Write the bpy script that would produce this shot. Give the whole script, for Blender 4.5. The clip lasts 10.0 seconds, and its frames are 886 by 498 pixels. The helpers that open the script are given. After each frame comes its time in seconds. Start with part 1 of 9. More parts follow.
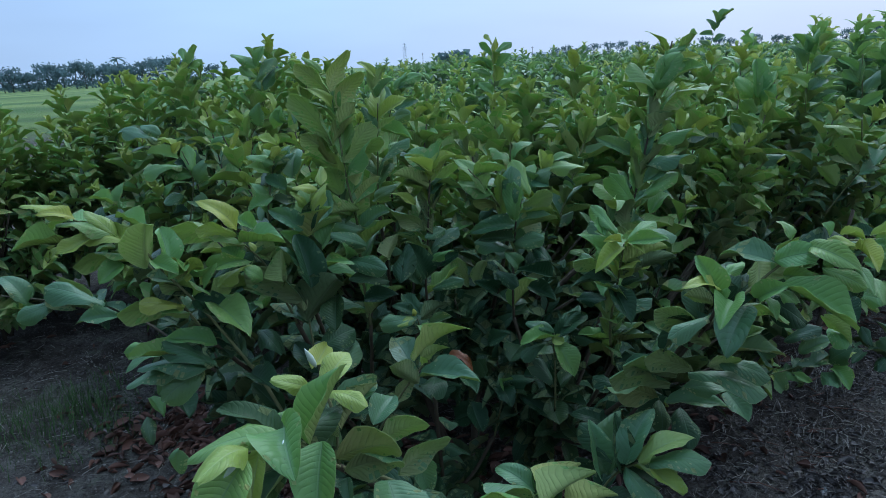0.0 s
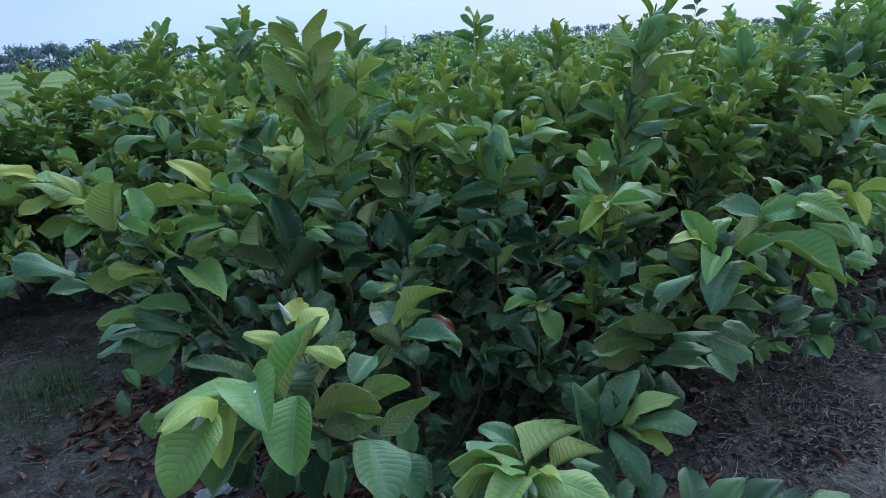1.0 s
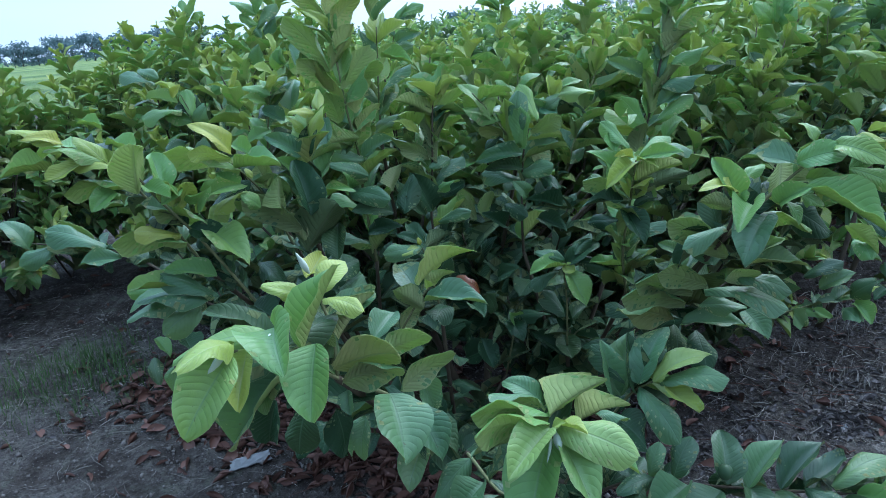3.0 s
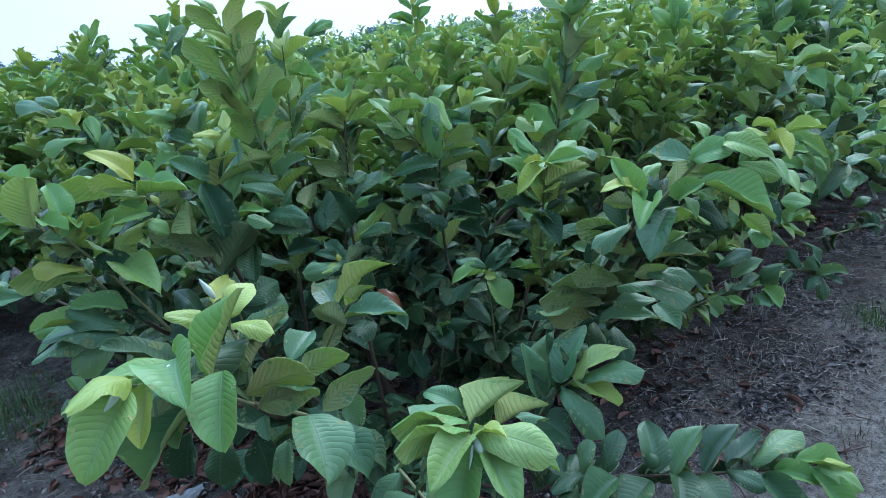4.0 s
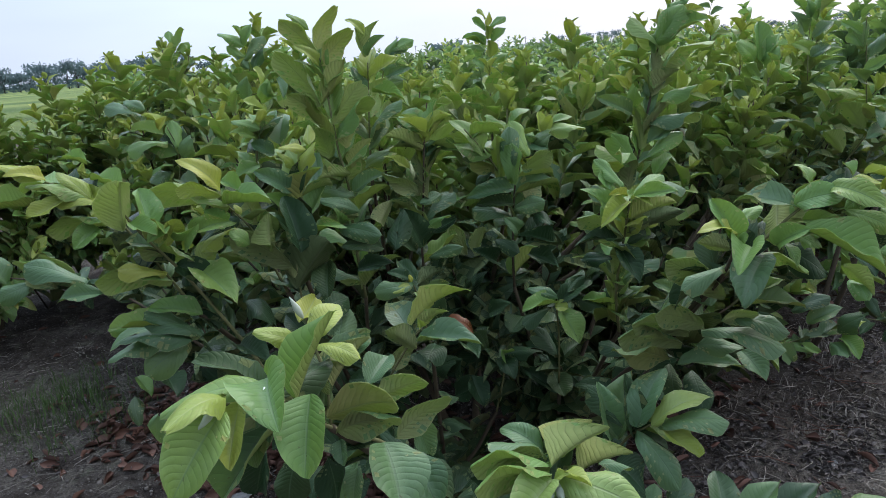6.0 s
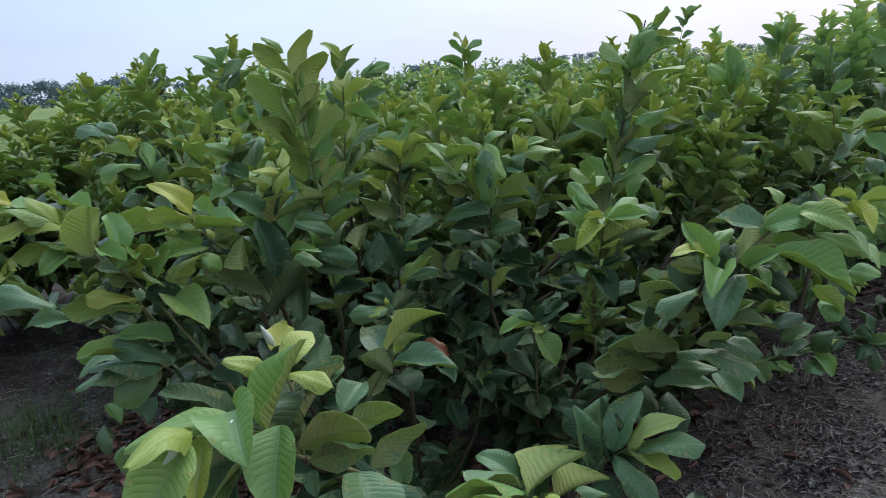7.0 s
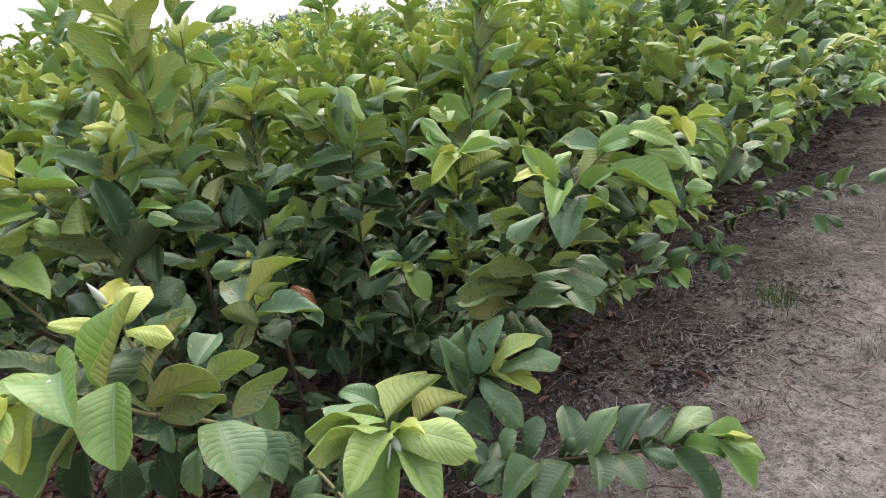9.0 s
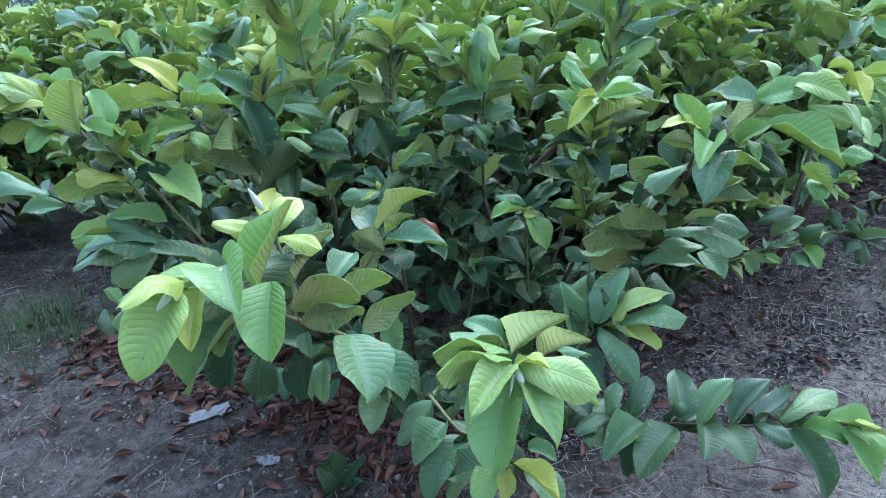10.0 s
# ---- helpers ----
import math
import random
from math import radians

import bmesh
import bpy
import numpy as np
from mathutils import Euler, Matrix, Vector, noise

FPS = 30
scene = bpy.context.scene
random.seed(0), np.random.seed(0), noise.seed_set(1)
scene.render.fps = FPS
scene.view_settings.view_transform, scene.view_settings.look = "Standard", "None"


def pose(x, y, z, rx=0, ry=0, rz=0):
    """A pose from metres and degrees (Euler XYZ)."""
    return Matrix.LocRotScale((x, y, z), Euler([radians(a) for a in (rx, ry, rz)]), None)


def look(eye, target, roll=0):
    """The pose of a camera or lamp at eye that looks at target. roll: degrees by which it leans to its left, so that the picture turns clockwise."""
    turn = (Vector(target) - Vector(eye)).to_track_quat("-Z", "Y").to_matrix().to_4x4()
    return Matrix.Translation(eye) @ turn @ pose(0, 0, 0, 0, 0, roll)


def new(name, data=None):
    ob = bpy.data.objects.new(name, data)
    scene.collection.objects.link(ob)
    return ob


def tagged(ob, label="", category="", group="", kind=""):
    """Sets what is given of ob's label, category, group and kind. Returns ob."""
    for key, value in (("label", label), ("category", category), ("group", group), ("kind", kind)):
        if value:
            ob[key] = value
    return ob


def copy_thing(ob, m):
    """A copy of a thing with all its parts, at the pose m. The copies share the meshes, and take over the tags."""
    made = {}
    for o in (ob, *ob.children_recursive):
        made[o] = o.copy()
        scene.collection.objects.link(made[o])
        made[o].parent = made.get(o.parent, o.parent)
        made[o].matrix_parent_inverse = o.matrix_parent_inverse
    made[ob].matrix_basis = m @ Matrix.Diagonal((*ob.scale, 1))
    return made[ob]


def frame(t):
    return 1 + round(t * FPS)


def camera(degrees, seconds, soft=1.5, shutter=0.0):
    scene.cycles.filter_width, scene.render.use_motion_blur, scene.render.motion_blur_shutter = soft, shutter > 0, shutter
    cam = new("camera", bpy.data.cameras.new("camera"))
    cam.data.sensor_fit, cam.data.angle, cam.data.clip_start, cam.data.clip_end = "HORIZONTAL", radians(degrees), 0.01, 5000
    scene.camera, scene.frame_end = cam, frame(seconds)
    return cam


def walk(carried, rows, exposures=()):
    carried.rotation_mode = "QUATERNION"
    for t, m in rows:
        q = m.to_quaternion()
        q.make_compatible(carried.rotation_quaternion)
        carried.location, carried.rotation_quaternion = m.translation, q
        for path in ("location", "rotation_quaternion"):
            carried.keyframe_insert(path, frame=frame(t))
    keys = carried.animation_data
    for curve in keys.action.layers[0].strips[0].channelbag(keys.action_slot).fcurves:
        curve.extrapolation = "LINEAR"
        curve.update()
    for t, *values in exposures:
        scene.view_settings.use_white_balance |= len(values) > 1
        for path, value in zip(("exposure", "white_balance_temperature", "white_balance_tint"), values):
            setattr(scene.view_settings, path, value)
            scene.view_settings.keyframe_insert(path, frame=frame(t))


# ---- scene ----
cam = camera(68.0, 10.0, 0.5, 0.12)
PATH = [
    (0, (0.067, 0.149, 1.555), (-0.023, 2.071, 1.01), -3.3),
    (0.5, (0.067, 0.156, 1.538), (0.04, 2.067, 0.95), -3.1),
    (1, (0.067, 0.168, 1.505), (0.027, 2.077, 0.911), -3.2),
    (1.5, (0.068, 0.181, 1.491), (-0.024, 2.083, 0.88), -3.9),
    (2, (0.075, 0.168, 1.47), (-0.051, 2.066, 0.853), -4.6),
    (2.2, (0.071, 0.164, 1.467), (-0.081, 2.053, 0.828), -4.7),
    (3.3, (0.087, 0.176, 1.461), (-0.03, 2.065, 0.816), -5.7),
    (3.5, (0.094, 0.175, 1.461), (0.039, 2.075, 0.84), -6.1),
    (4, (0.112, 0.172, 1.459), (0.172, 2.07, 0.83), -7.0),
    (4.5, (0.112, 0.166, 1.458), (0.195, 2.073, 0.861), -7.6),
    (5, (0.1, 0.17, 1.46), (0.058, 2.087, 0.891), -7.4),
    (5.5, (0.072, 0.172, 1.458), (-0.001, 2.085, 0.879), -4.9),
    (5.7, (0.066, 0.183, 1.465), (-0.016, 2.097, 0.89), -4.4),
    (6.8, (0.057, 0.208, 1.479), (-0.018, 2.136, 0.952), -4.6),
    (7, (0.068, 0.205, 1.479), (0.053, 2.137, 0.966), -4.2),
    (7.5, (0.11, 0.208, 1.486), (0.383, 2.13, 1.005), -5.2),
    (8, (0.142, 0.207, 1.487), (0.619, 2.088, 1.002), -6.2),
    (8.5, (0.147, 0.201, 1.479), (0.629, 2.065, 0.94), -7.2),
    (9, (0.125, 0.191, 1.454), (0.416, 2.048, 0.773), -6.3),
    (9.5, (0.095, 0.186, 1.454), (0.16, 2.065, 0.772), -6.1),
    (10, (0.076, 0.186, 1.433), (0.05, 2.027, 0.652), -4.3),
]
EXPOSURES = [
    (0, -0.26, 5150, 5), (0.5, 0.23, 4850, 2), (1, -0.02, 5250, 9), (1.5, 0.43, 4900, 4), (2, 0.50, 5300, 10), (3.5, 0.67, 5050, 8),
    (4, 0.68, 5100, 9), (4.5, 0.76, 5350, 16), (5, 0.31, 6400, 31), (5.5, 0.27, 6450, 19), (7, 0.06, 6270, 14), (7.5, -0.21, 6250, 12),
    (8, -0.09, 6650, 11), (8.5, 0.06, 7350, 14), (9, 1.04, 7400, 26), (9.5, 1.18, 6400, 28), (10, 1.32, 5300, 15),
]
walk(cam, [(t, look(eye, target, roll)) for t, eye, target, roll in PATH], EXPOSURES)

# ---- sky and light: an even, hazy dusk sky ----
SUN_UP, SUN_TURN = radians(47), radians(27)
world = bpy.data.worlds.new("dusk_sky")
scene.world = world
world.use_nodes = True
wn, wl = world.node_tree.nodes, world.node_tree.links
bg = wn["Background"]
sky = wn.new("ShaderNodeTexSky")
sky.sky_type, sky.sun_disc, sky.sun_elevation, sky.sun_rotation = "NISHITA", False, SUN_UP, SUN_TURN
sky.dust_density, sky.air_density = 4.0, 1.0
scaled = wn.new("ShaderNodeVectorMath")
scaled.operation = "SCALE"
scaled.inputs["Scale"].default_value = 0.06
coord = wn.new("ShaderNodeTexCoord")
sep = wn.new("ShaderNodeSeparateXYZ")
ramp = wn.new("ShaderNodeValToRGB")
ramp.color_ramp.elements[0].position, ramp.color_ramp.elements[0].color = 0.0, (0.78, 0.82, 0.90, 1)
ramp.color_ramp.elements[1].position, ramp.color_ramp.elements[1].color = 0.8, (2.15, 2.4, 2.65, 1)
low = ramp.color_ramp.elements.new(0.13)
low.color = (0.82, 0.90, 1.02, 1)
cloud = wn.new("ShaderNodeTexNoise")
cloud.inputs["Scale"].default_value, cloud.inputs["Detail"].default_value = 2.2, 3.0
stretch = wn.new("ShaderNodeMapping")
stretch.inputs["Scale"].default_value = (1, 1, 5)
cloudramp = wn.new("ShaderNodeMapRange")
cloudramp.inputs["From Min"].default_value, cloudramp.inputs["From Max"].default_value = 0.3, 0.7
cloudramp.inputs["To Min"].default_value, cloudramp.inputs["To Max"].default_value = 0.94, 1.06
veil = wn.new("ShaderNodeVectorMath")
veil.operation = "SCALE"
both = wn.new("ShaderNodeMix")
both.data_type, both.blend_type = "RGBA", "MIX"
both.inputs[0].default_value = 0.9
wl.new(coord.outputs["Generated"], sep.inputs[0])
wl.new(sep.outputs["Z"], ramp.inputs[0])
wl.new(coord.outputs["Generated"], stretch.inputs[0])
wl.new(stretch.outputs[0], cloud.inputs["Vector"])
wl.new(cloud.outputs[0], cloudramp.inputs[0])
wl.new(ramp.outputs[0], veil.inputs[0])
# the dusk glow lies ahead, pinkish to the right; the sky behind is dim
glow_way = wn.new("ShaderNodeVectorMath")
glow_way.operation, glow_way.inputs[1].default_value = "DOT_PRODUCT", (0.45, 0.89, 0.0)
glow_range = wn.new("ShaderNodeMapRange")
for i, value in enumerate((-1.0, 1.0, 0.22, 1.18)):
    glow_range.inputs[1 + i].default_value = value
glow_mul = wn.new("ShaderNodeMath")
glow_mul.operation = "MULTIPLY"
pink_way = wn.new("ShaderNodeVectorMath")
pink_way.operation, pink_way.inputs[1].default_value = "DOT_PRODUCT", (0.94, 0.34, 0.0)
pink_range = wn.new("ShaderNodeMapRange")
for i, value in enumerate((0.1, 1.0, 0.0, 1.0)):
    pink_range.inputs[1 + i].default_value = value
pink = wn.new("ShaderNodeMix")
pink.data_type, pink.blend_type = "RGBA", "MIX"
pink.inputs[6].default_value, pink.inputs[7].default_value = (0.88, 0.98, 1.10, 1), (1.12, 0.98, 0.92, 1)
tinted = wn.new("ShaderNodeVectorMath")
tinted.operation = "MULTIPLY"
wl.new(coord.outputs["Generated"], glow_way.inputs[0])
wl.new(coord.outputs["Generated"], pink_way.inputs[0])
wl.new(glow_way.outputs["Value"], glow_range.inputs[0])
wl.new(pink_way.outputs["Value"], pink_range.inputs[0])
wl.new(pink_range.outputs[0], pink.inputs[0])
wl.new(glow_range.outputs[0], glow_mul.inputs[0])
wl.new(cloudramp.outputs[0], glow_mul.inputs[1])
wl.new(glow_mul.outputs[0], veil.inputs["Scale"])
wl.new(sky.outputs[0], scaled.inputs[0])
wl.new(scaled.outputs[0], both.inputs[6])
wl.new(veil.outputs[0], tinted.inputs[0])
wl.new(pink.outputs[2], tinted.inputs[1])
wl.new(tinted.outputs[0], both.inputs[7])
wl.new(both.outputs[2], bg.inputs[0])
bg.inputs[1].default_value = 1.0

sun_data = bpy.data.lights.new("sun", "SUN")
sun_data.energy, sun_data.angle, sun_data.color = 1.5, radians(45), (1.0, 0.95, 0.86)
sun = new("sun", sun_data)
sun.matrix_basis = look((10, 22, 24), (0, 2, 0))


# ---- materials ----
class Nodes:
    """A material with a principled shader and short ways to add nodes to it."""

    def __init__(self, name, roughness=0.8, specular=0.3):
        self.mat = bpy.data.materials.new(name)
        self.mat.use_nodes = True
        self.tree = self.mat.node_tree
        self.shader = self.tree.nodes["Principled BSDF"]
        self.out = self.tree.nodes["Material Output"]
        self.shader.inputs["Roughness"].default_value = roughness
        self.shader.inputs["Specular IOR Level"].default_value = specular

    def add(self, kind, **inputs):
        node = self.tree.nodes.new("ShaderNode" + kind)
        for key, value in inputs.items():
            self.put(node, key.replace("_", " "), value)
        return node

    def put(self, node, key, value):
        socket = node.inputs[int(key)] if key.isdigit() else node.inputs[key]
        if isinstance(value, bpy.types.NodeSocket):
            self.tree.links.new(value, socket)
        else:
            socket.default_value = value

    def math(self, op, a, b=0.0, c=0.0):
        node = self.add("Math")
        node.operation = op
        for i, v in enumerate((a, b, c)):
            self.put(node, str(i), v)
        return node.outputs[0]

    def mix(self, fac, a, b, blend="MIX"):
        node = self.add("Mix")
        node.data_type, node.blend_type = "RGBA", blend
        for i, v in ((0, fac), (6, a), (7, b)):
            if isinstance(v, tuple) and len(v) == 3:
                v = (*v, 1)
            self.put(node, str(i), v)
        return node.outputs[2]

    def ramp(self, value, lo, hi, to_lo=0.0, to_hi=1.0):
        node = self.add("MapRange")
        for i, v in enumerate((value, lo, hi, to_lo, to_hi)):
            self.put(node, str(i), v)
        return node.outputs[0]

    def noise(self, scale, detail=4.0, vector=None, rough=0.55):
        node = self.add("TexNoise", Scale=scale, Detail=detail, Roughness=rough)
        if vector is not None:
            self.put(node, "Vector", vector)
        return node.outputs[0]

    def colour(self, value):
        self.put(self.shader, "Base Color", value)

    def bump(self, height, strength, distance):
        node = self.add("Bump", Strength=strength, Distance=distance, Height=height)
        self.put(self.shader, "Normal", node.outputs[0])
        return node


def leaf_material(name, dark, light, vein, roughness, specular, glow, relief, mottle=0.25, islands=False, ribs=0.14, through_light=(0.3, 0.4, 0.05)):
    """A guava leaf's face: pillows between sunken side veins, a pale midrib, blotches; light passes through a little."""
    m = Nodes(name, roughness, specular)
    uv = m.add("UVMap")
    sep = m.add("SeparateXYZ", Vector=uv.outputs[0])
    across = m.math("ABSOLUTE", m.math("SUBTRACT", m.math("MULTIPLY", sep.outputs[0], 2.0), 1.0))
    geo = m.add("NewGeometry")
    info = m.add("ObjectInfo")
    rnd = geo.outputs["Random Per Island"] if islands else info.outputs["Random"]
    place = m.add("TexCoord").outputs["Object"]
    wander = m.math("MULTIPLY", m.math("SUBTRACT", m.noise(3.0 if not islands else 20.0, 1.0, place), 0.5), 0.7)
    pairs = m.math("ADD", 9.5, m.math("MULTIPLY", rnd, 3.5))
    rib = m.math("SUBTRACT", m.math("MULTIPLY", sep.outputs[1], pairs), m.math("MULTIPLY", m.math("POWER", across, 1.2), 2.7))
    wave = m.math("ABSOLUTE", m.math("SINE", m.math("MULTIPLY", m.math("ADD", rib, wander), math.pi)))
    vein_line = m.ramp(wave, 0.0, 0.18, 1.0, 0.0)
    mid_line = m.ramp(across, 0.015, 0.06, 1.0, 0.0)
    blotch = m.noise(9.0 if islands else 5.0, 3.0, place)
    tone = m.math("ADD", m.math("MULTIPLY", rnd, 0.7), m.math("MULTIPLY", blotch, 0.35))
    base = m.mix(tone, dark, light)
    # old leaves yellow a little here and there, others stay bluish
    base = m.mix(m.ramp(m.math("FRACT", m.math("MULTIPLY", rnd, 7.31)), 0.6, 1.0, 0.0, 0.4), base, tuple(c * k for c, k in zip(light, (1.35, 0.98, 0.62))))
    worn = m.ramp(m.noise(3.5 if not islands else 14.0, 2.0, place), 0.35, 0.65, 0.45, 1.0)
    base = m.mix(m.math("MULTIPLY", m.math("MULTIPLY", vein_line, worn), ribs), base, vein)
    base = m.mix(m.math("MULTIPLY", mid_line, 0.7), base, vein)
    base = m.mix(m.ramp(across, 0.95, 1.0, 0.0, 0.4), base, vein)
    fine = m.noise(60.0, 3.0, place)
    base = m.mix(m.ramp(fine, 0.62, 0.75, 0.0, mottle), base, tuple(c * 0.55 for c in dark))
    spot = m.ramp(m.noise(13.0, 1.0, place), 0.76, 0.79, 0.0, 0.7)
    base = m.mix(spot, base, (0.07, 0.05, 0.025))
    m.colour(base)
    m.put(m.shader, "Roughness", m.ramp(m.math("ADD", m.math("MULTIPLY", fine, 0.5), m.math("MULTIPLY", blotch, 0.5)), 0.3, 0.7, roughness - 0.06, roughness + 0.12))
    pillow = m.math("MULTIPLY", m.math("POWER", wave, 0.42), m.math("MULTIPLY", worn, m.ramp(across, 0.0, 0.3, 0.35, 1.0)))
    m.bump(m.math("ADD", m.math("ADD", pillow, m.math("MULTIPLY", fine, 0.12)), m.math("MULTIPLY", mid_line, -0.6)), relief, 0.0022)
    rib_shade = m.math("ADD", m.math("MULTIPLY", m.math("MULTIPLY", vein_line, worn), 0.3), m.math("MULTIPLY", mid_line, 0.25))
    passed = m.mix(0.6, base, through_light)
    thin = m.add("BsdfTranslucent", Color=m.mix(rib_shade, passed, m.mix(0.7, passed, tuple(c * 0.3 for c in dark))))
    m.tree.links.new(m.shader.inputs["Normal"].links[0].from_socket, thin.inputs["Normal"])
    blend = m.add("MixShader", Fac=glow)
    m.tree.links.new(m.shader.outputs[0], blend.inputs[1])
    m.tree.links.new(thin.outputs[0], blend.inputs[2])
    m.tree.links.new(blend.outputs[0], m.out.inputs[0])
    return m.mat


# the two darkest greens hold the shade inside the bush besides leaf age
AGES = {
    "young": ((0.29, 0.40, 0.075), (0.46, 0.53, 0.115), (0.49, 0.57, 0.24)),
    "pale": ((0.20, 0.345, 0.105), (0.34, 0.475, 0.15), (0.42, 0.53, 0.25)),
    "fresh": ((0.135, 0.295, 0.085), (0.24, 0.415, 0.12), (0.25, 0.40, 0.17)),
    "mature": ((0.060, 0.150, 0.070), (0.165, 0.295, 0.128), (0.18, 0.29, 0.15)),
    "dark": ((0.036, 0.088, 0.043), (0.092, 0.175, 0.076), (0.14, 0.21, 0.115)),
    "old_shaded": ((0.018, 0.050, 0.021), (0.047, 0.096, 0.040), (0.085, 0.145, 0.075)),
    "dry": ((0.10, 0.04, 0.015), (0.22, 0.085, 0.025), (0.20, 0.10, 0.05)),
}
UNDER = {
    "young": ((0.29, 0.38, 0.10), (0.38, 0.45, 0.14), (0.47, 0.52, 0.25)),
    "pale": ((0.26, 0.33, 0.12), (0.36, 0.42, 0.165), (0.43, 0.48, 0.26)),
    "fresh": ((0.24, 0.30, 0.108), (0.34, 0.39, 0.142), (0.35, 0.41, 0.19)),
    "mature": ((0.215, 0.250, 0.110), (0.31, 0.345, 0.152), (0.31, 0.36, 0.18)),
    "dark": ((0.125, 0.150, 0.068), (0.19, 0.215, 0.098), (0.26, 0.28, 0.15)),
    "old_shaded": ((0.08, 0.112, 0.05), (0.115, 0.157, 0.066), (0.17, 0.21, 0.115)),
    "dry": ((0.12, 0.05, 0.025), (0.22, 0.10, 0.04), (0.22, 0.12, 0.07)),
}
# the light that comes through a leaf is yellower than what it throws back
THROUGH = {"young": (0.58, 0.68, 0.19), "pale": (0.50, 0.64, 0.18), "fresh": (0.44, 0.62, 0.14), "mature": (0.36, 0.52, 0.14), "dark": (0.22, 0.32, 0.09), "old_shaded": (0.09, 0.17, 0.05), "dry": (0.5, 0.2, 0.04)}
TOP_MAT, UNDER_MAT, MASS_MAT, MASS_UNDER, FAR_MAT = {}, {}, {}, {}, {}
for age in AGES:
    glow = {"young": 0.45, "pale": 0.42, "fresh": 0.43, "mature": 0.38, "dark": 0.28, "old_shaded": 0.18, "dry": 0.15}[age]
    shine = 0.22 if age == "old_shaded" else 0.62
    relief = {"young": 0.3, "fresh": 0.36}.get(age, 0.42)
    pale, clear = dict(through_light=THROUGH[age]), dict(through_light=(0.80, 0.90, 0.46))
    TOP_MAT[age] = leaf_material(age + "_leaf", *AGES[age], 0.36, shine, glow, relief, ribs=0.12, **pale)
    UNDER_MAT[age] = leaf_material(age + "_leaf_underside", *UNDER[age], 0.6, 0.12 if age == "old_shaded" else 0.25, 0.2 if age == "old_shaded" else 0.46, 0.8, ribs=0.5, **clear)
    MASS_MAT[age] = leaf_material(age + "_foliage", *AGES[age], 0.38, shine * 1.25, glow, 0.75, islands=True, ribs=0.12, **pale)
    MASS_UNDER[age] = leaf_material(age + "_foliage_underside", *UNDER[age], 0.6, 0.12 if age == "old_shaded" else 0.3, 0.2 if age == "old_shaded" else 0.44, 0.8, islands=True, ribs=0.45, **clear)
    FAR_MAT[age] = leaf_material(age + "_far_foliage", *AGES[age], 0.42, shine * 1.25, glow * 0.6, 0.6, islands=True, **pale)


def bark_material(name, dark, light, scale=60.0):
    m = Nodes(name, 0.8, 0.25)
    place = m.add("TexCoord").outputs["Object"]
    grain = m.noise(scale, 4.0, place)
    m.colour(m.mix(m.math("MULTIPLY", m.noise(scale / 5, 3.0, place), grain), dark, light))
    m.bump(grain, 0.5, 0.001)
    return m.mat


BARK = bark_material("brown_bark", (0.045, 0.036, 0.024), (0.15, 0.12, 0.075))
TWIG = bark_material("green_twig", (0.12, 0.13, 0.055), (0.28, 0.28, 0.13))


def plain_material(name, dark, light, scale, roughness=0.85, specular=0.2, relief=0.4, depth=0.002, islands=True):
    """A mottled material with grain at two sizes; loose pieces of one mesh vary in tone."""
    m = Nodes(name, roughness, specular)
    place = m.add("TexCoord").outputs["Object"]
    tone = m.math("ADD", m.math("MULTIPLY", m.noise(scale, 4.0, place), 0.5), m.math("MULTIPLY", m.noise(scale * 7, 3.0, place), 0.3))
    if islands:
        tone = m.math("ADD", m.math("MULTIPLY", tone, 0.7), m.math("MULTIPLY", m.add("NewGeometry").outputs["Random Per Island"], 0.5))
    m.colour(m.mix(tone, dark, light))
    m.bump(m.noise(scale * 5, 4.0, place), relief, depth)
    return m.mat


LITTER = plain_material("dry_brown_leaf", (0.028, 0.015, 0.011), (0.19, 0.095, 0.066), 25, 0.7, 0.35)
STRAW = plain_material("dry_straw", (0.12, 0.105, 0.09), (0.48, 0.44, 0.38), 30)
DEBRIS = plain_material("dark_debris", (0.025, 0.021, 0.02), (0.16, 0.14, 0.13), 40, 0.65, 0.4)
CLOD = plain_material("soil_clod", (0.08, 0.068, 0.06), (0.26, 0.235, 0.21), 20)
GRASS = plain_material("grass_blade", (0.03, 0.062, 0.02), (0.10, 0.155, 0.05), 10)
# far tree leaves: the dusk haze is mixed into their blue-grey green
HAZED_LEAF = leaf_material("hazed_tree_foliage", (0.045, 0.075, 0.085), (0.10, 0.14, 0.155), (0.10, 0.14, 0.15), 0.7, 0.1, 0.5, 0.0, islands=True, through_light=(0.26, 0.38, 0.38))
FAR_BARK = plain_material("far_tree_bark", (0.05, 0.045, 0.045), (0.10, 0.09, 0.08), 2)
# steel far off, the haze put into its pale blue-grey
STEEL = plain_material("hazy_steel", (0.30, 0.33, 0.40), (0.42, 0.46, 0.54), 0.5, 0.6)
WALL = plain_material("pale_wall", (0.45, 0.48, 0.52), (0.60, 0.62, 0.64), 0.5)
ROOF = plain_material("roof_sheet", (0.25, 0.28, 0.33), (0.36, 0.38, 0.42), 0.5)
SCRAP = plain_material("grey_scrap", (0.10, 0.10, 0.098), (0.30, 0.305, 0.30), 40)
PETAL = plain_material("orange_petal", (0.60, 0.22, 0.02), (0.80, 0.36, 0.04), 40)
BUD = plain_material("downy_bud", (0.38, 0.45, 0.36), (0.55, 0.62, 0.52), 80, relief=0.2)


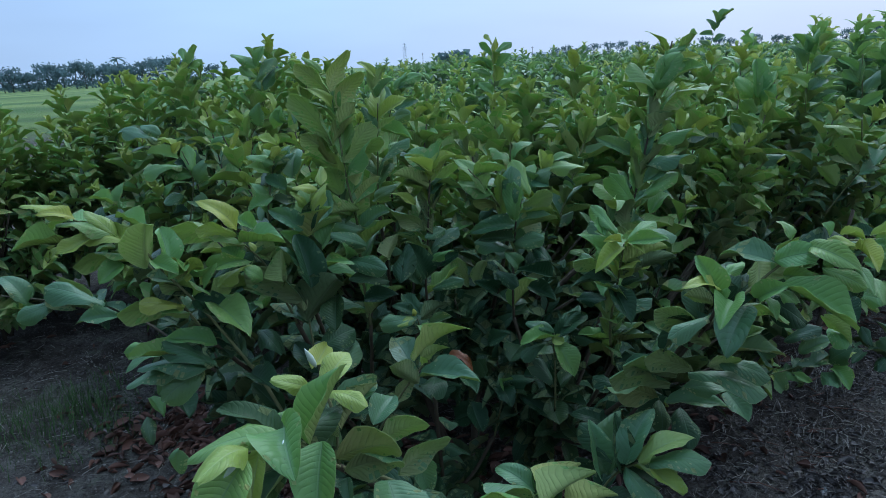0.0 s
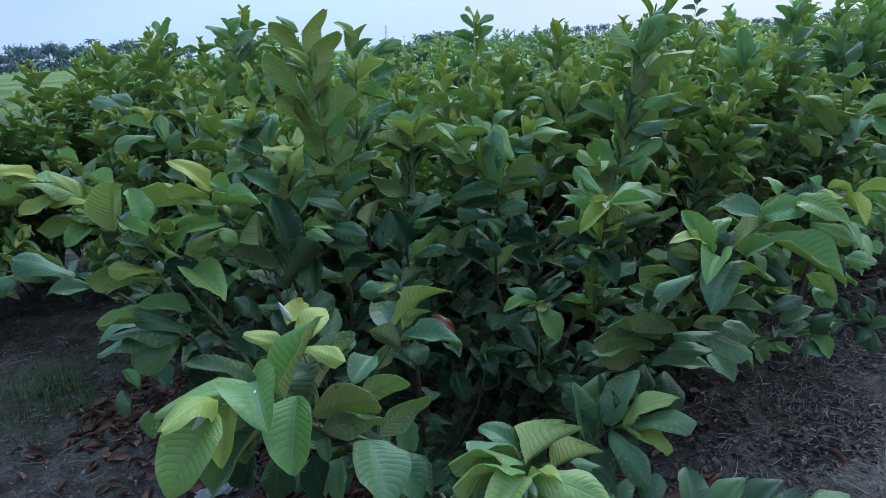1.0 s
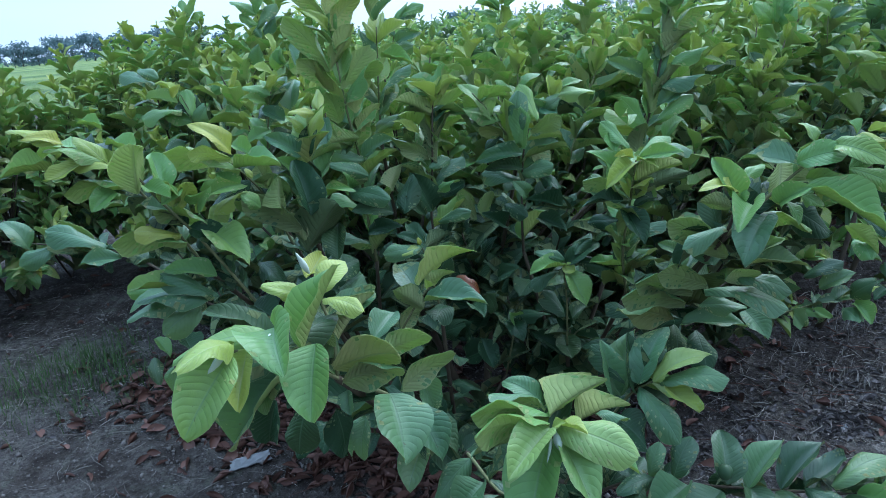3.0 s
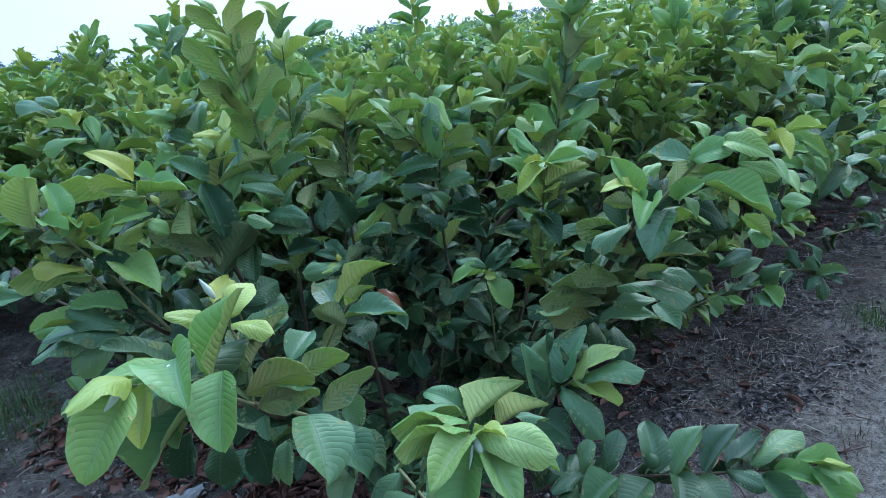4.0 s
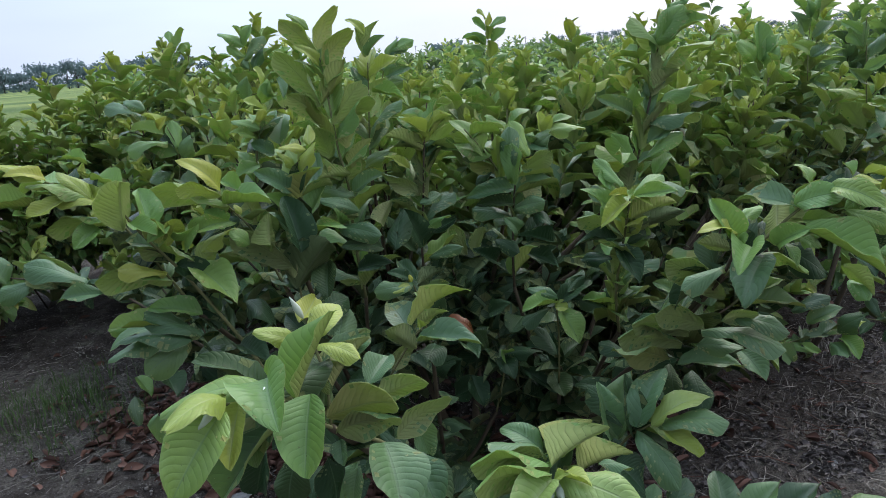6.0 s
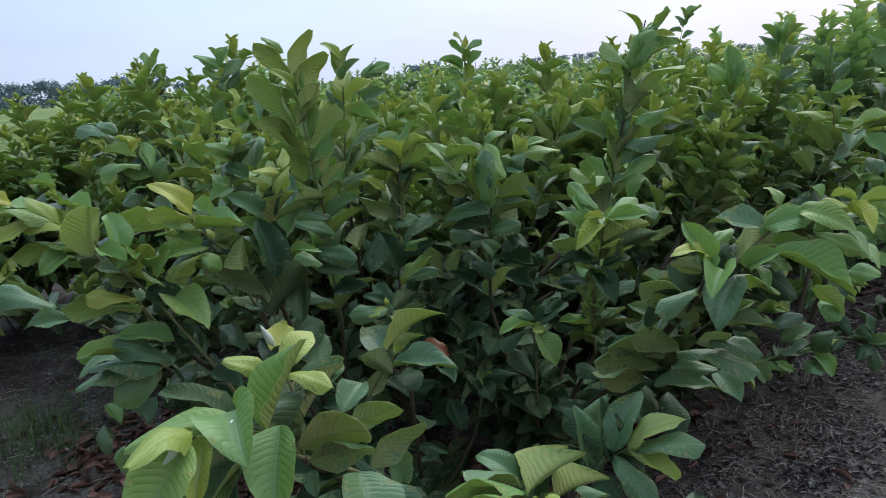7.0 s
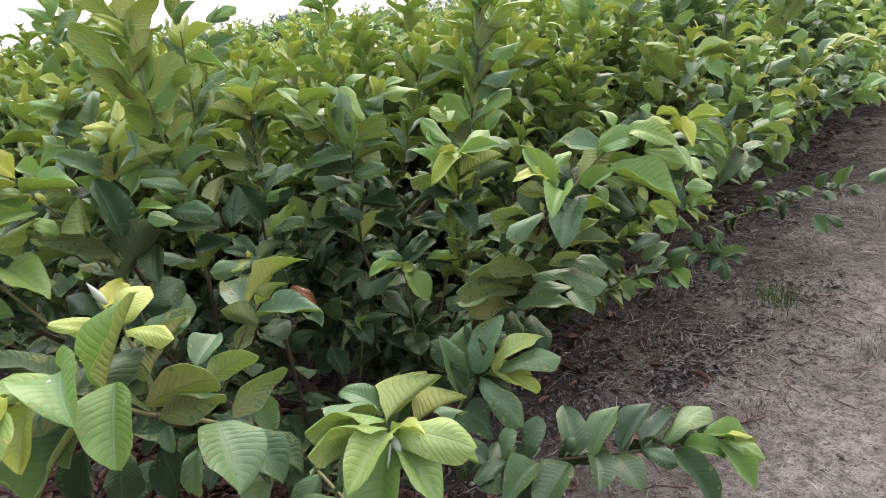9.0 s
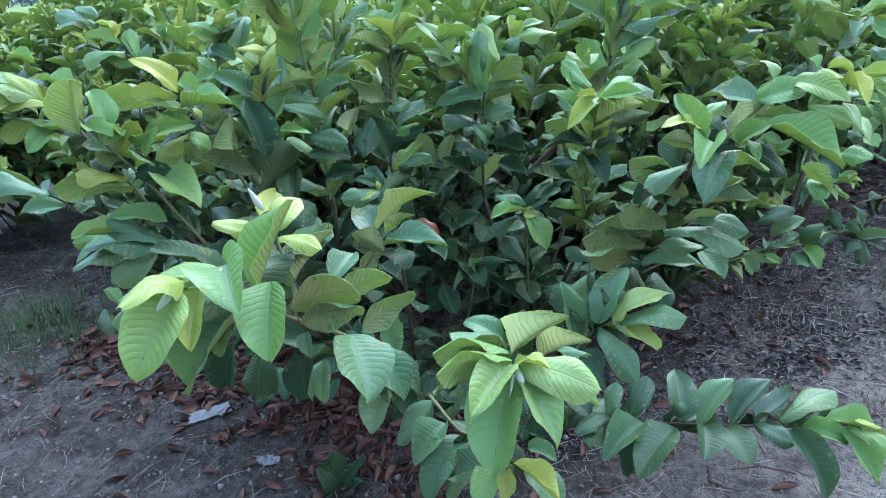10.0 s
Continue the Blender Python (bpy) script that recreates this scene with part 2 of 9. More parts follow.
def soil_material():
    """Sandy soil with crusts, dark crumbs and pebbles; past the orchard it turns into grassy plots."""
    m = Nodes("sandy_soil", 0.95, 0.12)
    place = m.add("NewGeometry").outputs["Position"]
    big, mid, fine = m.noise(2.0, 4.0, place), m.noise(5.0, 8.0, place, 0.7), m.noise(55.0, 6.0, place, 0.75)
    side = m.add("VectorMath", Vector=place)
    side.operation = "DOT_PRODUCT"
    side.inputs[1].default_value = (-0.61, 0.79, 0.0)
    down_row = m.add("VectorMath", Vector=place)
    down_row.operation = "DOT_PRODUCT"
    down_row.inputs[1].default_value = (0.79, 0.61, 0.0)
    # trodden pale sand on the path and in the gap between the rows, dark humus under the bushes
    path = m.ramp(m.math("ADD", side.outputs["Value"], m.math("MULTIPLY", m.math("SUBTRACT", mid, 0.5), 1.6)), 0.35, 1.2, 1.0, 0.0)
    gap = m.math("MULTIPLY", m.ramp(down_row.outputs["Value"], 0.15, 0.75, 1.0, 0.0), m.ramp(side.outputs["Value"], 1.2, 1.9, 0.0, 1.0))
    gap = m.math("MULTIPLY", gap, m.ramp(side.outputs["Value"], 3.3, 4.2, 1.0, 0.25))
    open_soil = m.math("MAXIMUM", path, m.math("MULTIPLY", gap, 0.15))
    open_soil = m.math("MULTIPLY", open_soil, m.ramp(down_row.outputs["Value"], 2.4, 4.4, 1.0, 0.3))
    patch = m.math("ADD", m.math("MULTIPLY", open_soil, 0.22), m.math("ADD", m.math("MULTIPLY", big, 0.5), m.math("MULTIPLY", mid, 0.5)))
    base = m.mix(m.ramp(patch, 0.43, 0.64), (0.05, 0.039, 0.033), (0.29, 0.265, 0.23))
    base = m.mix(m.ramp(m.noise(11.0, 9.0, place, 0.78), 0.48, 0.60, 0.0, 0.7), base, (0.075, 0.06, 0.052))
    base = m.mix(m.math("MULTIPLY", m.ramp(fine, 0.50, 0.66, 0.0, 0.5), m.ramp(patch, 0.45, 0.65, 0.25, 1.0)), base, (0.34, 0.31, 0.27))
    dusty = m.math("MULTIPLY", m.ramp(m.noise(3.4, 10.0, place, 0.74), 0.42, 0.55, 0.0, 0.85), open_soil)
    base = m.mix(dusty, base, (0.50, 0.47, 0.41))
    damp = m.ramp(m.noise(1.9, 6.0, place, 0.62), 0.53, 0.63, 0.0, 0.4)
    base = m.mix(damp, base, (0.07, 0.058, 0.05))
    crumbs = m.noise(34.0, 9.0, place, 0.8)
    base = m.mix(m.ramp(crumbs, 0.42, 0.53, 0.6, 0.0), base, (0.045, 0.037, 0.033))
    moss = m.math("MULTIPLY", m.ramp(m.noise(6.0, 5.0, place, 0.65), 0.55, 0.66, 0.0, 0.45), m.ramp(side.outputs["Value"], 1.4, 2.0, 0.0, 1.0))
    base = m.mix(moss, base, (0.20, 0.215, 0.15))
    crack = m.add("TexVoronoi", Vector=place, Scale=38.0)
    speck = m.noise(190.0, 3.0, place)
    base = m.mix(m.ramp(speck, 0.54, 0.66, 0.0, 0.8), base, (0.045, 0.037, 0.033))
    base = m.mix(m.ramp(m.noise(130.0, 2.0, place), 0.64, 0.72, 0.0, 0.8), base, (0.42, 0.40, 0.38))
    sep = m.add("SeparateXYZ", Vector=place)
    far = m.math("SUBTRACT", m.math("MULTIPLY", sep.outputs[1], 0.79), m.math("MULTIPLY", sep.outputs[0], 0.61))
    strip = m.add("Mapping", Vector=place, Scale=(0.012, 0.05, 1.0))
    plots = m.noise(1.4, 2.0, strip.outputs[0])
    grass = m.mix(m.ramp(plots, 0.4, 0.6), (0.09, 0.155, 0.05), (0.21, 0.27, 0.085))
    grass = m.mix(m.ramp(m.noise(0.6, 5.0, place), 0.45, 0.7, 0.0, 0.5), grass, (0.15, 0.15, 0.08))
    edge = m.ramp(m.math("ADD", far, m.math("MULTIPLY", big, 4.0)), 24.0, 30.0)
    m.colour(m.mix(edge, base, grass))
    m.bump(m.math("ADD", m.math("MULTIPLY", mid, 1.2), m.math("ADD", m.math("ADD", fine, m.math("MULTIPLY", crumbs, 1.3)), m.math("ADD", m.math("MULTIPLY", speck, 0.35), m.math("MULTIPLY", crack.outputs[0], 0.4)))), 1.0, 0.035)
    return m.mat


SOIL = soil_material()


# ---- helpers for meshes ----
def mesh_ob(name, verts, faces, mats, parent=None, index=None, uvs=None, smooth=True, label=""):
    """One mesh object from arrays. index: material per face; uvs: one per corner."""
    me = bpy.data.meshes.new(name)
    me.from_pydata([tuple(v) for v in verts], [], [tuple(f) for f in faces])
    for mat in mats:
        me.materials.append(mat)
    if index is not None:
        me.polygons.foreach_set("material_index", np.asarray(index, dtype=np.int32))
    if uvs is not None:
        me.uv_layers.new(name="UVMap").data.foreach_set("uv", np.asarray(uvs, dtype=np.float32).ravel())
    me.polygons.foreach_set("use_smooth", np.full(len(me.polygons), smooth))
    me.update()
    ob = new(name, me)
    ob.parent = parent
    if label:
        ob["label"] = label
    return ob


def empty(name, place=(0, 0, 0)):
    ob = new(name)
    ob.location = place
    ob.empty_display_size = 0.1
    return ob


def tube(points, radii, sides=6):
    """Vertices and faces of a round rod along points, closed at its end."""
    pts = [Vector(p) for p in points]
    verts, faces = [], []
    for i, p in enumerate(pts):
        along = (pts[min(i + 1, len(pts) - 1)] - pts[max(i - 1, 0)]).normalized()
        side = along.cross(Vector((0.3, 0.2, 1)) if abs(along.z) < 0.9 else Vector((1, 0.2, 0))).normalized()
        other = along.cross(side)
        for k in range(sides):
            a = 2 * math.pi * k / sides
            verts.append(p + radii[i] * (math.cos(a) * side + math.sin(a) * other))
        if i:
            for k in range(sides):
                a, b = (i - 1) * sides + k, (i - 1) * sides + (k + 1) % sides
                faces.append((a, b, b + sides, a + sides))
    faces.append(tuple(range((len(pts) - 1) * sides, len(pts) * sides)))
    faces.append(tuple(reversed(range(sides))))
    return verts, faces


def spline(points, steps=5):
    """A smooth run of points through the given ones."""
    p = [Vector(q) for q in points]
    if len(p) == 2:
        return [p[0].lerp(p[1], i / steps) for i in range(steps + 1)]
    ends = [2 * p[0] - p[1]] + p + [2 * p[-1] - p[-2]]
    run = []
    for i in range(1, len(ends) - 2):
        a, b, c, d = ends[i - 1:i + 3]
        for k in range(steps):
            t = k / steps
            run.append(0.5 * (2 * b + (c - a) * t + (2 * a - 5 * b + 4 * c - d) * t * t + (3 * b - a - 3 * c + d) * t ** 3))
    run.append(p[-1])
    return run


# ---- the guava leaf: unit length along y, unit width along x, its face up ----
def leaf_arrays(curl, fold, wave, twist, rows, halves, seed=0):
    rng = np.random.RandomState(seed)
    phase = rng.rand() * 6
    verts, uvs = [], []
    for i in range(rows + 1):
        v = 0.25 * i / rows + 0.75 * (1 - math.cos(math.pi * i / rows)) / 2
        w = v ** 0.96
        half = 0.5 * max(0.03, (4 * w * (1 - w)) ** (0.7 if rows > 5 else 0.6)) if 0 < i < rows else (0.03 if i == 0 else (0.05 if rows > 5 else 0.11))
        y, drop = (math.sin(curl * v) / curl if abs(curl) > 0.01 else v), (-(1 - math.cos(curl * v)) / curl if abs(curl) > 0.01 else 0)
        for j in range(-halves, halves + 1):
            u = j / halves
            droop = min(fold, 0) * abs(u) ** 2 + max(fold, 0) * abs(u) ** 1.3
            lift = droop * half + wave * u * u * math.sin(v * 8 + phase + (2.4 if u > 0 else 0)) * 0.09
            lift += 0.1 * half * math.sin(math.pi * abs(u)) + (0.022 * wave * abs(u) ** 3 * math.sin(v * 23 + phase * 2 + u) if rows > 10 else 0)
            a = twist * (v - 0.4)
            verts.append((u * half * math.cos(a) - lift * math.sin(a), y, drop + lift * math.cos(a) + u * half * math.sin(a)))
            uvs.append((0.5 + 0.5 * u, v))
    verts = np.array(verts)
    end = verts[rows * (2 * halves + 1) + halves]
    size, turn = math.hypot(end[1], end[2]), math.atan2(end[2], end[1])
    y, z = verts[:, 1].copy(), verts[:, 2].copy()
    verts[:, 1], verts[:, 2] = (y * math.cos(turn) + z * math.sin(turn)) / size, (z * math.cos(turn) - y * math.sin(turn)) / size
    faces = []
    n = 2 * halves + 1
    for i in range(rows):
        for j in range(n - 1):
            a = i * n + j
            faces.append((a, a + 1, a + n + 1, a + n))
    return np.array(verts), np.array(uvs), np.array(faces)


SHAPES = [(0.5, 0.4, 0.7, 0.3), (0.8, -0.18, 0.7, -0.35), (1.25, 0.2, 0.8, 0.3), (0.25, 0.55, 0.7, 0.35), (-0.5, 0.45, 0.9, -0.4),
          (0.65, 0.72, 0.8, 0.4), (0.7, -0.25, 1.0, 0.5), (1.0, 0.4, 1.1, -0.5)]
LEAF_MESH = {}


def leaf_mesh(shape, age, rows=9, halves=3):
    """The shared mesh of a near leaf: a ribbed face above and a paler one below, half a millimetre apart."""
    if (shape, age, rows) not in LEAF_MESH:
        v, uv, f = leaf_arrays(*SHAPES[shape], rows, halves, shape)
        n = len(v)
        lower = v - np.array([0, 0, 0.006])
        faces = [tuple(q) for q in f] + [tuple(n + i for i in reversed(q)) for q in f]
        me = bpy.data.meshes.new("leaf")
        me.from_pydata([tuple(p) for p in np.vstack([v, lower])], [], faces)
        me.materials.append(TOP_MAT[age])
        me.materials.append(UNDER_MAT[age])
        me.polygons.foreach_set("material_index", np.repeat([0, 1], len(f)).astype(np.int32))
        me.polygons.foreach_set("use_smooth", np.full(2 * len(f), True))
        corner = [tuple(uv[i % n]) for q in faces for i in q]
        me.uv_layers.new(name="UVMap").data.foreach_set("uv", np.array(corner, dtype=np.float32).ravel())
        me.update()
        LEAF_MESH[shape, age, rows] = me
    return LEAF_MESH[shape, age, rows]


def leaf_pose(base, tip, face, width):
    """The pose of a unit leaf from its base to its tip, its upper side towards face."""
    base, tip, face = Vector(base), Vector(tip), Vector(face)
    y = tip - base
    length = y.length
    y.normalize()
    x = y.cross(face).normalized()
    z = x.cross(y)
    return Matrix(((x.x * width, y.x * length, z.x * length, base.x), (x.y * width, y.y * length, z.y * length, base.y),
                   (x.z * width, y.z * length, z.z * length, base.z), (0, 0, 0, 1)))


def leaf(parent, base, tip, face, width, age="mature", shape=0, detail=(15, 3)):
    """One leaf of a branch, an object of its own on a shared mesh."""
    ob = new("leaf", leaf_mesh(shape, age, *detail))
    ob.parent = parent
    ob.matrix_basis = leaf_pose(base, tip, face, width)
    return ob


RUNS, BOUGHS = [], []  # the leafy twigs and the limbs below them, with their courses


def branch(parent, points, r0, r1, mat=None, name="branch"):
    run = spline(points)
    radii = [r0 + (r1 - r0) * i / (len(run) - 1) for i in range(len(run))]
    v, f = tube(run, radii)
    ob = mesh_ob(name, v, f, [mat or TWIG], parent)
    if r1 < 0.003:
        RUNS.append((ob, run))
    return ob


# ---- foliage in bulk, for the bushes behind ----
NEAR, FAR, REMOTE = (5, 1), (4, 1), (3, 1)
MASS = {NEAR: [leaf_arrays(*SHAPES[k], *NEAR, k) for k in (0, 2, 4, 5, 7)], FAR: [leaf_arrays(*SHAPES[k], *FAR, k) for k in (2, 5, 7)], REMOTE: [leaf_arrays(0.7, 0.45, 0.0, 0.0, *REMOTE), leaf_arrays(1.1, 0.3, 0.0, 0.3, *REMOTE)]}


class Foliage:
    """Collects many leaves and stems, then makes them into one mesh each."""

    def __init__(self, detail):
        self.units, self.two_sided = MASS[detail], detail == NEAR
        self.poses, self.ages = [], []
        self.stem_v, self.stem_f = [], []

    def leaf(self, base, tip, face, width, age):
        self.poses.append(np.array(leaf_pose(base, tip, face, width)))
        self.ages.append(age)

    def stem(self, points, r0, r1, sides=4):
        v, f = tube(points, [r0 + (r1 - r0) * i / (len(points) - 1) for i in range(len(points))], sides)
        n = len(self.stem_v)
        self.stem_v += v
        self.stem_f += [tuple(n + i for i in q) for q in f]

    def build(self, parent):
        names, kinds = list(AGES), len(self.units)
        pts, faces, index, corner, start = [], [], [], [], 0
        for k, (v, uv, f) in enumerate(self.units):
            m = np.array(self.poses[k::kinds])
            age = np.array([names.index(a) for a in self.ages[k::kinds]])
            for lower in ((0, 1) if self.two_sided else (0,)):
                shape = v - np.array([0, 0, 0.006 * lower])
                pts.append((np.einsum("nij,vj->nvi", m[:, :3, :3], shape) + m[:, None, :3, 3]).reshape(-1, 3))
                face = f[:, ::-1] if lower else f
                faces.append((face[None] + (start + np.arange(len(m)) * len(v))[:, None, None]).reshape(-1, 4))
                index.append(np.repeat(age + len(names) * lower, len(f)))
                corner.append(np.tile(uv[face.ravel()], (len(m), 1)))
                start += len(m) * len(v)
        mats = [MASS_MAT[a] for a in names] + [MASS_UNDER[a] for a in names] if self.two_sided else [FAR_MAT[a] for a in names]
        part = mesh_ob("foliage", np.vstack(pts), np.vstack(faces), mats, parent, np.concatenate(index), np.vstack(corner))
        tagged(part, kind="stuff")
        if self.stem_v:
            tagged(mesh_ob("wood", self.stem_v, self.stem_f, [BARK], parent), kind="stuff")


def shoot_plan(rng, root, tip, size=0.105, gap=0.042, bare=0.3, lean=0.0, dim=False, elder=0.08):
    """Leaves of one guava shoot: opposite pairs, each turned a quarter from the last, smaller and paler at the tip."""
    root, tip = Vector(root), Vector(tip)
    mid = root.lerp(tip, 0.5) + Vector((rng.uniform(-0.04, 0.04), rng.uniform(-0.04, 0.04), -0.05 * lean))
    run = spline([root, mid, tip], 6)
    total = (tip - root).length
    count = max(3, int(total * (1 - bare) / gap))
    turn = rng.uniform(0, 3.1)
    leaves = []
    for i in range(count + 1):
        s = bare + (1 - bare) * i / count
        k = min(int(s * 12), 11)
        p = run[k].lerp(run[k + 1], s * 12 - k)
        along = (run[k + 1] - run[k]).normalized()
        side = along.cross(Vector((0, 0, 1)) if abs(along.z) < 0.95 else Vector((1, 0, 0))).normalized()
        other = along.cross(side)
        left = count - i
        scale = size * rng.uniform(0.8, 1.15) * (0.45, 0.75, 0.95)[left] if left < 3 else size * rng.uniform(0.8, 1.2)
        rise = (1.5, 0.95, 0.65)[left] if left < 3 else rng.uniform(0.3, 1.0)
        # low inner shoots: their shade is put into the leaf colour
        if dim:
            age = "dark" if rng.random() < 0.12 else "old_shaded"
        elif left < 3:
            age = ("young", "young" if rng.random() < 0.6 else "fresh", "fresh")[left] if rng.random() < 0.9 - 0.6 * elder else ("fresh" if elder < 0.5 else "mature")
        else:
            lush = elder < 0.05
            age = ("pale" if lush and rng.random() < 0.3 else "fresh") if rng.random() < 1.5 - (0.14 if lush else 0.2) * left - elder else ("mature" if rng.random() > elder else "dark")
        for h in (0, math.pi):
            a = turn + i * 1.57 + h + rng.uniform(-0.3, 0.3)
            out = math.cos(a) * side + math.sin(a) * other
            way = (out + along * rise + Vector((0, 0, rng.uniform(-0.25, 0.2)))).normalized()
            face = (along * 1.2 - out * rise * 0.6 + Vector((rng.uniform(-0.5, 0.5), rng.uniform(-0.5, 0.5), 0.8)))
            leaves.append((p, p + way * scale, face, scale * rng.uniform(0.40, 0.52), age))
    return run, leaves


def single_shoot(parent, run, leaves, rng):
    """A shoot whose leaves are objects of their own."""
    v, f = tube(run[::2], [0.0055 - 0.0005 * i for i in range(len(run[::2]))], 5)
    twig = mesh_ob("branch", v, f, [TWIG], parent)
    for base, tip, face, width, age in leaves:
        leaf(twig, base, tip, face, width, age, rng.randrange(len(SHAPES)), (6, 2))


def bush_tips(rng, count, wide, deep, high, low=0.16):
    """Where a bush's shoots end: over its dome and down its flanks."""
    tips = []
    for i in range(count):
        a = 2 * math.pi * (i * 0.618 + rng.uniform(-0.05, 0.05))
        r = math.sqrt((i + 0.5) / count)
        x, y = r * math.cos(a) * wide, r * math.sin(a) * deep
        top = high * (1 - 0.2 * r ** 3) * (rng.uniform(0.74, 0.98) if rng.random() < 0.75 else rng.uniform(0.98, 1.08))
        z = top if r < 0.6 else rng.uniform(low, 1.0) ** 0.8 * top
        tips.append((Vector((x * rng.uniform(0.9, 1.1), y * rng.uniform(0.9, 1.1), z)), r))
    return tips


def bush(seed, detail, shoots, wide=0.75, deep=0.7, high=1.5, size=0.12, gap=0.048):
    """A guava bush on its own origin: a few trunks from the ground, forking into leafy shoots."""
    rng = random.Random(seed)
    ob = empty("guava_bush")
    fol = Foliage(detail)
    forks = []
    for i in range(5):
        a = i * 1.26 + rng.uniform(-0.3, 0.3)
        f = Vector((0.22 * math.cos(a), 0.22 * math.sin(a), rng.uniform(0.35, 0.5)))
        forks.append(f)
        fol.stem(spline([(0.03 * math.cos(a), 0.03 * math.sin(a), -0.05), f * 0.5, f], 3), 0.016, 0.010, 5)
    count = 0
    for tip, r in bush_tips(rng, shoots, wide, deep, high):
        near = min(forks, key=lambda f: (f.xy - tip.xy).length)
        way = tip - near
        root = near if way.length < 0.55 else tip - (way.normalized() + Vector((0, 0, 1.1 if r < 0.8 else 0.25))).normalized() * rng.uniform(0.48, 0.72)
        if root is not near:
            fol.stem([near, near.lerp(root, 0.5) + Vector((0, 0, -0.03)), root], 0.009, 0.006, 3)
        run, leaves = shoot_plan(rng, root, tip, size, gap, 0.12, r, False, 0.04 if detail == NEAR else (0.14 if detail == FAR else 0.7))
        count += 1
        if detail == NEAR and count % 8 == 0:
            single_shoot(ob, run, leaves, rng)
            continue
        if detail != REMOTE:
            fol.stem(run[::6], 0.006, 0.0025, 3)
        for item in leaves:
            fol.leaf(*item)
    fol.build(ob)
    return ob


# ---- ground: one sheet to the horizon ----
def soil_height(x, y):
    """Gentle unevenness, lumps and crumbs near by, flat far off."""
    fade = 1 / (1 + (x * x + y * y) / 400)
    n = noise.noise((x * 0.7, y * 0.7, 0)) * 0.03 + noise.noise((x * 3, y * 3, 5)) * 0.016 + noise.noise((x * 8, y * 8, 9)) * 0.014 + noise.noise((x * 17, y * 17, 3)) * 0.009
    return n * fade - 0.01


def ground_sheet():
    """Fine near the path, ever coarser towards the horizon."""
    half, step = [0.0], 0.032
    while half[-1] < 2500:
        half.append(half[-1] + step)
        if half[-1] > 2.4:
            step *= 1.11
    line = [-q for q in reversed(half[1:])] + half
    size = len(line)
    verts = [(x + 0.4, y + 2.5, soil_height(x + 0.4, y + 2.5)) for y in line for x in line]
    faces = [(j * size + i, j * size + i + 1, (j + 1) * size + i + 1, (j + 1) * size + i) for j in range(size - 1) for i in range(size - 1)]
    ob = mesh_ob("ground", verts, faces, [SOIL])
    return tagged(ob, "dry sandy orchard soil with grassy plots far off", "ground", kind="structure")


ground_sheet()

# ---- the bush before the camera ----
def bud(parent, base, tip, r):
    """A pale downy leaf bud, pointed at both ends."""
    a, b = Vector(base), Vector(tip)
    v, f = tube([a.lerp(b, t) for t in (0, 0.2, 0.45, 0.75, 1)], [r * 0.3, r * 0.85, r, r * 0.55, r * 0.1], 7)
    return mesh_ob("bud", v, f, [BUD], parent, label="pale downy leaf bud")


def fruit(parent, place, r):
    """A small unripe guava with the rest of its calyx."""
    bm = bmesh.new()
    bmesh.ops.create_uvsphere(bm, u_segments=12, v_segments=8, radius=r)
    for v in bm.verts:
        v.co.z *= 1.12
        if v.co.z < -r * 0.95:
            v.co.z += r * 0.18
    me = bpy.data.meshes.new("fruit")
    bm.to_mesh(me)
    bm.free()
    me.materials.append(TOP_MAT["old_shaded"])
    for p in me.polygons:
        p.use_smooth = True
    ob = new("fruit", me)
    ob.parent, ob.location = parent, place
    ob["label"] = "small unripe green guava"
    return ob


hero = tagged(empty("guava_bush"), "large guava bush with ribbed leaves and yellow-green tips", "bush", "guava orchard")
second = tagged(empty("guava_bush"), "guava bush along the path with low drooping side branches", "bush", "guava orchard")
third = tagged(empty("guava_bush"), "guava bush with tall upright leafy shoots", "bush", "guava orchard")
sprout = tagged(empty("guava_seedling"), "small dark-leaved seedling among fallen leaves", "seedling")
HUB = (0.02, 2.25, -0.03)
FORKS = [(-0.28, 2.0, 0.42), (0.3, 2.0, 0.40), (-0.05, 1.85, 0.30), (0.08, 2.3, 0.6), (0.45, 2.25, 0.35), (-0.2, 2.3, 0.6)]
for fork in FORKS:
    branch(hero, [HUB, (0.6 * HUB[0] + 0.4 * fork[0], 0.6 * HUB[1] + 0.4 * fork[1], fork[2] * 0.4), fork], 0.018, 0.011, BARK, "trunk")


def limb(start):
    """The woody link from the nearest fork to where a twig begins."""
    fork = min(FORKS, key=lambda f: (Vector(f) - Vector(start)).length)
    mid = Vector(fork).lerp(Vector(start), 0.5) + Vector((0, 0, -0.04))
    ob = branch(hero, [fork, mid, start], 0.007, 0.005, BARK)
    BOUGHS.append((ob, spline([fork, mid, start])))
    return ob


for base, thing in (((1.55, 3.05), second), ((-0.75, 3.45), third)):
    for k in range(4):
        a = k * 1.6 + 0.4
        foot = (base[0] + 0.04 * math.cos(a), base[1] + 0.04 * math.sin(a), -0.04)
        top = (base[0] + 0.3 * math.cos(a), base[1] + 0.3 * math.sin(a), 0.8)
        branch(thing, [foot, (0.5 * foot[0] + 0.5 * top[0], 0.5 * foot[1] + 0.5 * top[1], 0.3), top], 0.016, 0.008, BARK, "trunk")

